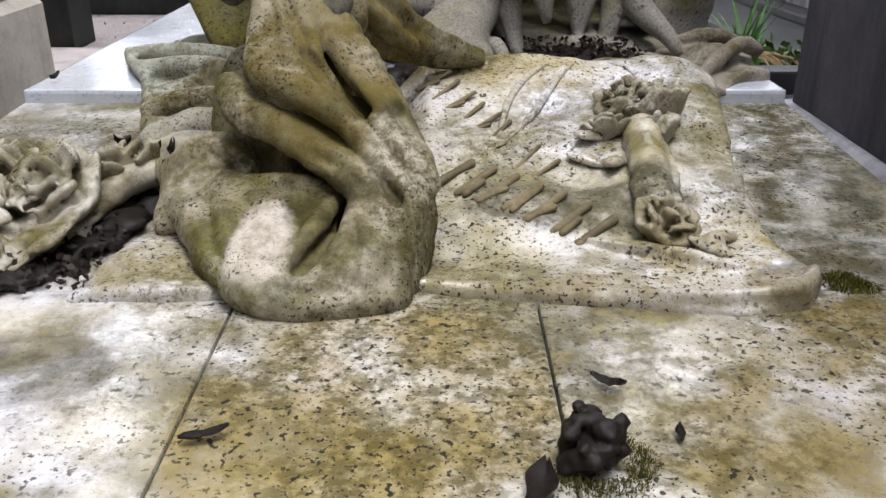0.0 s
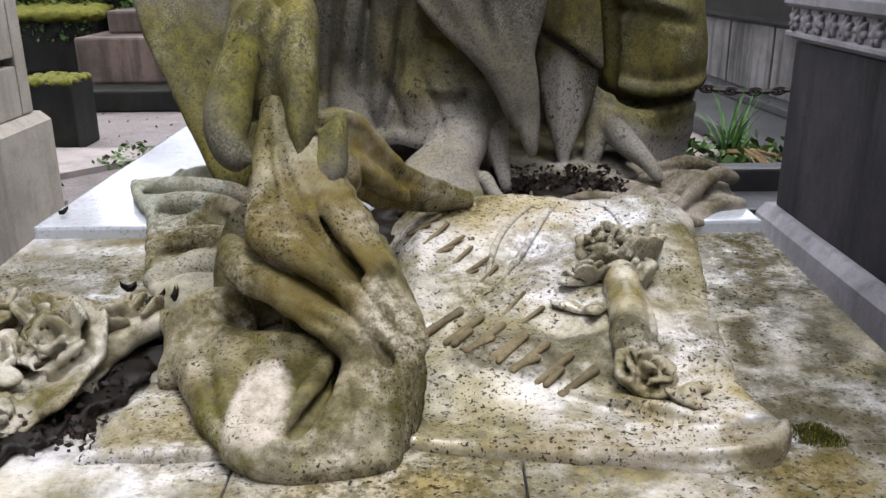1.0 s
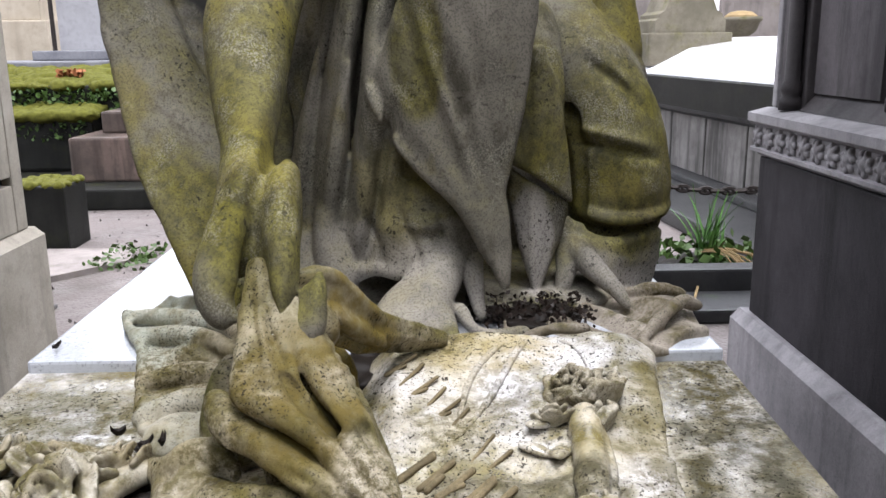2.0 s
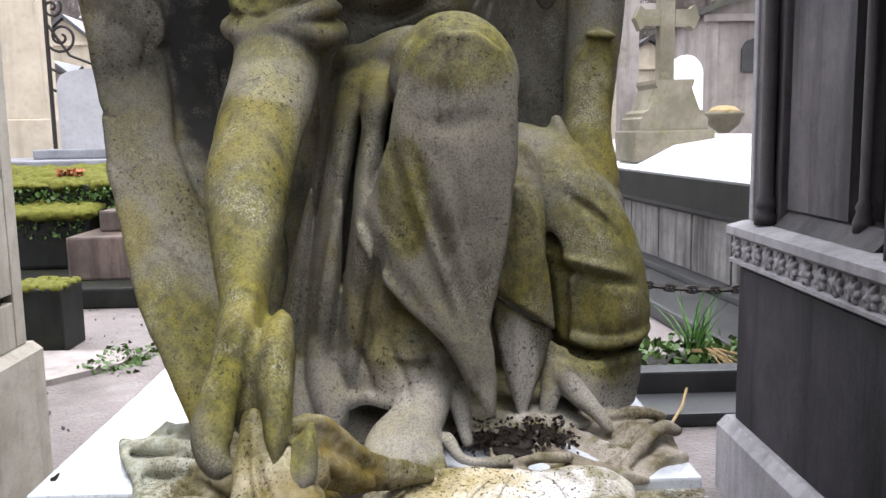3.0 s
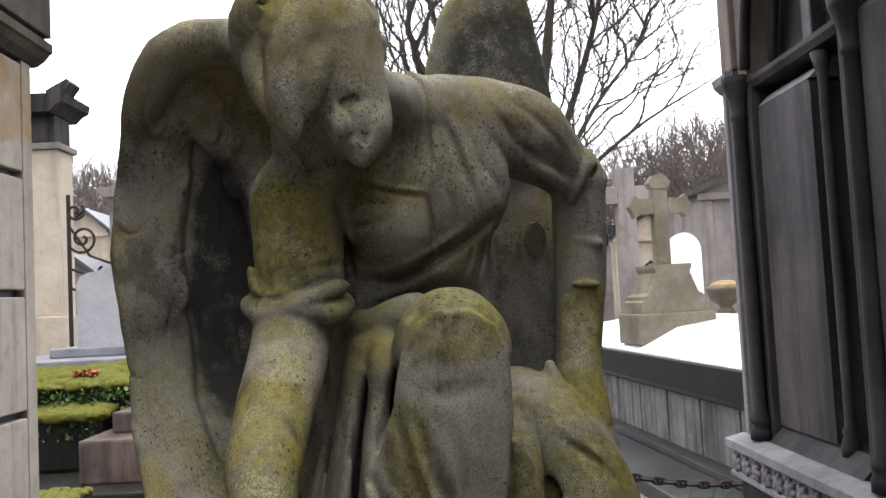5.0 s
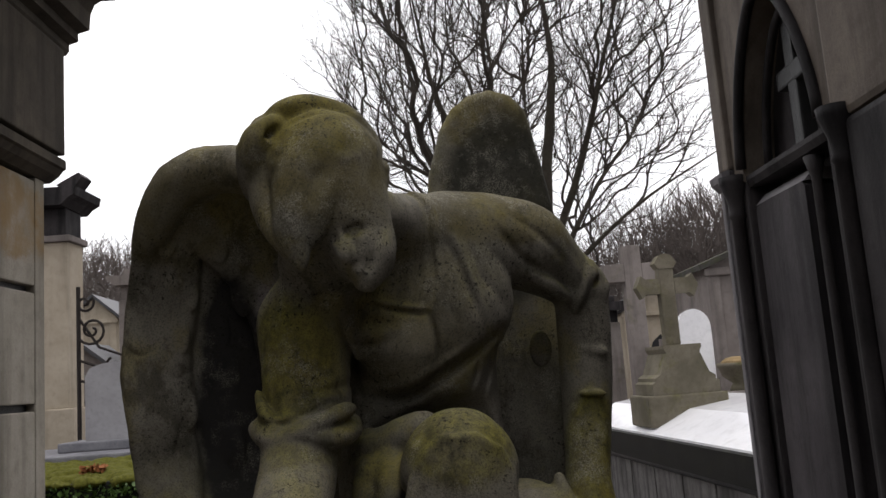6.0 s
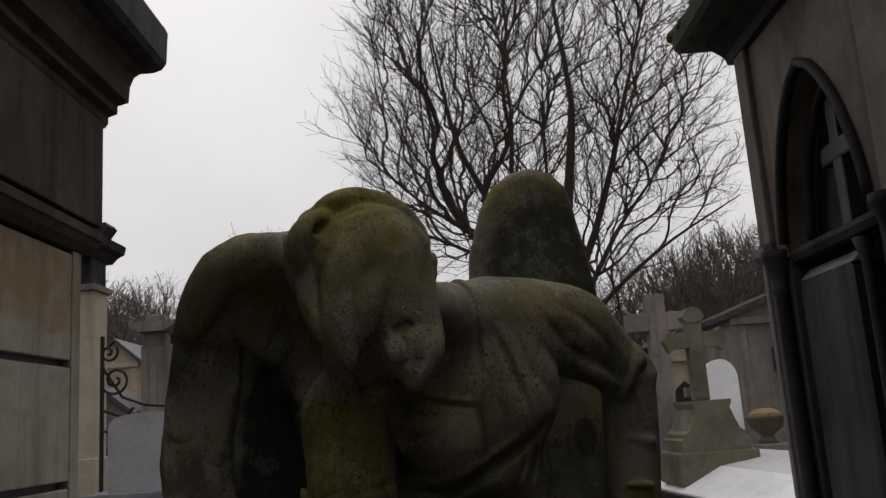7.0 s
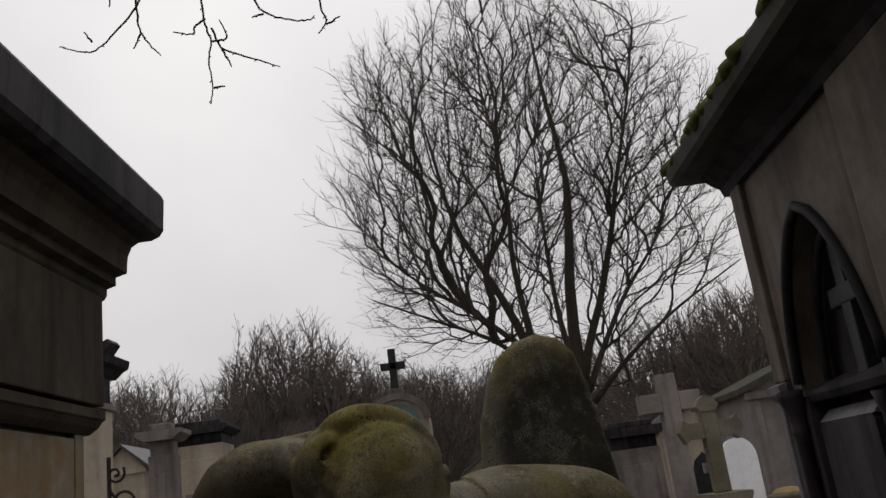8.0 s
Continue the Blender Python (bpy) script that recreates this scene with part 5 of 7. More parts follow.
def build_left_chapel():
    c = thing("mausoleum", "pale limestone mausoleum with jointed blocks and dark heavy cornice", "mausoleum")
    part("plinth", prism(bmesh.new(), [(-3.0, GROUND), (-1.175, GROUND), (-1.175, 0.30), (-1.205, 0.325), (-3.0, 0.325)], "y", -3.0, 2.585), M_LEFT, c)
    part("core", quick_box(-2.95, -1.24, -2.95, 2.52, 0.326, 2.0, bevel=0), M_DARK, c)
    part("corner_strip", quick_box(-1.30, -1.208, 2.486, 2.552, 0.327, 1.999, bevel=0.006), M_LEFT, c)
    z0 = 0.327
    for z1 in (0.47, 0.85, 1.23, 1.61, 1.985):
        part("block", quick_box(-2.9, -1.21, -2.9, 2.484, z0, z1, bevel=0.005), M_LEFT, c)
        z0 = z1 + 0.024
    part("moulding", prism(bmesh.new(), [(-2.9, 2.0), (-1.205, 2.0), (-1.175, 2.02), (-1.16, 2.04), (-1.15, 2.045), (-1.15, 2.075), (-2.9, 2.085)], "y", -2.95, 2.59), M_LEFT_TOP, c)
    part("frieze", quick_box(-2.9, -1.142, -2.9, 2.565, 2.087, 2.468, bevel=0.006), M_LEFT_TOP, c)
    part("cornice", prism(bmesh.new(), [(-2.9, 2.47), (-1.16, 2.47), (-1.148, 2.487), (-1.148, 2.51), (-1.115, 2.52), (-1.115, 2.55), (-1.075, 2.56), (-1.07, 2.62), (-1.055, 2.655), (-1.02, 2.675), (-2.9, 2.675)], "y", -3.0, 2.62), M_LEFT_TOP, c)
    part("roof_slab", prism(bmesh.new(), [(-2.9, 2.677), (-0.99, 2.677), (-0.96, 2.688), (-0.944, 2.71), (-0.938, 2.83), (-0.948, 2.85), (-0.975, 2.858), (-2.9, 3.05)], "y", -3.1, 2.64), M_TOMB, c, "dark rain-streaked roof slab")
    return c


def rosette_mesh():
    s = Clay((-0.03, -0.05, -0.05), (0.03, 0.05, 0.05), 0.004)
    s.ell((0, 0, 0), (0.014, 0.02, 0.02), k=0.004)
    for ring, n, r in ((0.017, 5, 0.014), (0.03, 7, 0.014)):
        for i in range(n):
            a = 2 * math.pi * i / n + ring * 40
            s.ell((0.002, ring * math.cos(a), ring * math.sin(a)), (0.012, r, r * 0.8), (math.degrees(a), 0, 0), 0.003)
    return s.mesh("rosette", M_TOMB_PALE)


def build_right_tomb():
    t = thing("gothic_tomb", "soot-dark gothic tomb with columns, pointed arch and rose-carved ledge", "tomb")
    part("plinth", prism(bmesh.new(), [(2.6, GROUND), (1.03, GROUND), (1.03, -0.03), (1.06, 0.0), (2.6, 0.0)], "y", -1.5, 2.635), M_TOMB_PALE, t, "pale grey plinth")
    part("pedestal", quick_box(1.078, 2.6, -1.5, 2.6, 0.0, 0.509), M_PEDESTAL, t)
    part("ledge", prism(bmesh.new(), [(2.6, 0.51), (1.085, 0.51), (1.07, 0.522), (1.052, 0.527), (1.052, 0.537), (1.066, 0.541), (1.066, 0.606), (1.05, 0.612), (1.04, 0.62), (1.04, 0.645), (1.10, 0.66), (2.6, 0.66)], "y", -1.5, 2.625), M_TOMB_PALE, t, "pale ledge with carved rose frieze")
    ros = rosette_mesh()
    for i in range(26):
        o = new("rosette", ros)
        o.parent = t
        o.matrix_basis = pose(1.064, 2.585 - 0.083 * i, 0.574, (37 * i) % 360, 0, 0) @ Matrix.Diagonal((1, 0.86, 0.86, 1))
    part("wall", quick_box(1.235, 2.6, -1.5, 2.56, 0.66, 2.62, bevel=0), M_TOMB, t)
    part("corner_pier", quick_box(1.112, 1.26, 2.50, 2.572, 0.661, 1.86, bevel=0.006), M_PANEL, t)
    part("corner_edge", quick_box(1.105, 1.26, 2.574, 2.606, 0.661, 1.86, bevel=0.008), M_TOMB_PALE, t, "pale rain-washed corner edge")
    part("upper_corner", quick_box(1.105, 1.26, 2.50, 2.6, 1.862, 2.62, bevel=0.01), M_GABLE, t)
    # pointed arch cut through the front leaf
    arch = [(2.498, 1.80), (2.498, 2.62), (1.76, 2.62), (1.76, 1.80), (1.84, 1.80), (1.84, 1.84)]
    cy, half = 2.13, 0.29
    for i in range(1, 9):
        f = i / 8
        arch.append((cy - half * math.cos(f * math.pi / 2) ** 0.85, 1.84 + 0.5 * math.sin(f * math.pi / 2) ** 1.0 * (0.55 + 0.45 * f)))
    for i in range(7, -1, -1):
        f = i / 8
        arch.append((cy + half * math.cos(f * math.pi / 2) ** 0.85, 1.84 + 0.5 * math.sin(f * math.pi / 2) * (0.55 + 0.45 * f)))
    arch += [(2.42, 1.80)]
    for y0, y1 in ((1.76, 1.84), (2.42, 2.498)):
        part("jamb", quick_box(1.128, 1.236, y0, y1, 0.661, 1.798, bevel=0.008), M_TOMB, t)
    part("arched_leaf", prism(bmesh.new(), arch, "x", 1.125, 1.236), M_GABLE, t, "brown-grey stone round the pointed arch")
    roll = [Vector((1.118, y, z)) for y, z in arch[5:-1]]
    part("arch_roll", tube(bmesh.new(), roll, 0.017, 8), M_TOMB, t, smooth=True)
    part("inner_roll", tube(bmesh.new(), [Vector((1.19, cy + (v.y - cy) * 0.82, 1.84 + (v.z - 1.84) * 0.85)) for v in roll], 0.014, 8), M_TOMB, t, smooth=True)
    part("cross_relief", box(box(bmesh.new(), 1.19, 1.24, 2.10, 2.16, 1.80, 2.22, bevel=0.008), 1.188, 1.24, 2.03, 2.23, 2.03, 2.09, bevel=0.008), M_DARK, t)
    part("panel", prism(bmesh.new(), [(2.412, 0.712), (2.412, 1.70), (2.40, 1.715), (2.06, 1.715), (2.045, 1.70), (2.045, 0.712)], "x", 1.148, 1.236), M_PANEL, t, "tall sunk stone panel")
    # paler stone puts the light from above into the sloping top
    part("panel_head", prism(bmesh.new(), [(1.148, 1.716), (1.185, 1.752), (1.236, 1.752), (1.236, 1.716)], "y", 2.045, 2.412), M_TOMB_PALE, t, "sloping panel head, light from above put into paler stone")
    part("panel_sill", prism(bmesh.new(), [(1.11, 0.661), (1.16, 0.71), (1.236, 0.71), (1.236, 0.661)], "y", 1.842, 2.418), M_TOMB, t)
    part("transom", prism(bmesh.new(), [(1.235, 1.78), (1.14, 1.78), (1.13, 1.80), (1.13, 1.815), (1.235, 1.85)], "y", 1.842, 2.418), M_TOMB, t)
    col = [(0.033, 0.0), (0.033, 0.03), (0.024, 0.04), (0.031, 0.055), (0.031, 0.07), (0.022, 0.085), (0.021, 1.02), (0.029, 1.03), (0.023, 1.045), (0.028, 1.09), (0.046, 1.14), (0.048, 1.165)]
    for y, x in ((2.468, 1.105), (1.715, 1.10), (1.25, 1.105), (1.16, 1.12)):
        part("column", lathe(bmesh.new(), col, (x, y, 0.661), 14), M_TOMB, t, smooth=True)
    for y in (1.99,):
        part("slim_shaft", lathe(bmesh.new(), [(0.026, 0), (0.026, 0.03), (0.018, 0.05), (0.022, 0.065), (0.014, 0.08), (0.014, 1.02), (0.02, 1.04), (0.03, 1.08)], (1.16, y, 0.69), 10), M_TOMB, t, smooth=True)
    part("near_pier", quick_box(1.10, 1.236, 1.30, 1.69, 0.661, 1.79, bevel=0.02), M_TOMB, t)
    part("upper_pier", quick_box(1.103, 1.236, 1.30, 1.758, 1.792, 2.62, bevel=0.02), M_GABLE, t)
    part("near_leaf", quick_box(1.16, 1.236, -1.5, 1.30, 0.661, 1.79, bevel=0.01), M_TOMB, t)
    part("upper_leaf", quick_box(1.163, 1.236, -1.5, 1.30, 1.792, 2.62, bevel=0.01), M_GABLE, t)
    part("capital_string", prism(bmesh.new(), [(1.105, 1.80), (1.08, 1.825), (1.075, 1.85), (1.105, 1.86)], "y", 2.49, 2.612), M_TOMB_PALE, t)
    part("hollow_moulding", prism(bmesh.new(), [(1.235, 2.55), (1.10, 2.55), (1.09, 2.58), (1.06, 2.60), (1.03, 2.63), (1.235, 2.632)], "y", -1.5, 2.64), M_TOMB, t)
    part("roof", prism(bmesh.new(), [(0.945, 2.633), (0.93, 2.65), (0.925, 2.70), (0.95, 2.735), (2.6, 3.75), (2.6, 2.633)], "y", -1.5, 2.70), M_ROOFSTONE, t, "dark roof slabs with moss")
    moss = Clay((0.88, 1.0, 2.60), (1.5, 2.76, 3.15), 0.011)
    rng = random.Random(5)
    for i in range(260):
        u, y = rng.random() ** 1.6, rng.uniform(1.02, 2.72)
        x = 0.935 + 0.5 * u
        r = rng.uniform(0.018, 0.04)
        moss.ell((x, y, 2.72 + (x - 0.94) * 0.615 - 0.012), (r, r * 1.2, r * 0.75), (0, -31, 0), 0.012)
    moss.roughen(0.005, 0.03, 9)
    o = new("moss_cover", moss.mesh("moss_cover", M_MOSS_DARK))
    o.parent = t
    o["label"] = "clumped green-brown moss"
    return t


build_left_chapel()
build_right_tomb()


# ---- carvings and litter on the slab ----
def scroll_height(x, y):
    u = np.clip((y - 0.77) / 0.42, 0, 1)
    lift = 0.112 * u ** 1.05 * np.clip((x + 0.12) / 0.1, 0, 1)
    fall = -0.10 * np.clip((y - 1.20) / 0.08, 0, 1) ** 1.5
    corner = 0.010 * np.exp(-((x - 0.335) ** 2 + (y - 0.70) ** 2 * 0.6) / 0.0012)
    side = -0.05 * np.clip((x - 0.30) / 0.10, 0, 1) ** 2 * u
    wave = 0.003 * np.sin(x * 31 + y * 14) + 0.002 * np.sin(y * 47 - x * 9)
    return 0.308 + lift + fall + corner + side + wave


def on_scroll(x, y, up=0.0):
    return (x, y, float(scroll_height(np.array(x), np.array(y))) + up)


def rose(c, r, seed, mat, parent, tilt=(0, 0), opened=1.0):
    """One carved rose: a bud wrapped in overlapping petals."""
    rng = random.Random(seed)
    s = Clay((-1.5 * r, -1.5 * r, -0.9 * r), (1.5 * r, 1.5 * r, 1.3 * r), r / 11)
    s.ell((0, 0, 0.12 * r), (0.62 * r, 0.62 * r, 0.62 * r), k=0.1 * r)
    for n, rad, h, tip, size in ((3, 0.28, 0.45, 12, 0.42), (4, 0.55, 0.3, 28, 0.5), (5, 0.85 * opened, 0.05, 50, 0.58)):
        for i in range(n):
            a = 360 * i / n + rng.uniform(-15, 15)
            ca, sa = math.cos(radians(a)), math.sin(radians(a))
            s.ell((rad * r * ca, rad * r * sa, h * r + rng.uniform(-0.05, 0.05) * r), (0.13 * r, size * r, size * r * 0.8), (0, tip + rng.uniform(-8, 8), a), 0.15 * r)
            s.ell(((rad - 0.17) * r * ca, (rad - 0.17) * r * sa, (h + 0.22) * r), (0.06 * r, size * r * 0.7, size * r * 0.6), (0, tip, a), 0.10 * r, True)
    s.roughen(0.03 * r, 0.25 * r, seed)
    o = new("rose", s.mesh("rose", mat))
    o.parent = parent
    o.matrix_basis = pose(*c, tilt[0], tilt[1], rng.uniform(0, 360))
    return o


def build_scroll():
    sc = thing("carved_scroll", "marble parchment carved with worn lines, palm and roses, stained ochre", "carving")
    s = Clay((-0.38, 0.64, 0.28), (0.44, 1.31, 0.48), 0.004)
    edge = outline_field([(-0.345, 0.695), (-0.19, 0.70), (-0.02, 0.715), (0.08, 0.695), (0.17, 0.68), (0.27, 0.668), (0.33, 0.68), (0.355, 0.715), (0.335, 0.80), (0.34, 0.95), (0.36, 1.08), (0.385, 1.2), (0.39, 1.27), (0.2, 1.28), (-0.05, 1.28), (-0.15, 1.2), (-0.27, 0.95), (-0.33, 0.92), (-0.31, 0.85)])

    def leaf(x, y, z):
        e = edge(x, y)
        top = (z - scroll_height(x, y)) * 0.93
        a, b = e + 0.006, top + 0.006
        return np.minimum(np.maximum(a, b), 0) + np.sqrt(np.maximum(a, 0) ** 2 + np.maximum(b, 0) ** 2) - 0.006
    s.put((-0.37, 0.66, 0.28), (0.42, 1.3, 0.47), leaf, 0.004)
    # rolled corner and lifted lips of the sheet
    s.limb([(0.31, 0.70, 0.332), (0.335, 0.715, 0.338), (0.34, 0.74, 0.33)], [0.004, 0.008, 0.004], 0.006, cut=True)
    s.limb([(0.10, 0.705, 0.308), (0.18, 0.690, 0.308), (0.27, 0.680, 0.312), (0.325, 0.690, 0.318), (0.35, 0.725, 0.318)], [0.003, 0.006, 0.006, 0.007, 0.004], 0.006, n=20)
    s.limb([(0.27, 0.715, 0.327), (0.31, 0.712, 0.334), (0.335, 0.735, 0.336)], [0.004, 0.007, 0.004], 0.006, cut=True, n=14)
    s.limb([(0.14, 0.80, 0.316), (0.21, 0.77, 0.314), (0.28, 0.735, 0.316)], [0.003, 0.005, 0.003], 0.008, n=14)
    # broken hollow beside the roses
    s.ell((0.19, 0.955, 0.405), (0.03, 0.035, 0.014), k=0.008, cut=True)
    s.roughen(0.0012, 0.02, 7)
    s.roughen(0.0012, 0.06, 8)
    sheet = new("sheet", s.mesh("sheet", M_PARCH))
    sheet.parent = sc
    # palm frond lying over the first line
    palm = Clay((0.02, 0.90, 0.36), (0.30, 1.26, 0.46), 0.003)
    palm.limb([on_scroll(x, y, 0.002) for x, y in ((0.195, 1.22), (0.16, 1.14), (0.11, 1.04), (0.062, 0.955))], [0.006, 0.006, 0.005, 0.003], 0.004, n=14)
    palm.limb([on_scroll(x, y, 0.001) for x, y in ((0.185, 1.22), (0.13, 1.15), (0.085, 1.08), (0.062, 0.955))], [0.005, 0.005, 0.005, 0.003], 0.004, n=14)
    palm.limb([on_scroll(x, y, 0.001) for x, y in ((0.2, 1.22), (0.25, 1.16), (0.27, 1.08))], [0.005, 0.004, 0.003], 0.004)
    o = new("palm_branch", palm.mesh("palm_branch", M_PARCH))
    o.parent = sc
    # stem, leaves and roses
    st = Clay((0.12, 0.72, 0.29), (0.36, 1.12, 0.47), 0.0035)
    st.limb([on_scroll(0.235, 0.99, 0.006), on_scroll(0.232, 0.93, 0.008), on_scroll(0.228, 0.88, 0.006), on_scroll(0.22, 0.84, 0.004)], [0.02, 0.019, 0.019, 0.016], 0.01)
    st.limb([on_scroll(0.252, 0.98, 0.01), on_scroll(0.255, 0.90, 0.008), on_scroll(0.25, 0.85, 0.006)], [0.005, 0.005, 0.004], 0.004)
    for x, y, a in ((0.175, 0.98, 30), (0.165, 0.94, -20), (0.195, 0.93, 70), (0.28, 0.79, 40), (0.265, 0.775, -30)):
        st.ell(on_scroll(x, y, 0.006), (0.026, 0.012, 0.006), (0, 12, a), 0.005)
    st.roughen(0.001, 0.012, 3)
    o = new("stem", st.mesh("stem", M_PARCH))
    o.parent = sc
    rose(on_scroll(0.262, 1.03, 0.010), 0.048, 21, M_ROSE, sc, (-25, 15), 0.7)
    rose(on_scroll(0.225, 1.045, 0.008), 0.040, 22, M_ROSE, sc, (-20, -25), 0.65)
    rose(on_scroll(0.255, 0.985, 0.006), 0.034, 23, M_ROSE, sc, (30, 5), 0.65)
    rose(on_scroll(0.195, 0.99, 0.004), 0.026, 24, M_ROSE, sc, (20, -30))
    rose(on_scroll(0.228, 0.815, 0.006), 0.038, 25, M_ROSE, sc, (20, 10), 0.75)
    # the worn first line, as plain raised bars
    for i in range(9):
        x, y = -0.012 + 0.0155 * i, 1.118 - 0.0245 * i
        if i == 6:
            continue
        b = Clay((-0.02, -0.045, -0.012), (0.02, 0.045, 0.012), 0.002)
        b.cap((-0.004, -0.03, 0), (0.004, 0.03, 0), 0.0032, 0.003, 0.002)
        if i % 2 == 0:
            b.cap((-0.004, -0.03, 0), (0.010, -0.03 if i > 6 else 0.0, 0), 0.0026, 0.0026, 0.002)
        o = new("bar", b.mesh("bar", M_LETTER))
        o.parent = sc
        o.matrix_basis = pose(*on_scroll(x, y, 0.001), 14, -8, -38 + (9 if i % 2 else -4))
    # the worn second line, as plain raised bars
    for i in range(7):
        x, y = 0.012 + 0.0245 * i, 0.915 - 0.0165 * i
        b = Clay((-0.02, -0.04, -0.012), (0.02, 0.04, 0.012), 0.002)
        b.cap((-0.005, -0.024, 0), (0.005, 0.024, 0), 0.0046, 0.0046, 0.002)
        b.cap((0.006 if i % 2 else -0.009, -0.024, 0), (0.009, 0.0 if i % 3 else 0.02, 0), 0.0042, 0.0042, 0.002)
        o = new("bar", b.mesh("bar", M_LETTER))
        o.parent = sc
        o.matrix_basis = pose(*on_scroll(x, y, 0.0), 12, -8, -38) @ Matrix.Diagonal((1.0, 1.2, 1.0, 1.0))
    return sc


def soft_mound(name, label, category, mat, pts, r, flat, seed, parent=None, kind=""):
    lo = [min(p[i] for p in pts) - 2 * r for i in range(3)]
    hi = [max(p[i] for p in pts) + 2 * r for i in range(3)]
    s = Clay(lo, hi, max(r / 7, 0.0025))
    rng = random.Random(seed)
    for p in pts:
        for i in range(7):
            q = r * rng.uniform(0.25, 0.6)
            s.ell((p[0] + rng.uniform(-r, r) * 0.7, p[1] + rng.uniform(-r, r) * 0.7, p[2] + rng.uniform(0, r) * flat), (q * 1.2, q, q * max(flat, 0.35)), (rng.uniform(-30, 30), 0, rng.uniform(0, 180)), r * 0.08)
    s.roughen(r * 0.05, r * 0.2, seed)
    o = new(name, s.mesh(name, mat))
    if parent is not None:
        o.parent = parent
        return o
    return tagged(o, label, category, kind=kind)


def fallen_leaf(c, length, width, turn, curl, seed):
    rng = random.Random(seed)
    bm = bmesh.new()
    n = 9
    rows = []
    for i in range(n):
        t = i / (n - 1)
        w = width * math.sin(math.pi * min(max(t, 0.03), 0.97)) ** 0.8 * (1 + 0.25 * math.sin(7 * t + seed))
        z = curl * (t - 0.4) ** 2 + 0.002
        rows.append([bm.verts.new((length * (t - 0.5), s * w * 0.5 + 0.1 * width * math.sin(5 * t + seed), z + abs(s) * curl * 0.4 + rng.uniform(0, 0.0015))) for s in (-1, -0.4, 0.3, 1)])
    for a, b in zip(rows, rows[1:]):
        for i in range(3):
            bm.faces.new((a[i], a[i + 1], b[i + 1], b[i]))
    bmesh.ops.solidify(bm, geom=bm.faces, thickness=0.0012)
    o = link_mesh("dead_leaf", bm, M_DEADLEAF, smooth=True)
    o.matrix_basis = pose(*c, 0, 0, turn)
    return tagged(o, "small curled wet brown dead leaf", "leaf", "fallen leaves")


def moss_tuft(c, r, n, seed, parent=None):
    rng = random.Random(seed)
    verts, faces = [], []
    for i in range(n):
        a, q = rng.uniform(0, 6.28), r * rng.random() ** 0.6
        b = Vector((q * math.cos(a), q * math.sin(a), 0.0))
        h = rng.uniform(0.25, 0.6) * r * (1.2 - q / r)
        d = Vector((rng.gauss(0, 0.35), rng.gauss(0, 0.35), 1)).normalized()
        s = Vector((rng.gauss(0, 1), rng.gauss(0, 1), 0)).normalized() * r * 0.035
        k = len(verts)
        verts += [b - s, b + s, b + d * h * 0.7 + s * 0.8, b + d * h, b + d * h * 0.7 - s * 0.8]
        faces.append((k, k + 1, k + 2, k + 3, k + 4))
    me = bpy.data.meshes.new("moss_tuft")
    me.from_pydata([tuple(v) for v in verts], [], faces)
    me.materials.append(M_MOSS)
    o = new("moss_tuft", me)
    o.matrix_basis = pose(*c)
    if parent is not None:
        o.parent = parent
        return o
    return tagged(o, "small bright green moss tuft on the slab", "moss", "moss tufts", "stuff")


def build_rose_spray():
    t = thing("carved_roses", "spray of worn marble roses and leaves with green algae", "carving")
    rose((-0.405, 0.85, 0.345), 0.058, 31, M_ROSE, t, (35, 20), 0.75)
    rose((-0.365, 0.925, 0.345), 0.042, 32, M_ROSE, t, (25, -15))
    rose((-0.455, 0.935, 0.34), 0.045, 33, M_ROSE, t, (20, 15))
    rose((-0.485, 0.82, 0.325), 0.04, 34, M_ROSE, t, (30, 30))
    rose((-0.53, 0.90, 0.325), 0.04, 35, M_ROSE, t, (20, 20))
    rose((-0.445, 0.74, 0.315), 0.036, 36, M_ROSE, t, (40, 0))
    rose((-0.55, 0.99, 0.325), 0.04, 37, M_ROSE, t, (10, 20))
    s = Clay((-0.62, 0.66, 0.285), (-0.30, 1.08, 0.40), 0.0035)
    s.ell((-0.47, 0.88, 0.295), (0.12, 0.13, 0.03), k=0.02)
    s.limb([(-0.32, 0.93, 0.345), (-0.35, 0.90, 0.34), (-0.38, 0.86, 0.325), (-0.42, 0.77, 0.31), (-0.45, 0.71, 0.305)], [0.012, 0.013, 0.014, 0.013, 0.009], 0.01)
    rng = random.Random(8)
    for i in range(18):
        a = rng.uniform(0, 360)
        s.ell((rng.uniform(-0.56, -0.37), rng.uniform(0.74, 1.02), rng.uniform(0.305, 0.35)), (0.04, 0.02, 0.006), (rng.uniform(-25, 25), rng.uniform(-25, 25), a), 0.006)
    s.limb([(-0.375, 0.82, 0.31), (-0.40, 0.78, 0.318), (-0.44, 0.75, 0.305)], [0.01, 0.014, 0.01], 0.008)
    s.roughen(0.0014, 0.014, 11)
    o = new("leaves", s.mesh("leaves", M_ROSE))
    o.parent = t
    return t


build_scroll()
build_rose_spray()
soft_mound("soil_drift", "wet black humus drift beside the carved roses", "soil", M_SOIL, [(-0.355, 0.86, 0.305), (-0.37, 0.82, 0.303), (-0.385, 0.78, 0.302), (-0.40, 0.74, 0.30), (-0.43, 0.71, 0.298), (-0.35, 0.89, 0.308), (-0.46, 0.69, 0.297), (-0.50, 0.70, 0.297), (-0.345, 0.93, 0.31), (-0.38, 0.80, 0.303), (-0.41, 0.72, 0.30)], 0.034, 0.25, 5, kind="stuff")
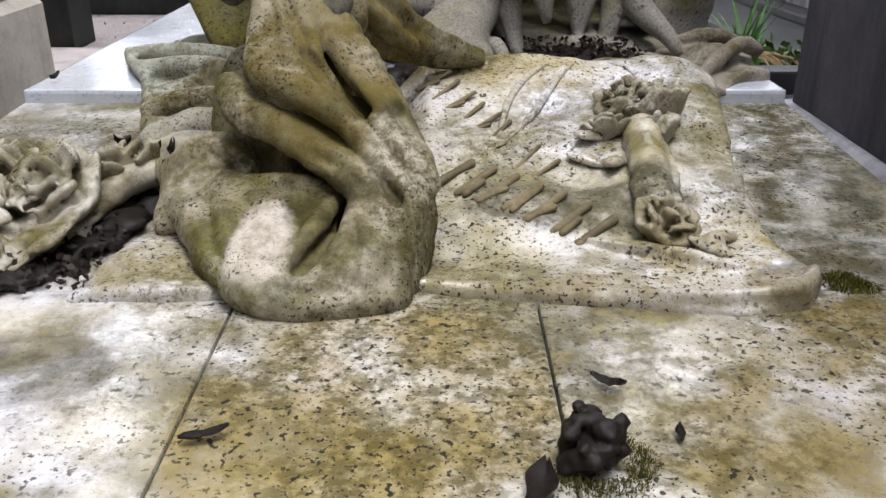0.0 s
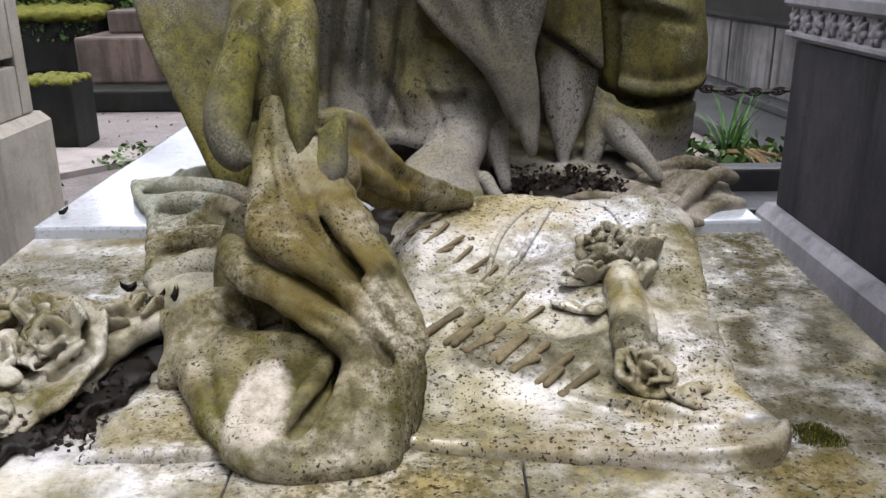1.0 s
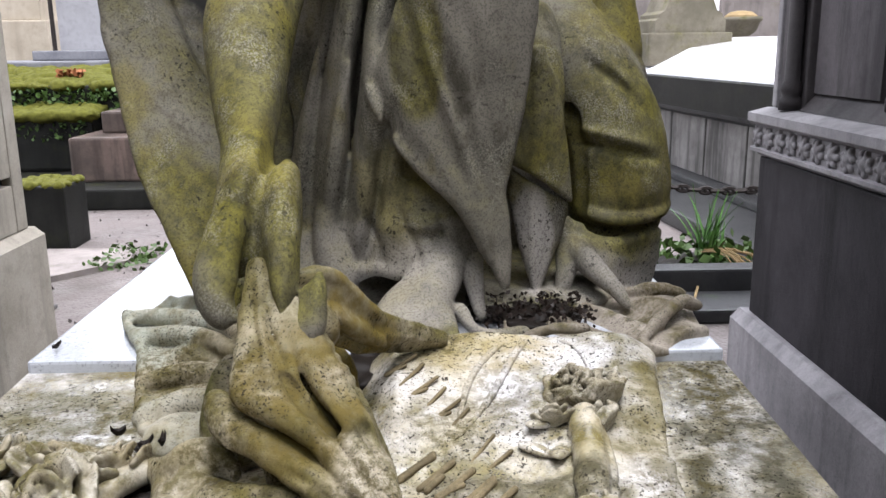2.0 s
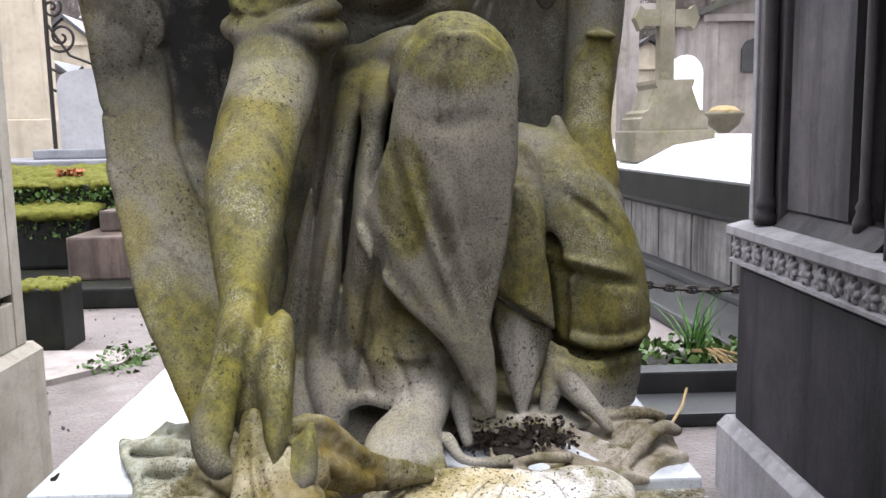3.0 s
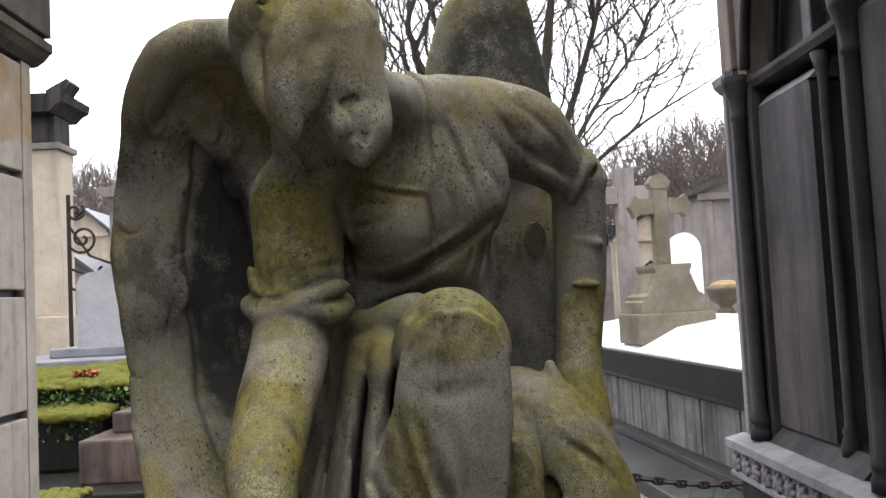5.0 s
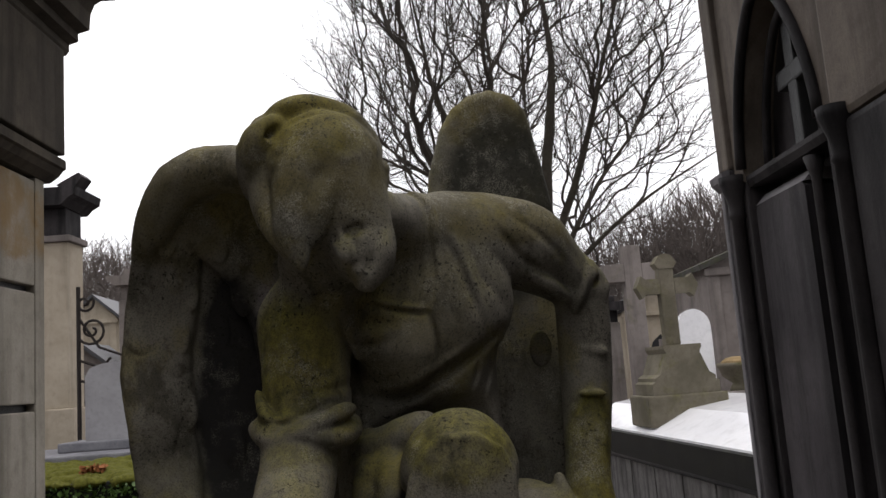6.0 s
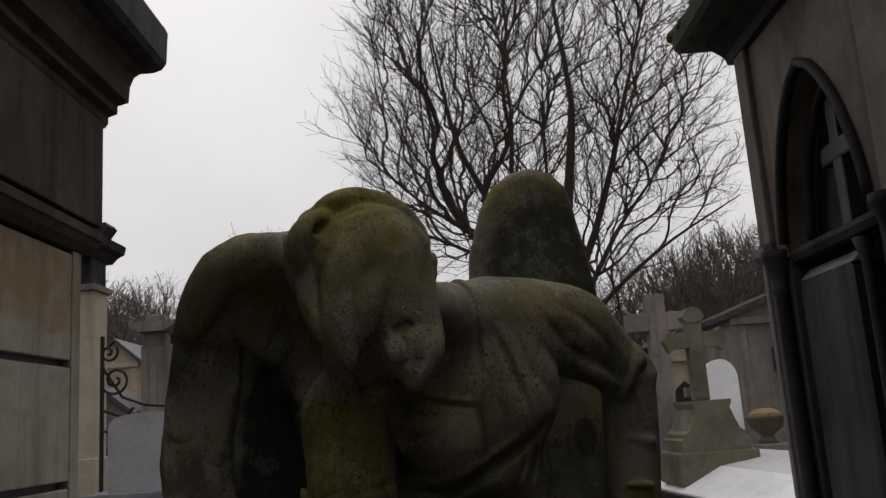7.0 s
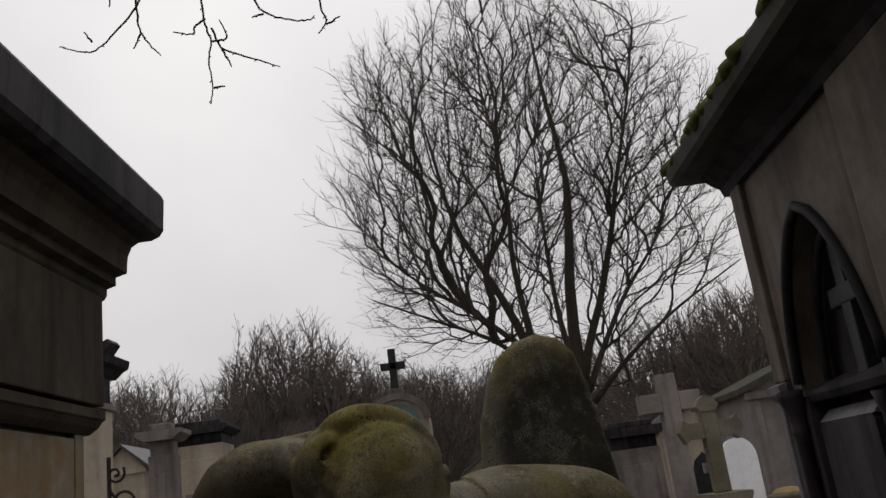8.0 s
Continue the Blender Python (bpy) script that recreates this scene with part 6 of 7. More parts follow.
soft_mound("soil_drift", "wet black humus lodged under the carved cloth", "soil", M_SOIL, [(-0.06, 1.16, 0.35), (-0.03, 1.2, 0.36), (-0.09, 1.2, 0.36), (-0.05, 1.27, 0.37)], 0.045, 0.4, 6, kind="stuff")
soft_mound("soil_drift", "wet black humus under the hem of the robe", "soil", M_SOIL, [(0.13, 1.52, 0.35), (0.18, 1.5, 0.35), (0.24, 1.5, 0.35), (0.3, 1.52, 0.35), (0.2, 1.44, 0.345)], 0.05, 0.35, 7, kind="stuff")
clod = thing("soil_clod", "dark clod of earth with green moss round its foot", "clod")
soft_mound("earth", "", "", M_SOIL, [(0.09 + 0.009 * (i % 3), 0.455 + 0.01 * (i // 3 % 3), 0.297 + 0.007 * (i % 4)) for i in range(12)], 0.014, 0.8, 9, clod)
for i in range(9):
    a = -2.6 + 0.5 * i
    moss_tuft((0.103 + 0.03 * math.cos(a), 0.462 + 0.028 * math.sin(a), 0.297), 0.013, 160, i, clod)
moss_tuft((0.383, 0.735, 0.296), 0.024, 500, 31)
moss_tuft((0.40, 0.725, 0.296), 0.016, 260, 32)
fallen_leaf((-0.165, 0.487, 0.297), 0.035, 0.012, 25, 0.010, 1)
fallen_leaf((0.125, 0.553, 0.297), 0.03, 0.012, -35, 0.012, 2)
fallen_leaf((0.06, 0.43, 0.297), 0.045, 0.02, 65, 0.016, 3)
fallen_leaf((0.165, 0.49, 0.297), 0.02, 0.006, 80, 0.006, 4)
fallen_leaf((-0.628, 1.375, 0.343), 0.02, 0.012, 60, 0.02, 5)
for i, (x, y) in enumerate(((-0.35, 0.99), (-0.33, 1.0), (-0.345, 0.96), (-0.40, 1.03), (-0.37, 0.97))):
    fallen_leaf((x, y, 0.335), 0.022, 0.011, 40 + 61 * i, 0.03, 12 + i)

# loose cloth ends carved on the step
def build_cloth_ends():
    s = Clay((0.10, 1.27, 0.33), (0.60, 1.70, 0.44), 0.0042)
    rim = outline_field([(0.14, 1.36), (0.22, 1.31), (0.31, 1.335), (0.36, 1.30), (0.44, 1.33), (0.53, 1.40), (0.545, 1.50), (0.52, 1.60), (0.42, 1.66), (0.3, 1.6), (0.2, 1.5)])

    def cloth(x, y, z):
        w = np.sin((x * 0.5 + y) * 46 + 3 * np.sin(x * 17))
        h = 0.350 + 0.009 * w + 0.018 * np.clip((x - 0.38) / 0.1, 0, 1) * np.clip((y - 1.38) / 0.08, 0, 1) + 0.006 * np.sin(x * 60 + y * 20)
        a, b = rim(x, y) + 0.007 + 0.008 * np.sin(x * 40 + y * 33), (z - h) * 0.75 + 0.007
        return np.minimum(np.maximum(a, b), 0) + np.sqrt(np.maximum(a, 0) ** 2 + np.maximum(b, 0) ** 2) - 0.007
    s.put((0.11, 1.28, 0.33), (0.58, 1.69, 0.43), cloth, 0.004)
    s.limb([(0.40, 1.345, 0.352), (0.45, 1.40, 0.375), (0.50, 1.45, 0.39), (0.54, 1.47, 0.375)], [0.006, 0.009, 0.010, 0.006], 0.012, n=16)
    s.limb([(0.42, 1.56, 0.378), (0.48, 1.55, 0.388), (0.54, 1.57, 0.372)], [0.006, 0.009, 0.006], 0.012)
    s.limb([(0.20, 1.36, 0.362), (0.25, 1.345, 0.378), (0.30, 1.36, 0.372), (0.31, 1.40, 0.36)], [0.005, 0.008, 0.008, 0.005], 0.008, n=16)
    s.ell((0.46, 1.48, 0.40), (0.05, 0.02, 0.025), (0, 0, 25), 0.01, True)
    s.ell((0.33, 1.42, 0.375), (0.04, 0.016, 0.018), (0, 0, -10), 0.01, True)
    s.roughen(0.001, 0.02, 2)
    o = new("carved_cloth_end", s.mesh("carved_cloth_end", M_CLOTHEND))
    return tagged(o, "grey carved stone cloth ends lying on the step", "carving")


build_cloth_ends()


# ---- neighbouring graves ----
def rect_tomb(name, label, category, x0, x1, y0, y1, steps, mat, group=""):
    """A stack of slabs: each row is inset, bottom, top."""
    t = thing(name, label, category, group)
    for i, (inset, z0, z1) in enumerate(steps):
        part("slab", quick_box(x0 + inset, x1 - inset, y0 + inset, y1 - inset, z0, z1, bevel=0.012), mat, t)
    return t


def build_right_grave():
    t = thing("family_tomb", "long grey tomb with dark mossy coping and white wet slab", "tomb")
    turn = pose(2.02, 5.2, 0, 0, 0, 5.2)
    part("base", quick_box(-0.5, 2.2, -1.15, 4.2, GROUND, -0.145, bevel=0.02), M_DARK, t, "wet blackened base ledge")
    part("upper_base", quick_box(-0.04, 2.18, -1.12, 4.15, -0.144, -0.09, bevel=0.012), M_DARK, t)
    for i in range(8):
        part("panel", quick_box(0.09, 0.2, -1.1 + 0.66 * i, -0.45 + 0.66 * i - 0.014, -0.089, 0.33, bevel=0.008), M_WALL, t)
    part("core", quick_box(0.13, 2.1, -1.1, 4.1, -0.088, 0.36, bevel=0), M_DARK, t)
    part("moulding", prism(bmesh.new(), [(0.09, 0.33), (0.03, 0.36), (0.02, 0.39), (2.15, 0.39), (2.1, 0.33)], "y", -1.18, 4.2), M_DARK, t)
    part("coping", prism(bmesh.new(), [(0.0, 0.392), (0.0, 0.60), (0.012, 0.612), (2.17, 0.612), (2.17, 0.392)], "y", -1.2, 4.22), M_COPING, t, "dark mossy coping")
    part("top_slab", prism(bmesh.new(), [(0.02, 0.613), (0.02, 0.63), (0.40, 0.815), (1.0, 0.90), (2.1, 0.72), (2.1, 0.613)], "y", -1.18, 4.2), M_WHITE, t, "white rain-wet top slab")
    t.matrix_basis = turn
    return t


def cross_monument(name, label, x, y, z, top, half, arm_z, width, mat, trefoil=True, group=""):
    t = thing(name, label, "cross", group)
    w, d = width, width * 0.8
    if trefoil:
        part("base", quick_box(-0.36, 0.36, -0.28, 0.28, -0.13, 0.14, bevel=0.015), mat, t)
        part("pedestal", prism(bmesh.new(), [(-0.30, 0.14), (-0.30, 0.24), (-0.27, 0.26), (-0.27, 0.29), (-0.22, 0.32), (-0.18, 0.42), (-0.15, 0.50), (-0.17, 0.54), (-0.17, 0.57), (0.17, 0.57), (0.17, 0.54), (0.15, 0.50), (0.18, 0.42), (0.22, 0.32), (0.27, 0.29), (0.27, 0.26), (0.30, 0.24), (0.30, 0.14)], "y", -0.26, 0.26), mat, t)
        part("shaft", quick_box(-w / 2, w / 2, -d / 2, d / 2, 0.57, top - 0.05, bevel=0.015), mat, t)
        part("head", prism(bmesh.new(), [(-w * 0.75, top - 0.09), (-w * 0.4, top - 0.02), (0, top), (w * 0.4, top - 0.02), (w * 0.75, top - 0.09), (w * 0.5, top - 0.14), (-w * 0.5, top - 0.14)], "y", -d / 2 - 0.01, d / 2 + 0.01), mat, t)
        for s in (-1, 1):
            part("arm", prism(bmesh.new(), [(s * w * 0.5, arm_z - w * 0.5), (s * (half - 0.09), arm_z - w * 0.5), (s * (half - 0.05), arm_z - w * 0.75), (s * half, arm_z), (s * (half - 0.05), arm_z + w * 0.75), (s * (half - 0.09), arm_z + w * 0.5), (s * w * 0.5, arm_z + w * 0.5)], "y", -d / 2, d / 2), mat, t)
    else:
        part("base", quick_box(-0.45, 0.45, -0.35, 0.35, 0.0, 0.5, bevel=0.02), mat, t)
        part("neck", prism(bmesh.new(), [(-0.3, 0.5), (-0.24, 0.6), (-0.22, 0.7), (0.22, 0.7), (0.24, 0.6), (0.3, 0.5)], "y", -0.2, 0.2), mat, t)
        part("shaft", quick_box(-w / 2, w / 2, -d / 2, d / 2, 0.7, top, bevel=0.012), mat, t)
        for s in (-1, 1):
            part("arm", quick_box(min(s * w * 0.5, s * half), max(s * w * 0.5, s * half), -d / 2, d / 2, arm_z - w / 2, arm_z + w / 2, bevel=0.012), mat, t)
    t.matrix_basis = pose(x, y, z, 0, 0, 4)
    return t


def small_chapel(name, label, w, d, eave, ridge, mat, roof_mat, door=True, group="", cross=0.0):
    """A gabled grave chapel with plinth, pilasters, door and roof; its front looks to -y."""
    t = thing(name, label, "chapel", group)
    h = w / 2
    part("plinth", quick_box(-h - 0.06, h + 0.06, -0.06, d + 0.06, 0, 0.35, bevel=0.02), mat, t)
    part("wall", prism(bmesh.new(), [(-h, 0.35), (-h, eave), (0, ridge), (h, eave), (h, 0.35)], "y", 0, d), mat, t)
    for s in (-1, 1):
        part("pilaster", quick_box(min(s * h, s * (h - 0.16)), max(s * h, s * (h - 0.16)), -0.035, -0.001, 0.35, eave - 0.02, bevel=0.008), mat, t)
        part("roof", prism(bmesh.new(), [(s * (h + 0.12), eave - 0.06), (s * (h + 0.12), eave + 0.02), (0, ridge + 0.10), (0, ridge + 0.02)], "y", -0.12, d + 0.12), roof_mat, t)
    part("string_course", quick_box(-h - 0.05, h + 0.05, -0.07, -0.036, eave - 0.14, eave - 0.04, bevel=0.01), mat, t)
    if door:
        part("door", prism(bmesh.new(), [(-0.3, 0.36), (-0.3, eave * 0.62), (-0.2, eave * 0.72), (0, eave * 0.78), (0.2, eave * 0.72), (0.3, eave * 0.62), (0.3, 0.36)], "y", -0.02, -0.001), M_DARK, t)
    if cross:
        part("gable_cross", box(box(bmesh.new(), -0.05, 0.05, 0.05, 0.15, ridge + 0.06, ridge + cross, bevel=0.008), -cross * 0.28, cross * 0.28, 0.06, 0.14, ridge + cross * 0.58, ridge + cross * 0.58 + 0.1, bevel=0.008), mat, t)
    return t


build_right_grave()
cross_monument("stone_cross", "mossy ochre-grey stone cross with stepped bell pedestal", 2.22, 7.5, 0.80, 1.41, 0.29, 1.11, 0.14, M_CROSS)
cross_monument("tall_cross", "tall plain grey stone cross on a block", 2.86, 11.5, GROUND, 3.1, 0.42, 2.72, 0.25, M_FAR, False)
ch = small_chapel("grave_chapel", "grey stone grave chapel with pediment and arched niche", 2.4, 2.4, 2.75, 3.15, M_FAR, M_ROOFSTONE)
ch.matrix_basis = pose(5.14, 11.6, GROUND)
# no recess is cut: a flat black plate stands for the niche's shade
niche = prism(bmesh.new(), [(-0.16, 1.9), (-0.16, 2.2), (-0.1, 2.3), (0, 2.34), (0.1, 2.3), (0.16, 2.2), (0.16, 1.9)], "y", -0.03, -0.001)
nob = part("niche", niche, M_DARK, ch)
nob.matrix_basis = pose(-0.55, 0, 0.05)

stele = thing("white_stele", "white round-shouldered marble headstone", "headstone")
arc = [(-0.26, 0)] + [(-0.26 + 0.26 * (1 - math.cos(a)), 1.95 + 0.26 * math.sin(a)) for a in np.linspace(0, math.pi / 2, 6)] + [(0.26 * math.sin(a), 1.95 + 0.26 * math.cos(a)) for a in np.linspace(0.2, math.pi / 2, 6)] + [(0.26, 0)]
part("stone", prism(bmesh.new(), arc, "y", 0, 0.14), M_WHITE, stele)
part("foot", quick_box(-0.36, 0.36, -0.1, 0.26, 0, 0.3), M_STELE, stele)
stele.matrix_basis = pose(3.5, 11.0, GROUND)
stele.scale = (0.85, 0.9, 0.967)

urn = thing("stone_urn", "mossy stone urn on a square block", "urn")
part("block", quick_box(-0.22, 0.22, -0.22, 0.22, 0, 1.05, bevel=0.02), M_FAR, urn)
part("bowl", lathe(bmesh.new(), [(0.12, 1.05), (0.1, 1.1), (0.07, 1.14), (0.19, 1.24), (0.22, 1.33), (0.25, 1.36), (0.25, 1.40), (0.2, 1.4)], (0, 0, 0), 18), M_CROSS, urn, smooth=True)
part("dry_moss", lathe(bmesh.new(), [(0.2, 1.38), (0.19, 1.42), (0.13, 1.46), (0.05, 1.475)], (0, 0, 0), 12), M_STRAW, urn)
urn.matrix_basis = pose(3.86, 10.6, GROUND)

# chain between the graves
chain = thing("iron_chain", "rusty black spiked iron chain hung between graves", "chain")
for i in range(22):
    t = i / 21
    x, y = 0.95 + 1.25 * t, 4.36 - 0.06 * t
    z = 0.20 - 0.09 * math.sin(math.pi * min(1, t * 1.0)) - 0.02 * t
    bm = bmesh.new()
    ring = [Vector((0.034 * math.cos(a), 0.014 * math.sin(a), 0)) for a in np.linspace(0, 2 * math.pi, 11)]
    tube(bm, ring, 0.011, 5)
    if i % 2:
        tube(bm, [Vector((0, 0, -0.028)), Vector((0, 0, 0)), Vector((0, 0, 0.028))], [0.001, 0.011, 0.001], 5)
    o = part("link", bm, M_IRON, chain)
    o.matrix_basis = pose(x, y, z, 90 * (i % 2), 4 * math.cos(math.pi * t) * 3, 0)

edge_stone = tagged(link_mesh("edge_stone", box(box(bmesh.new(), 0.75, 1.9, 3.5, 3.62, GROUND, -0.10, bevel=0.012), 0.75, 1.9, 3.2, 3.48, GROUND, -0.19, bevel=0.012), M_DARK), "wet black stone grave edging", "edging")
soft_mound("planter_soil", "dark planting soil behind the black edging", "soil", M_SOIL, [(0.9 + 0.15 * i, 3.85 + 0.1 * (i % 2), -0.24) for i in range(8)], 0.16, 0.35, 17, kind="stuff")


def blades(name, label, c, n, height, spread, seed, mat, width=0.012):
    """A clump of long bent leaves, one mesh a leaf."""
    t = thing(name, label, "plant")
    rng = random.Random(seed)
    for i in range(n):
        a = rng.uniform(0, 2 * math.pi)
        lean = spread * rng.uniform(0.15, 1.0)
        h = height * rng.uniform(0.55, 1.0)
        d = Vector((math.cos(a), math.sin(a), 0))
        s = d.cross(Vector((0, 0, 1))) * width * rng.uniform(0.7, 1.2)
        b = Vector((rng.gauss(0, 0.03), rng.gauss(0, 0.03), 0))
        bm = bmesh.new()
        rows = []
        for k in range(7):
            f = k / 6
            p = b + d * lean * f ** 1.6 + Vector((0, 0, h * (f - 0.35 * lean / height * f ** 3)))
            w = s * (1 - f ** 2.2) * 0.9 + s * 0.06
            rows.append([bm.verts.new(p - w), bm.verts.new(p + d * 0.003), bm.verts.new(p + w)])
        for u, v in zip(rows, rows[1:]):
            bm.faces.new((u[0], u[1], v[1], v[0]))
            bm.faces.new((u[1], u[2], v[2], v[1]))
        part("leaf", bm, mat, t, smooth=True)
    t.matrix_basis = pose(*c)
    return t


blades("iris_clump", "clump of long green iris blades among straw", (1.36, 3.92, -0.22), 26, 0.46, 0.22, 4, M_LEAF)
straw = thing("dry_straw", "dry bent brown straw stalks over the edging", "straw")
rng = random.Random(14)
for i in range(16):
    a = rng.uniform(-0.6, 0.5)
    p0 = Vector((1.34 + rng.uniform(-0.05, 0.12), 3.85, -0.10))
    ln = rng.uniform(0.12, 0.3)
    pts = [p0 + Vector((ln * f * math.cos(a), -0.18 * f, 0.09 * f - 0.16 * f * f + rng.uniform(-0.01, 0.01))) for f in (0, 0.3, 0.6, 1.0)]
    part("stalk", tube(bmesh.new(), pts, 0.004, 4), M_STRAW, straw)
long_stalk = tagged(link_mesh("long_stalk", tube(bmesh.new(), [(1.32, 3.8, -0.16), (1.12, 3.3, -0.19), (0.86, 2.75, -0.16)], 0.006, 5), M_STRAW), "long dry stalk leaning across the gap", "stalk")


def leaf_cover(name, label, x0, x1, y0, y1, z0, z1, n, size, seed, mat):
    """Ivy or low leaves: many small single leaves over a box-shaped bed."""
    rng = np.random.default_rng(seed)
    c = np.stack([rng.uniform(x0, x1, n), rng.uniform(y0, y1, n), rng.uniform(z0, z1, n)], 1)
    u = rng.normal(size=(n, 3))
    u /= np.linalg.norm(u, axis=1)[:, None]
    v = np.cross(u, rng.normal(size=(n, 3)))
    v /= np.linalg.norm(v, axis=1)[:, None]
    s = size * rng.uniform(0.6, 1.3, n)[:, None]
    verts = np.stack([c - u * s, c + v * s * 0.7, c + u * s, c - v * s * 0.7], 1).reshape(-1, 3)
    me = bpy.data.meshes.new(name)
    me.from_pydata(verts.tolist(), [], np.arange(4 * n).reshape(-1, 4).tolist())
    me.materials.append(mat)
    return tagged(new(name, me), label, "ivy", kind="stuff")


leaf_cover("leaf_litter", "scraps of wet dead leaf on the soil", -0.47, -0.33, 0.70, 0.93, 0.302, 0.322, 700, 0.0045, 23, M_DEADLEAF)
leaf_cover("leaf_litter", "scraps of wet dead leaf under the robe", 0.10, 0.34, 1.42, 1.56, 0.35, 0.385, 700, 0.006, 24, M_DEADLEAF)
leaf_cover("leaf_litter", "scraps of wet dead leaf on the gravel", -2.6, -1.0, 3.0, 6.0, GROUND + 0.003, GROUND + 0.008, 120, 0.012, 25, M_DEADLEAF)
leaf_cover("ivy_bed", "low dark green ivy leaves behind the edging", 0.8, 1.8, 3.72, 4.1, -0.2, -0.06, 420, 0.028, 3, M_IVYG)

# left side: path edge, block, steps, hedge
moss_block = thing("mossy_block", "dark square stone block topped with bright moss", "block")
part("stone", quick_box(-2.32, -2.0, 4.68, 5.0, GROUND, 0.125, bevel=0.015), M_COPING, moss_block)
mc = Clay((-2.36, 4.64, 0.09), (-1.96, 5.04, 0.19), 0.008)
rng = random.Random(2)
for i in range(70):
    mc.ell((rng.uniform(-2.30, -2.02), rng.uniform(4.70, 4.98), 0.125), (0.035, 0.035, rng.uniform(0.012, 0.03)), k=0.01)
mc.roughen(0.004, 0.02, 4)
o = new("moss_cap", mc.mesh("moss_cap", M_MOSS))
o.parent = moss_block
kerb = tagged(link_mesh("kerb_slab", prism(bmesh.new(), [(-2.5, 4.1), (-1.9, 3.95), (-1.55, 4.35), (-1.62, 4.62), (-2.5, 4.66)], "z", GROUND, GROUND + 0.03), M_FAR), "pale flat kerb slab in the gravel", "kerb")
kerb2 = tagged(link_mesh("kerb_slab", quick_box(-2.6, -1.62, 3.0, 3.6, GROUND, GROUND + 0.02), M_WALL), "worn grey slab set in the gravel", "kerb")
leaf_cover("ground_weeds", "thin weeds along the kerb slab", -1.75, -1.45, 4.2, 4.7, GROUND, GROUND + 0.05, 160, 0.02, 6, M_IVYG)
steps_tomb = thing("stepped_tomb", "dark wet stepped stone tomb on a flat base", "tomb")
part("base", quick_box(-3.6, -0.9, 5.95, 8.6, GROUND, -0.10, bevel=0.015), M_COPING, steps_tomb)
part("step", quick_box(-2.62, -0.9, 6.3, 8.3, -0.099, 0.232, bevel=0.02), M_BROWN, steps_tomb)
part("step", quick_box(-2.48, -0.95, 6.62, 8.2, 0.233, 0.40, bevel=0.02), M_BROWN, steps_tomb)
hedge = thing("mossy_grave", "overgrown grave block under moss and ivy", "grave")
part("stone", quick_box(-4.2, -2.66, 6.9, 7.6, -0.099, 0.36, bevel=0.03), M_COPING, hedge)
part("upper_stone", quick_box(-4.15, -2.2, 7.12, 7.85, 0.361, 0.58, bevel=0.03), M_COPING, hedge)
for x0, x1, y0, y1, z, sd in ((-4.2, -2.66, 6.88, 7.15, 0.36, 3), (-4.15, -2.2, 7.1, 7.85, 0.58, 4)):
    mc = Clay((x0 - 0.06, y0 - 0.06, z - 0.08), (x1 + 0.06, y1 + 0.06, z + 0.22), 0.014)
    rng = random.Random(sd)
    for i in range(420):
        q = rng.uniform(0.04, 0.09)
        x, y = rng.uniform(x0, x1), rng.uniform(y0, y1)
        mc.ell((x, y, z + 0.16 * (y - y0) - 0.01), (q, q, q * rng.uniform(0.3, 0.8)), k=0.02)
    mc.roughen(0.008, 0.04, 4)
    o = new("moss_cap", mc.mesh("moss_cap", M_MOSS))
    o.parent = hedge
leaf_cover("ivy_cover", "small dark ivy leaves over the mossy grave", -4.1, -2.3, 7.02, 7.13, 0.37, 0.56, 620, 0.024, 9, M_IVYG)
leaf_cover("ivy_cover", "small dark ivy leaves hanging on the lower block", -4.1, -2.68, 6.86, 6.9, 0.15, 0.36, 260, 0.022, 10, M_IVYG)
leaf_cover("dead_leaf_heap", "rusty brown heap of dead leaves on the moss", -3.06, -2.86, 7.28, 7.42, 0.62, 0.70, 90, 0.03, 52, M_RUST)
grey_slab = thing("grey_tomb", "pale grey granite tomb with rounded headstone", "tomb")
part("slab", quick_box(-5.2, -1.9, 7.87, 9.4, GROUND, 0.765, bevel=0.015), M_GRANITE, grey_slab)
part("headstone_base", quick_box(-3.75, -2.4, 8.42, 9.0, 0.766, 0.86, bevel=0.015), M_GRANITE, grey_slab)
hw = [(-3.50, 0.861), (-3.50, 1.50), (-3.47, 1.56)] + [(-3.09 + 0.38 * math.cos(a), 1.56 + 0.085 * math.sin(a)) for a in np.linspace(math.pi, 0, 11)][1:-1] + [(-2.71, 1.56), (-2.68, 1.50), (-2.68, 0.861)]
part("headstone", prism(bmesh.new(), hw, "y", 8.5, 8.66), M_STELE, grey_slab, "pale headstone with rounded top")
lch = thing("cream_chapel", "cream limestone chapel with dark projecting cornice", "chapel")
part("plinth", quick_box(-7.5, -4.22, 9.95, 10.5, GROUND, 1.2, bevel=0.02), M_FARPALE, lch)
part("wall", quick_box(-7.4, -4.30, 10.0, 10.45, 1.2, 3.2, bevel=0.012), M_FARPALE, lch)
part("moulding", quick_box(-7.4, -4.25, 9.95, 10.5, 3.2, 3.28, bevel=0.015), M_FAR, lch)
part("frieze", quick_box(-7.4, -4.32, 10.0, 10.45, 3.28, 3.62, bevel=0.012), M_TOMB, lch)
part("cornice", prism(bmesh.new(), [(-7.4, 3.62), (-4.30, 3.62), (-4.22, 3.70), (-4.14, 3.74), (-4.12, 3.84), (-7.4, 3.84)], "y", 9.8, 10.6), M_TOMB, lch)
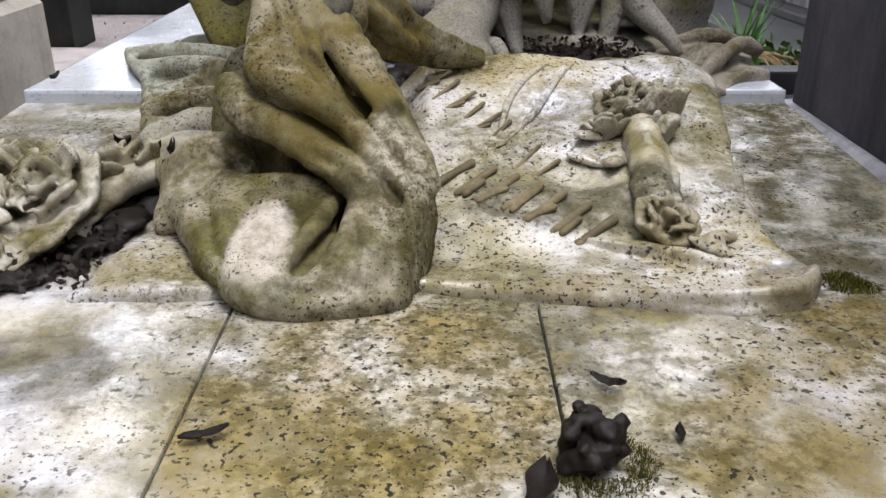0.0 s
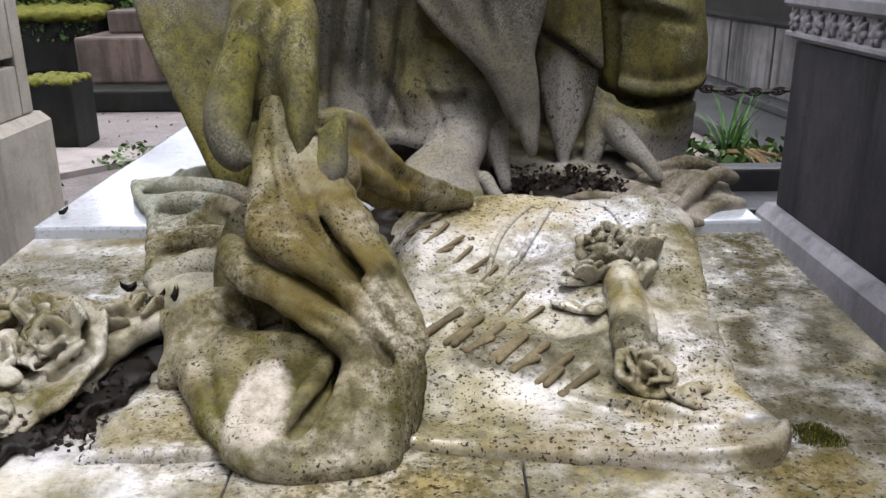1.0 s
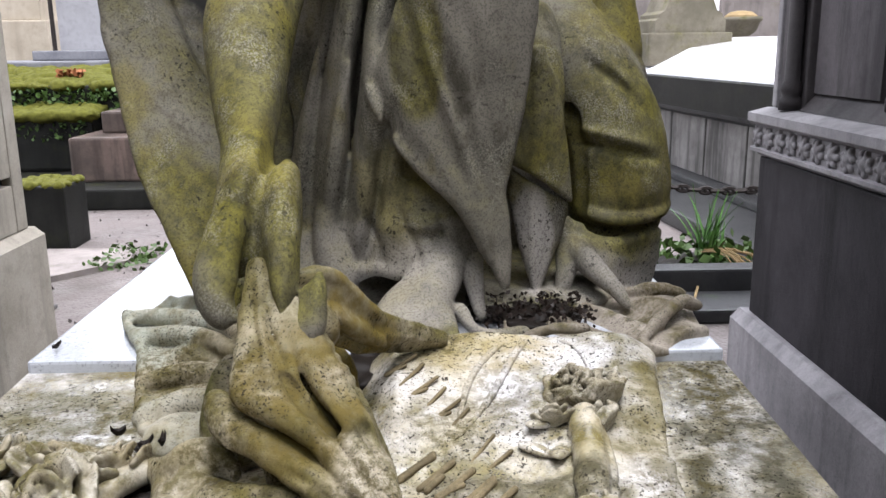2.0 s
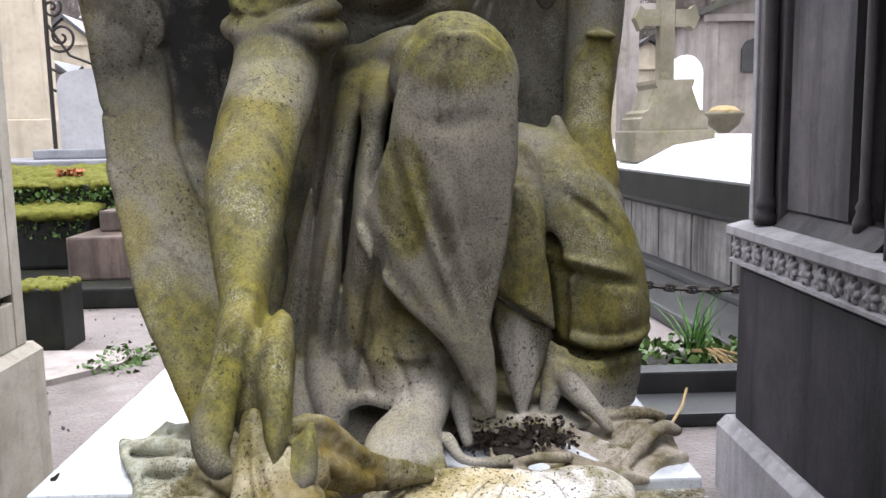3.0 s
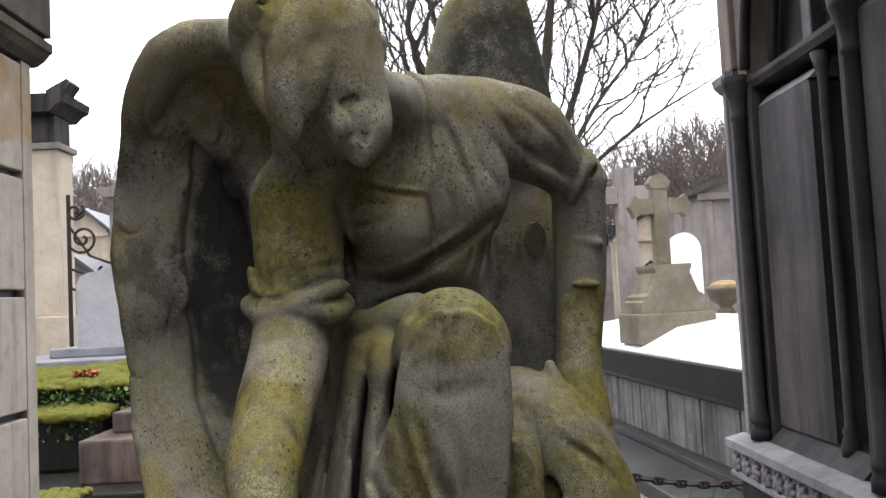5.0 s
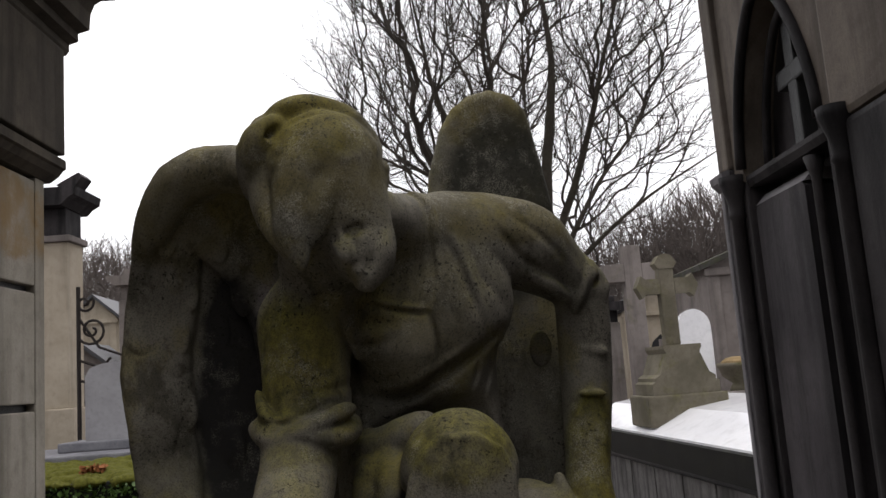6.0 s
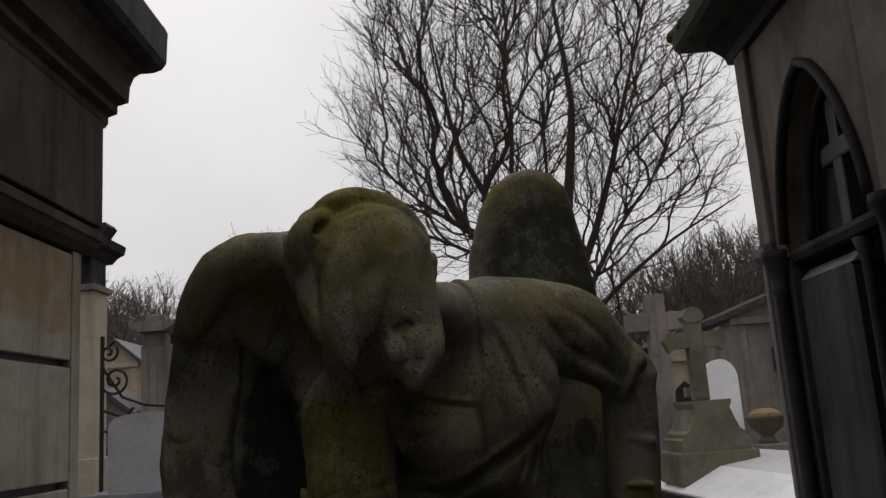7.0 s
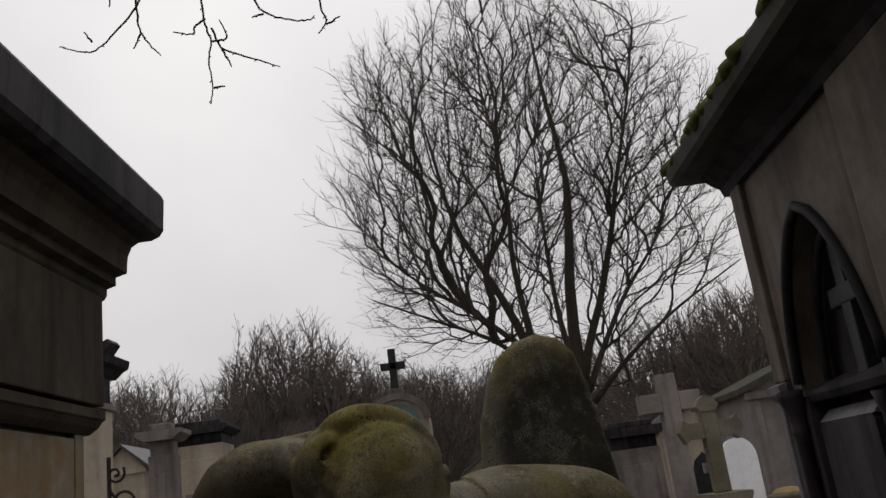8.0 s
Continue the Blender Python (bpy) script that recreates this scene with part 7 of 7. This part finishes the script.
part("corner_ornament", prism(bmesh.new(), [(-4.3, 3.84), (-4.12, 3.84), (-4.04, 3.95), (-4.08, 4.0), (-4.22, 3.93), (-4.35, 3.86)], "y", 9.8, 10.1), M_TOMB, lch)
gate = thing("iron_gate", "black wrought iron grave railing with spiral scrolls", "railing")
part("post", tube(bmesh.new(), [(-3.93, 9.4, GROUND), (-3.93, 9.4, 2.55)], 0.025, 6), M_IRON, gate)


def spiral(cx, cz, r0, turns, start, sign):
    return [Vector((cx + r0 * (1 - t * 0.85) * math.cos(start + sign * 2 * math.pi * turns * t), 9.4, cz + r0 * (1 - t * 0.85) * math.sin(start + sign * 2 * math.pi * turns * t))) for t in np.linspace(0, 1, 26)]


for cx, cz, r0, tn, st, sg in ((-3.78, 2.05, 0.17, 1.6, -2.6, 1), (-3.86, 2.36, 0.11, 1.4, 0.6, -1), (-3.52, 1.62, 0.12, 1.4, 2.0, 1)):
    part("scroll", tube(bmesh.new(), spiral(cx, cz, r0, tn, st, sg), 0.016, 5), M_IRON, gate)
part("rail", tube(bmesh.new(), [(-3.93, 9.4, 2.2), (-3.7, 9.4, 1.85), (-3.45, 9.4, 1.75), (-2.9, 9.4, 1.68)], 0.016, 5), M_IRON, gate)
part("rail", tube(bmesh.new(), [(-3.93, 9.4, 1.72), (-3.4, 9.4, 1.52), (-2.7, 9.4, 1.40)], 0.016, 5), M_IRON, gate)
part("rail", tube(bmesh.new(), [(-3.93, 9.4, 1.5), (-3.3, 9.4, 1.27), (-2.6, 9.4, 1.2)], 0.016, 5), M_IRON, gate)
blades("yucca_clump", "spiky grey-green leaves behind the railing", (-4.1, 11.5, GROUND), 60, 2.3, 1.0, 8, M_LEAFGREY, 0.03)

# the graves farther off
far = (
    (-8.35, 21.0, 1.1, 2.0, 3.55, 4.05, M_FARPALE, M_SLATE, 0.0),
    (-4.2, 26.0, 1.6, 2.0, 3.0, 3.6, M_FAR, M_SLATE, 0.0), (-9.6, 19.0, 1.6, 2.0, 2.6, 3.2, M_FAR, M_SLATE, 0.0),
    (3.4, 27.0, 1.8, 2.0, 2.6, 3.2, M_FAR, M_SLATE, 0.0), (5.4, 20.0, 1.7, 2.0, 2.7, 3.2, M_FARPALE, M_TOMB, 0.0),
    (7.6, 17.0, 2.0, 2.0, 3.0, 3.6, M_FAR, M_SLATE, 0.5), (0.8, 30.0, 1.6, 2.0, 2.6, 3.1, M_FARPALE, M_SLATE, 0.0),
    (-6.4, 15.5, 1.2, 1.4, 2.0, 2.5, M_FAR, M_SLATE, 0.0), (-12.0, 24.0, 2.0, 2.0, 3.2, 3.9, M_FARPALE, M_SLATE, 0.6),
)
for x, y, w, d, e, r, m1, m2, cr in far:
    c = small_chapel("grave_chapel", "weathered stone grave chapel with dark roof", w, d, e, r, m1, m2, True, "distant grave chapels", cr)
    c.matrix_basis = pose(x, y, GROUND, 0, 0, 3)
dome = thing("domed_chapel", "round-headed stone chapel with verdigris tympanum and cross", "chapel")
ring = [(-0.85, 0), (-0.85, 4.05)] + [(0.85 * math.cos(a), 4.05 + 0.72 * math.sin(a)) for a in np.linspace(math.pi, 0, 17)][1:-1] + [(0.85, 4.05), (0.85, 0)]
part("wall", prism(bmesh.new(), ring, "y", 0, 2.2), M_FARPALE, dome)
tym = [(0.62 * math.cos(a), 4.0 + 0.55 * math.sin(a)) for a in np.linspace(0, math.pi, 15)]
part("tympanum", prism(bmesh.new(), tym, "y", -0.02, -0.001), M_VERDIGRIS, dome, "blue-green copper tympanum")
archband = [(0.92 * math.cos(a), 4.05 + 0.80 * math.sin(a)) for a in np.linspace(0, math.pi, 19)] + [(0.72 * math.cos(a), 4.05 + 0.62 * math.sin(a)) for a in np.linspace(math.pi, 0, 19)]
part("arch_band", prism(bmesh.new(), archband, "y", -0.12, -0.021), M_FAR, dome)
part("cross_base", quick_box(-0.22, 0.22, 0.0, 0.4, 4.75, 5.0, bevel=0.02), M_FAR, dome)
part("cross", box(box(bmesh.new(), -0.11, 0.11, 0.1, 0.28, 5.0, 6.15, bevel=0.02), -0.36, 0.36, 0.1, 0.28, 5.55, 5.76, bevel=0.02), M_DARK, dome)
dome.matrix_basis = pose(-1.72, 24, GROUND)
for i, (x, y, h) in enumerate(((-4.9, 16.0, 1.5), (-5.6, 17.5, 2.6), (-3.4, 20.0, 2.3), (1.6, 19.0, 2.2), (2.6, 16.0, 1.9), (4.4, 15.0, 2.2), (6.4, 14.0, 2.0), (-2.6, 30.0, 2.6), (3.8, 24.0, 2.8))):
    cross_monument("grave_cross", "distant grey stone grave cross", x, y, GROUND, h, 0.34, h - 0.42, 0.17, M_FAR, False, "distant crosses")
for i in range(26):
    x, y = -14 + 1.15 * i + 0.4 * math.sin(i * 5.1), 15.5 + 9 * ((i * 0.618) % 1)
    if abs(x) < 1.2:
        continue
    rect_tomb("gravestone", "low weathered stone grave", "grave", x - 0.4, x + 0.4, y, y + 1.6, ((0, GROUND, 0.1), (0.08, 0.101, 0.5 + 0.5 * ((i * 0.37) % 1))), (M_FAR, M_STELE, M_WALL)[i % 3], "distant graves")


# ---- bare trees ----
def bare_tree(name, label, seed, limbs, centre, radii, count, step, thin, mat_trunk, mat_twig, group="", power=2.2, spare=0.35, sides=3):
    """A leafless tree. Limbs are splines with a radius at each end; the crown's twig ends fill an uneven ball, and each end, from the inside outwards, joins the branch that lets sap reach it by the shortest smooth way."""
    rng = np.random.default_rng(seed)
    root = thing(name, label, "tree", group)
    pos, par, far_, way = [], [], [], []
    for pts, r0, r1, at in limbs:
        q = spline(pts, 14)
        part("limb", tube(bmesh.new(), [tuple(v) for v in q], [r0 + (r1 - r0) * k / 13 for k in range(14)], 9), mat_trunk, root, smooth=True)
        for k, v in enumerate(q):
            f = k / 13
            if f < at:
                continue
            pos.append(v)
            par.append(-1 if f <= at + 1 / 13 else len(pos) - 2)
            far_.append(1.5 * f * np.linalg.norm(q[-1] - q[0]) * 0.5)
            d = q[min(k + 1, 13)] - q[max(k - 1, 0)]
            way.append(d / np.linalg.norm(d))
    seeds = len(pos)
    room = seeds + count * 12
    P, W, D = np.zeros((room, 3)), np.zeros((room, 3)), np.zeros(room)
    P[:seeds], W[:seeds], D[:seeds] = pos, way, far_
    up = np.full(room, -1, int)
    up[:seeds] = par
    c, r = np.array(centre, float), np.array(radii, float)
    u = rng.normal(size=(count, 3))
    u /= np.linalg.norm(u, axis=1)[:, None]
    lump = 1 + 0.10 * np.sin(5 * u[:, 0] + 3 * u[:, 2] + seed) * np.sin(4 * u[:, 1] - 5 * u[:, 2]) + 0.05 * rng.normal(size=count)
    ends = c + u * r * (rng.uniform(spare ** 3, 1, count) ** (1 / 3) * lump)[:, None]
    base = P[:seeds].mean(0) * 0.3 + np.array(limbs[0][0][0]) * 0.7
    ends = ends[np.argsort(np.linalg.norm((ends - base) / (r / r.max()), axis=1))]
    n = seeds
    for e in ends:
        v = e - P[:n]
        d = np.linalg.norm(v, axis=1) + 1e-6
        turn = (v * W[:n]).sum(1) / d
        i = int(np.argmin(d * (1.0 + 1.6 * np.clip(0.9 - turn, 0, 2)) + 0.4 * D[:n]))
        m = int(min(max(round(d[i] / step), 1), 11))
        p, w, prev = P[i].copy(), W[i].copy(), i
        for k in range(m):
            aim = e - p
            w = 0.38 * w + 0.9 * aim / (np.linalg.norm(aim) + 1e-6) + rng.normal(0, 0.06, 3)
            w /= np.linalg.norm(w)
            p = p + w * np.linalg.norm(e - P[i]) / m if k < m - 1 else e + rng.normal(0, 0.03, 3) * step
            P[n], W[n], up[n], D[n] = p, w, prev, D[prev] + step
            prev, n = n, n + 1
    # short side twigs on the outer branches, each with a kink
    m = count * 3
    at = rng.integers(seeds + (n - seeds) // 6, n, m)
    w = W[at] + 0.5 * rng.normal(size=(m, 3)) + np.array([0, 0, 0.22])
    w /= np.linalg.norm(w, axis=1)[:, None]
    ln = step * rng.uniform(0.7, 1.9, m)[:, None]
    p1 = P[at] + w * ln
    w2 = w + 0.35 * rng.normal(size=(m, 3)) + np.array([0, 0, 0.18])
    p2 = p1 + w2 / np.linalg.norm(w2, axis=1)[:, None] * ln * 0.8
    P = np.vstack([P[:n], p1, p2])
    up = np.concatenate([up[:n], at, np.arange(n, n + m)])
    n += 2 * m
    # thickness from the number of twigs carried
    load = np.zeros(n)
    kids = np.bincount(up[:n][up[:n] >= 0], minlength=n)
    load[kids == 0] = thin ** power
    for k in range(n - 1, -1, -1):
        if up[k] >= 0:
            load[up[k]] += load[k]
    R = load ** (1 / power)
    k = np.arange(seeds, n)
    a, b = P[up[k]], P[k]
    ra, rb = np.minimum(R[up[k]], R[k] * 1.25)[:, None], R[k][:, None]
    t = b - a
    t /= np.linalg.norm(t, axis=1)[:, None] + 1e-9
    s1 = np.cross(t, [0.31, 0.77, 0.55])
    s1 /= np.linalg.norm(s1, axis=1)[:, None] + 1e-9
    s2 = np.cross(t, s1)
    rings = []
    for o, rr in ((a, ra), (b + t * rb * 0.5, rb)):
        for q in range(sides):
            g = 2 * math.pi * q / sides
            rings.append(o + rr * (math.cos(g) * s1 + math.sin(g) * s2))
    verts = np.stack(rings, 1).reshape(-1, 3)
    cell = np.array([[q, (q + 1) % sides, sides + (q + 1) % sides, sides + q] for q in range(sides)])
    faces = (2 * sides * np.arange(len(k))[:, None, None] + cell).reshape(-1, 4)
    me = bpy.data.meshes.new("crown")
    me.from_pydata(verts.tolist(), [], faces.tolist())
    me.materials.append(mat_twig)
    crown = new("crown", me)
    crown.parent = root
    return root



def flat_tomb(x, y, w, d, h, mat, cap):
    """A square grave pillar with plinth, sunk panel, cornice and stepped cap."""
    t = thing("grave_monument", "weathered square grave monument with dark flat cornice", "tomb", "distant grave monuments")
    part("plinth", quick_box(-w / 2 - 0.1, w / 2 + 0.1, -0.1, d + 0.1, 0, 0.4, bevel=0.02), mat, t)
    part("body", quick_box(-w / 2, w / 2, 0, d, 0.401, h - 0.45, bevel=0.015), mat, t)
    part("panel", quick_box(-w / 2 + 0.15, w / 2 - 0.15, -0.03, -0.001, 0.7, h - 0.75, bevel=0.01), mat, t)
    part("frieze", quick_box(-w / 2 + 0.03, w / 2 - 0.03, 0.03, d - 0.03, h - 0.449, h - 0.22, bevel=0.01), cap, t)
    part("cornice", prism(bmesh.new(), [(-w / 2 - 0.02, h - 0.219), (-w / 2 - 0.16, h - 0.12), (-w / 2 - 0.16, h - 0.05), (w / 2 + 0.16, h - 0.05), (w / 2 + 0.16, h - 0.12), (w / 2 + 0.02, h - 0.219)], "y", -0.15, d + 0.15), cap, t)
    part("cap", quick_box(-w / 2 + 0.05, w / 2 - 0.05, 0.05, d - 0.05, h - 0.049, h + 0.08, bevel=0.03), cap, t)
    t.matrix_basis = pose(x, y, GROUND, 0, 0, 3)
    return t


for x, y, w, d, h, m1, m2 in ((-5.86, 19.0, 1.1, 1.2, 4.15, M_FARPALE, M_TOMB), (-4.95, 14.0, 0.42, 0.42, 3.6, M_FAR, M_FAR), (3.25, 16.5, 0.95, 1.0, 2.75, M_FAR, M_TOMB), (-4.55, 17.0, 0.5, 0.5, 2.9, M_FAR, M_TOMB)):
    flat_tomb(x, y, w, d, h, m1, m2)

big_tree = bare_tree("large_bare_tree", "tall bare winter tree with two trunks, fanning limbs and fine twigs", 11, [
    ([(0, 0, -0.4), (-0.08, 0, 2.5), (-0.05, 0, 4.2), (0.02, 0, 6.3), (0.35, 0, 8.6), (0.5, 0.1, 10.2), (0.3, 0.2, 12.7), (0.25, 0.3, 15.2)], 0.25, 0.02, 0.42),
    ([(0.0, 0, 4.2), (0.3, -0.2, 5.2), (0.75, -0.5, 6.3), (1.3, -0.8, 8.0), (1.65, -0.9, 9.3), (2.3, -1.2, 11.5), (2.75, -1.4, 13.4)], 0.13, 0.018, 0.2),
    ([(0.1, 0.1, 4.0), (0.8, 0.5, 5.2), (1.7, 1.0, 6.6), (3.0, 1.6, 8.2), (3.8, 2.0, 9.6)], 0.10, 0.016, 0.2),
    ([(0.2, 0, 3.7), (1.1, -0.5, 4.6), (2.4, -1.0, 5.6), (4.2, -1.5, 6.6)], 0.085, 0.014, 0.25),
    ([(-0.05, 0.2, 4.4), (-0.2, 1.0, 6.2), (-0.1, 2.0, 9.0), (0.1, 2.6, 12.0)], 0.11, 0.018, 0.2),
    ([(-0.95, 0.1, -0.4), (-0.95, 0, 2.6), (-1.1, 0, 4.4), (-1.35, 0, 5.6), (-1.95, -0.2, 7.1), (-2.75, -0.4, 8.8), (-3.05, -0.5, 10.6), (-3.3, -0.6, 12.2)], 0.2, 0.018, 0.45),
    ([(-1.0, 0.0, 4.2), (-1.15, 0.4, 6.0), (-1.25, 0.8, 8.0), (-1.1, 1.0, 10.2), (-1.3, 1.3, 13.0)], 0.13, 0.018, 0.2),
    ([(-1.35, 0, 5.3), (-2.4, 0.5, 6.4), (-3.8, 1.0, 7.6), (-5.0, 1.3, 8.8)], 0.09, 0.014, 0.25),
    ([(-1.15, -0.1, 4.7), (-2.2, -0.8, 5.5), (-3.6, -1.4, 6.1), (-5.0, -1.8, 6.7)], 0.075, 0.014, 0.25)],
    (-0.65, 0.2, 10.0), (5.5, 4.4, 6.2), 5200, 0.24, 0.0042, M_BARK, M_TWIG, spare=0.25)
big_tree.matrix_basis = pose(3.3, 22, GROUND)
kinds = []
for k, sd in enumerate((3, 8, 19)):
    rr = random.Random(sd)
    stems = [([(0, 0, -0.3), (0.1, 0, 1.2), (rr.uniform(-0.3, 0.3), 0.2, 3.0), (rr.uniform(-0.5, 0.5), 0.1, 5.2)], 0.15, 0.03, 0.3)]
    stems += [([(0, 0, 1.0 + 0.2 * i), (0.7 * math.cos(2.1 * i), 0.7 * math.sin(2.1 * i), 2.2 + 0.2 * i), (1.5 * math.cos(2.1 * i), 1.5 * math.sin(2.1 * i), 4.2)], 0.08, 0.02, 0.2) for i in range(5)]
    kinds.append(bare_tree("bare_tree", "distant bare winter tree, grey-brown twigs", sd, stems, (0, 0, 5.0), (3.4, 3.4, 4.4), 1500, 0.3, 0.0095, M_TWIG_FAR, M_TWIG_FAR, "distant trees", spare=0.1))
rng = random.Random(77)
spots = [(-9.0, 46, 1.15), (-6.2, 44, 0.95), (-12.2, 50, 1.05), (-17, 47, 0.98), (-20, 50, 1.0), (-15, 42, 0.7), (-3.5, 46, 0.85), (-1.5, 41, 0.75), (0.5, 48, 0.8), (3.0, 50, 0.85), (6, 44, 0.85), (8.5, 36, 0.78), (10.8, 34, 0.8), (12.8, 37, 0.85), (15.5, 36, 0.9), (18, 40, 1.0), (-23, 50, 1.1), (-26, 46, 1.0), (-10.8, 43, 0.8), (-7.6, 41, 0.6)]
spots += [(-30 + 3.4 * i, 58 + 5 * rng.random(), rng.uniform(0.75, 1.05)) for i in range(19)]
for i, (x, y, s) in enumerate(spots):
    k = kinds[i % 3]
    m = pose(x, y, GROUND, 0, 0, rng.uniform(0, 360))
    if i < 3:
        k.matrix_basis = m @ Matrix.Diagonal((s, s, 1.12 * s, 1))
    else:
        ob = copy_thing(k, m)
        ob.scale = (s, s, 1.12 * s)
far_wood = leaf_cover("far_wood", "dim far mass of bare undergrowth and hedges", -60, 60, 62, 70, GROUND, 4.0, 9000, 0.35, 41, M_TWIG_FAR)


# a twig of a nearer tree hanging into view
def hanging_branch():
    t = thing("hanging_branch", "thin bare twigs hanging from a tree overhead", "branch")
    rng = random.Random(6)
    paths = (
        [(-0.813, 3.471), (-0.874, 3.366), (-0.937, 3.303), (-1.006, 3.243), (-1.072, 3.248), (-1.142, 3.280)],
        [(-0.858, 3.400), (-0.846, 3.279), (-0.816, 3.210), (-0.775, 3.155)],
        [(-0.847, 3.268), (-0.871, 3.206)],
        [(-0.643, 3.445), (-0.635, 3.290), (-0.614, 3.201), (-0.622, 3.118), (-0.612, 3.023), (-0.618, 2.953)],
        [(-0.612, 3.029), (-0.573, 3.017)],
        [(-0.628, 3.285), (-0.661, 3.247), (-0.662, 3.213), (-0.726, 3.222)],
        [(-0.611, 3.254), (-0.584, 3.180), (-0.517, 3.140), (-0.449, 3.109), (-0.395, 3.084)],
        [(-0.584, 3.180), (-0.558, 3.113)],
        [(-0.489, 3.422), (-0.437, 3.286), (-0.358, 3.240), (-0.283, 3.227), (-0.262, 3.245)],
        [(-0.437, 3.286), (-0.472, 3.270)],
        [(-0.240, 3.384), (-0.233, 3.247), (-0.219, 3.196), (-0.250, 3.151)],
        [(-0.222, 3.202), (-0.173, 3.221)],
        [(-0.936, 3.468), (-0.942, 3.363)],
        [(-0.614, 3.201), (-0.560, 3.204), (-0.579, 3.271)],
        [(-1.006, 3.243), (-1.033, 3.290)],
    )
    for path in paths:
        y0, lean = 2.2 + rng.uniform(-0.03, 0.03), rng.uniform(-0.06, 0.06)
        row = spline([(x, y0 + lean * k / len(path), z) for k, (x, z) in enumerate(path)], 5 * len(path))
        n = len(row)
        part("twig", tube(bmesh.new(), [(p[0] + rng.gauss(0, 0.0012), p[1], p[2] + rng.gauss(0, 0.0012)) for p in row], [0.0042 - 0.0022 * k / n for k in range(n)], 5), M_TWIG, t)
        for k in range(4, n - 1, 6):
            side = rng.choice((-1, 1))
            part("bud", tube(bmesh.new(), [tuple(row[k]), (row[k][0] + side * 0.008, row[k][1], row[k][2] - 0.006)], [0.003, 0.001], 4), M_TWIG, t)
    top = max(z for path in paths for x, z in path)
    part("bough", tube(bmesh.new(), [(-0.1, 2.25, top + 0.06), (-0.45, 2.2, top), (-0.7, 2.2, top - 0.005), (-1.0, 2.2, top + 0.04), (-1.6, 2.3, top + 0.4), (-2.2, 2.5, top + 1.1)], [0.006, 0.008, 0.010, 0.013, 0.02, 0.03], 6), M_TWIG, t)
    return t


hanging_branch()
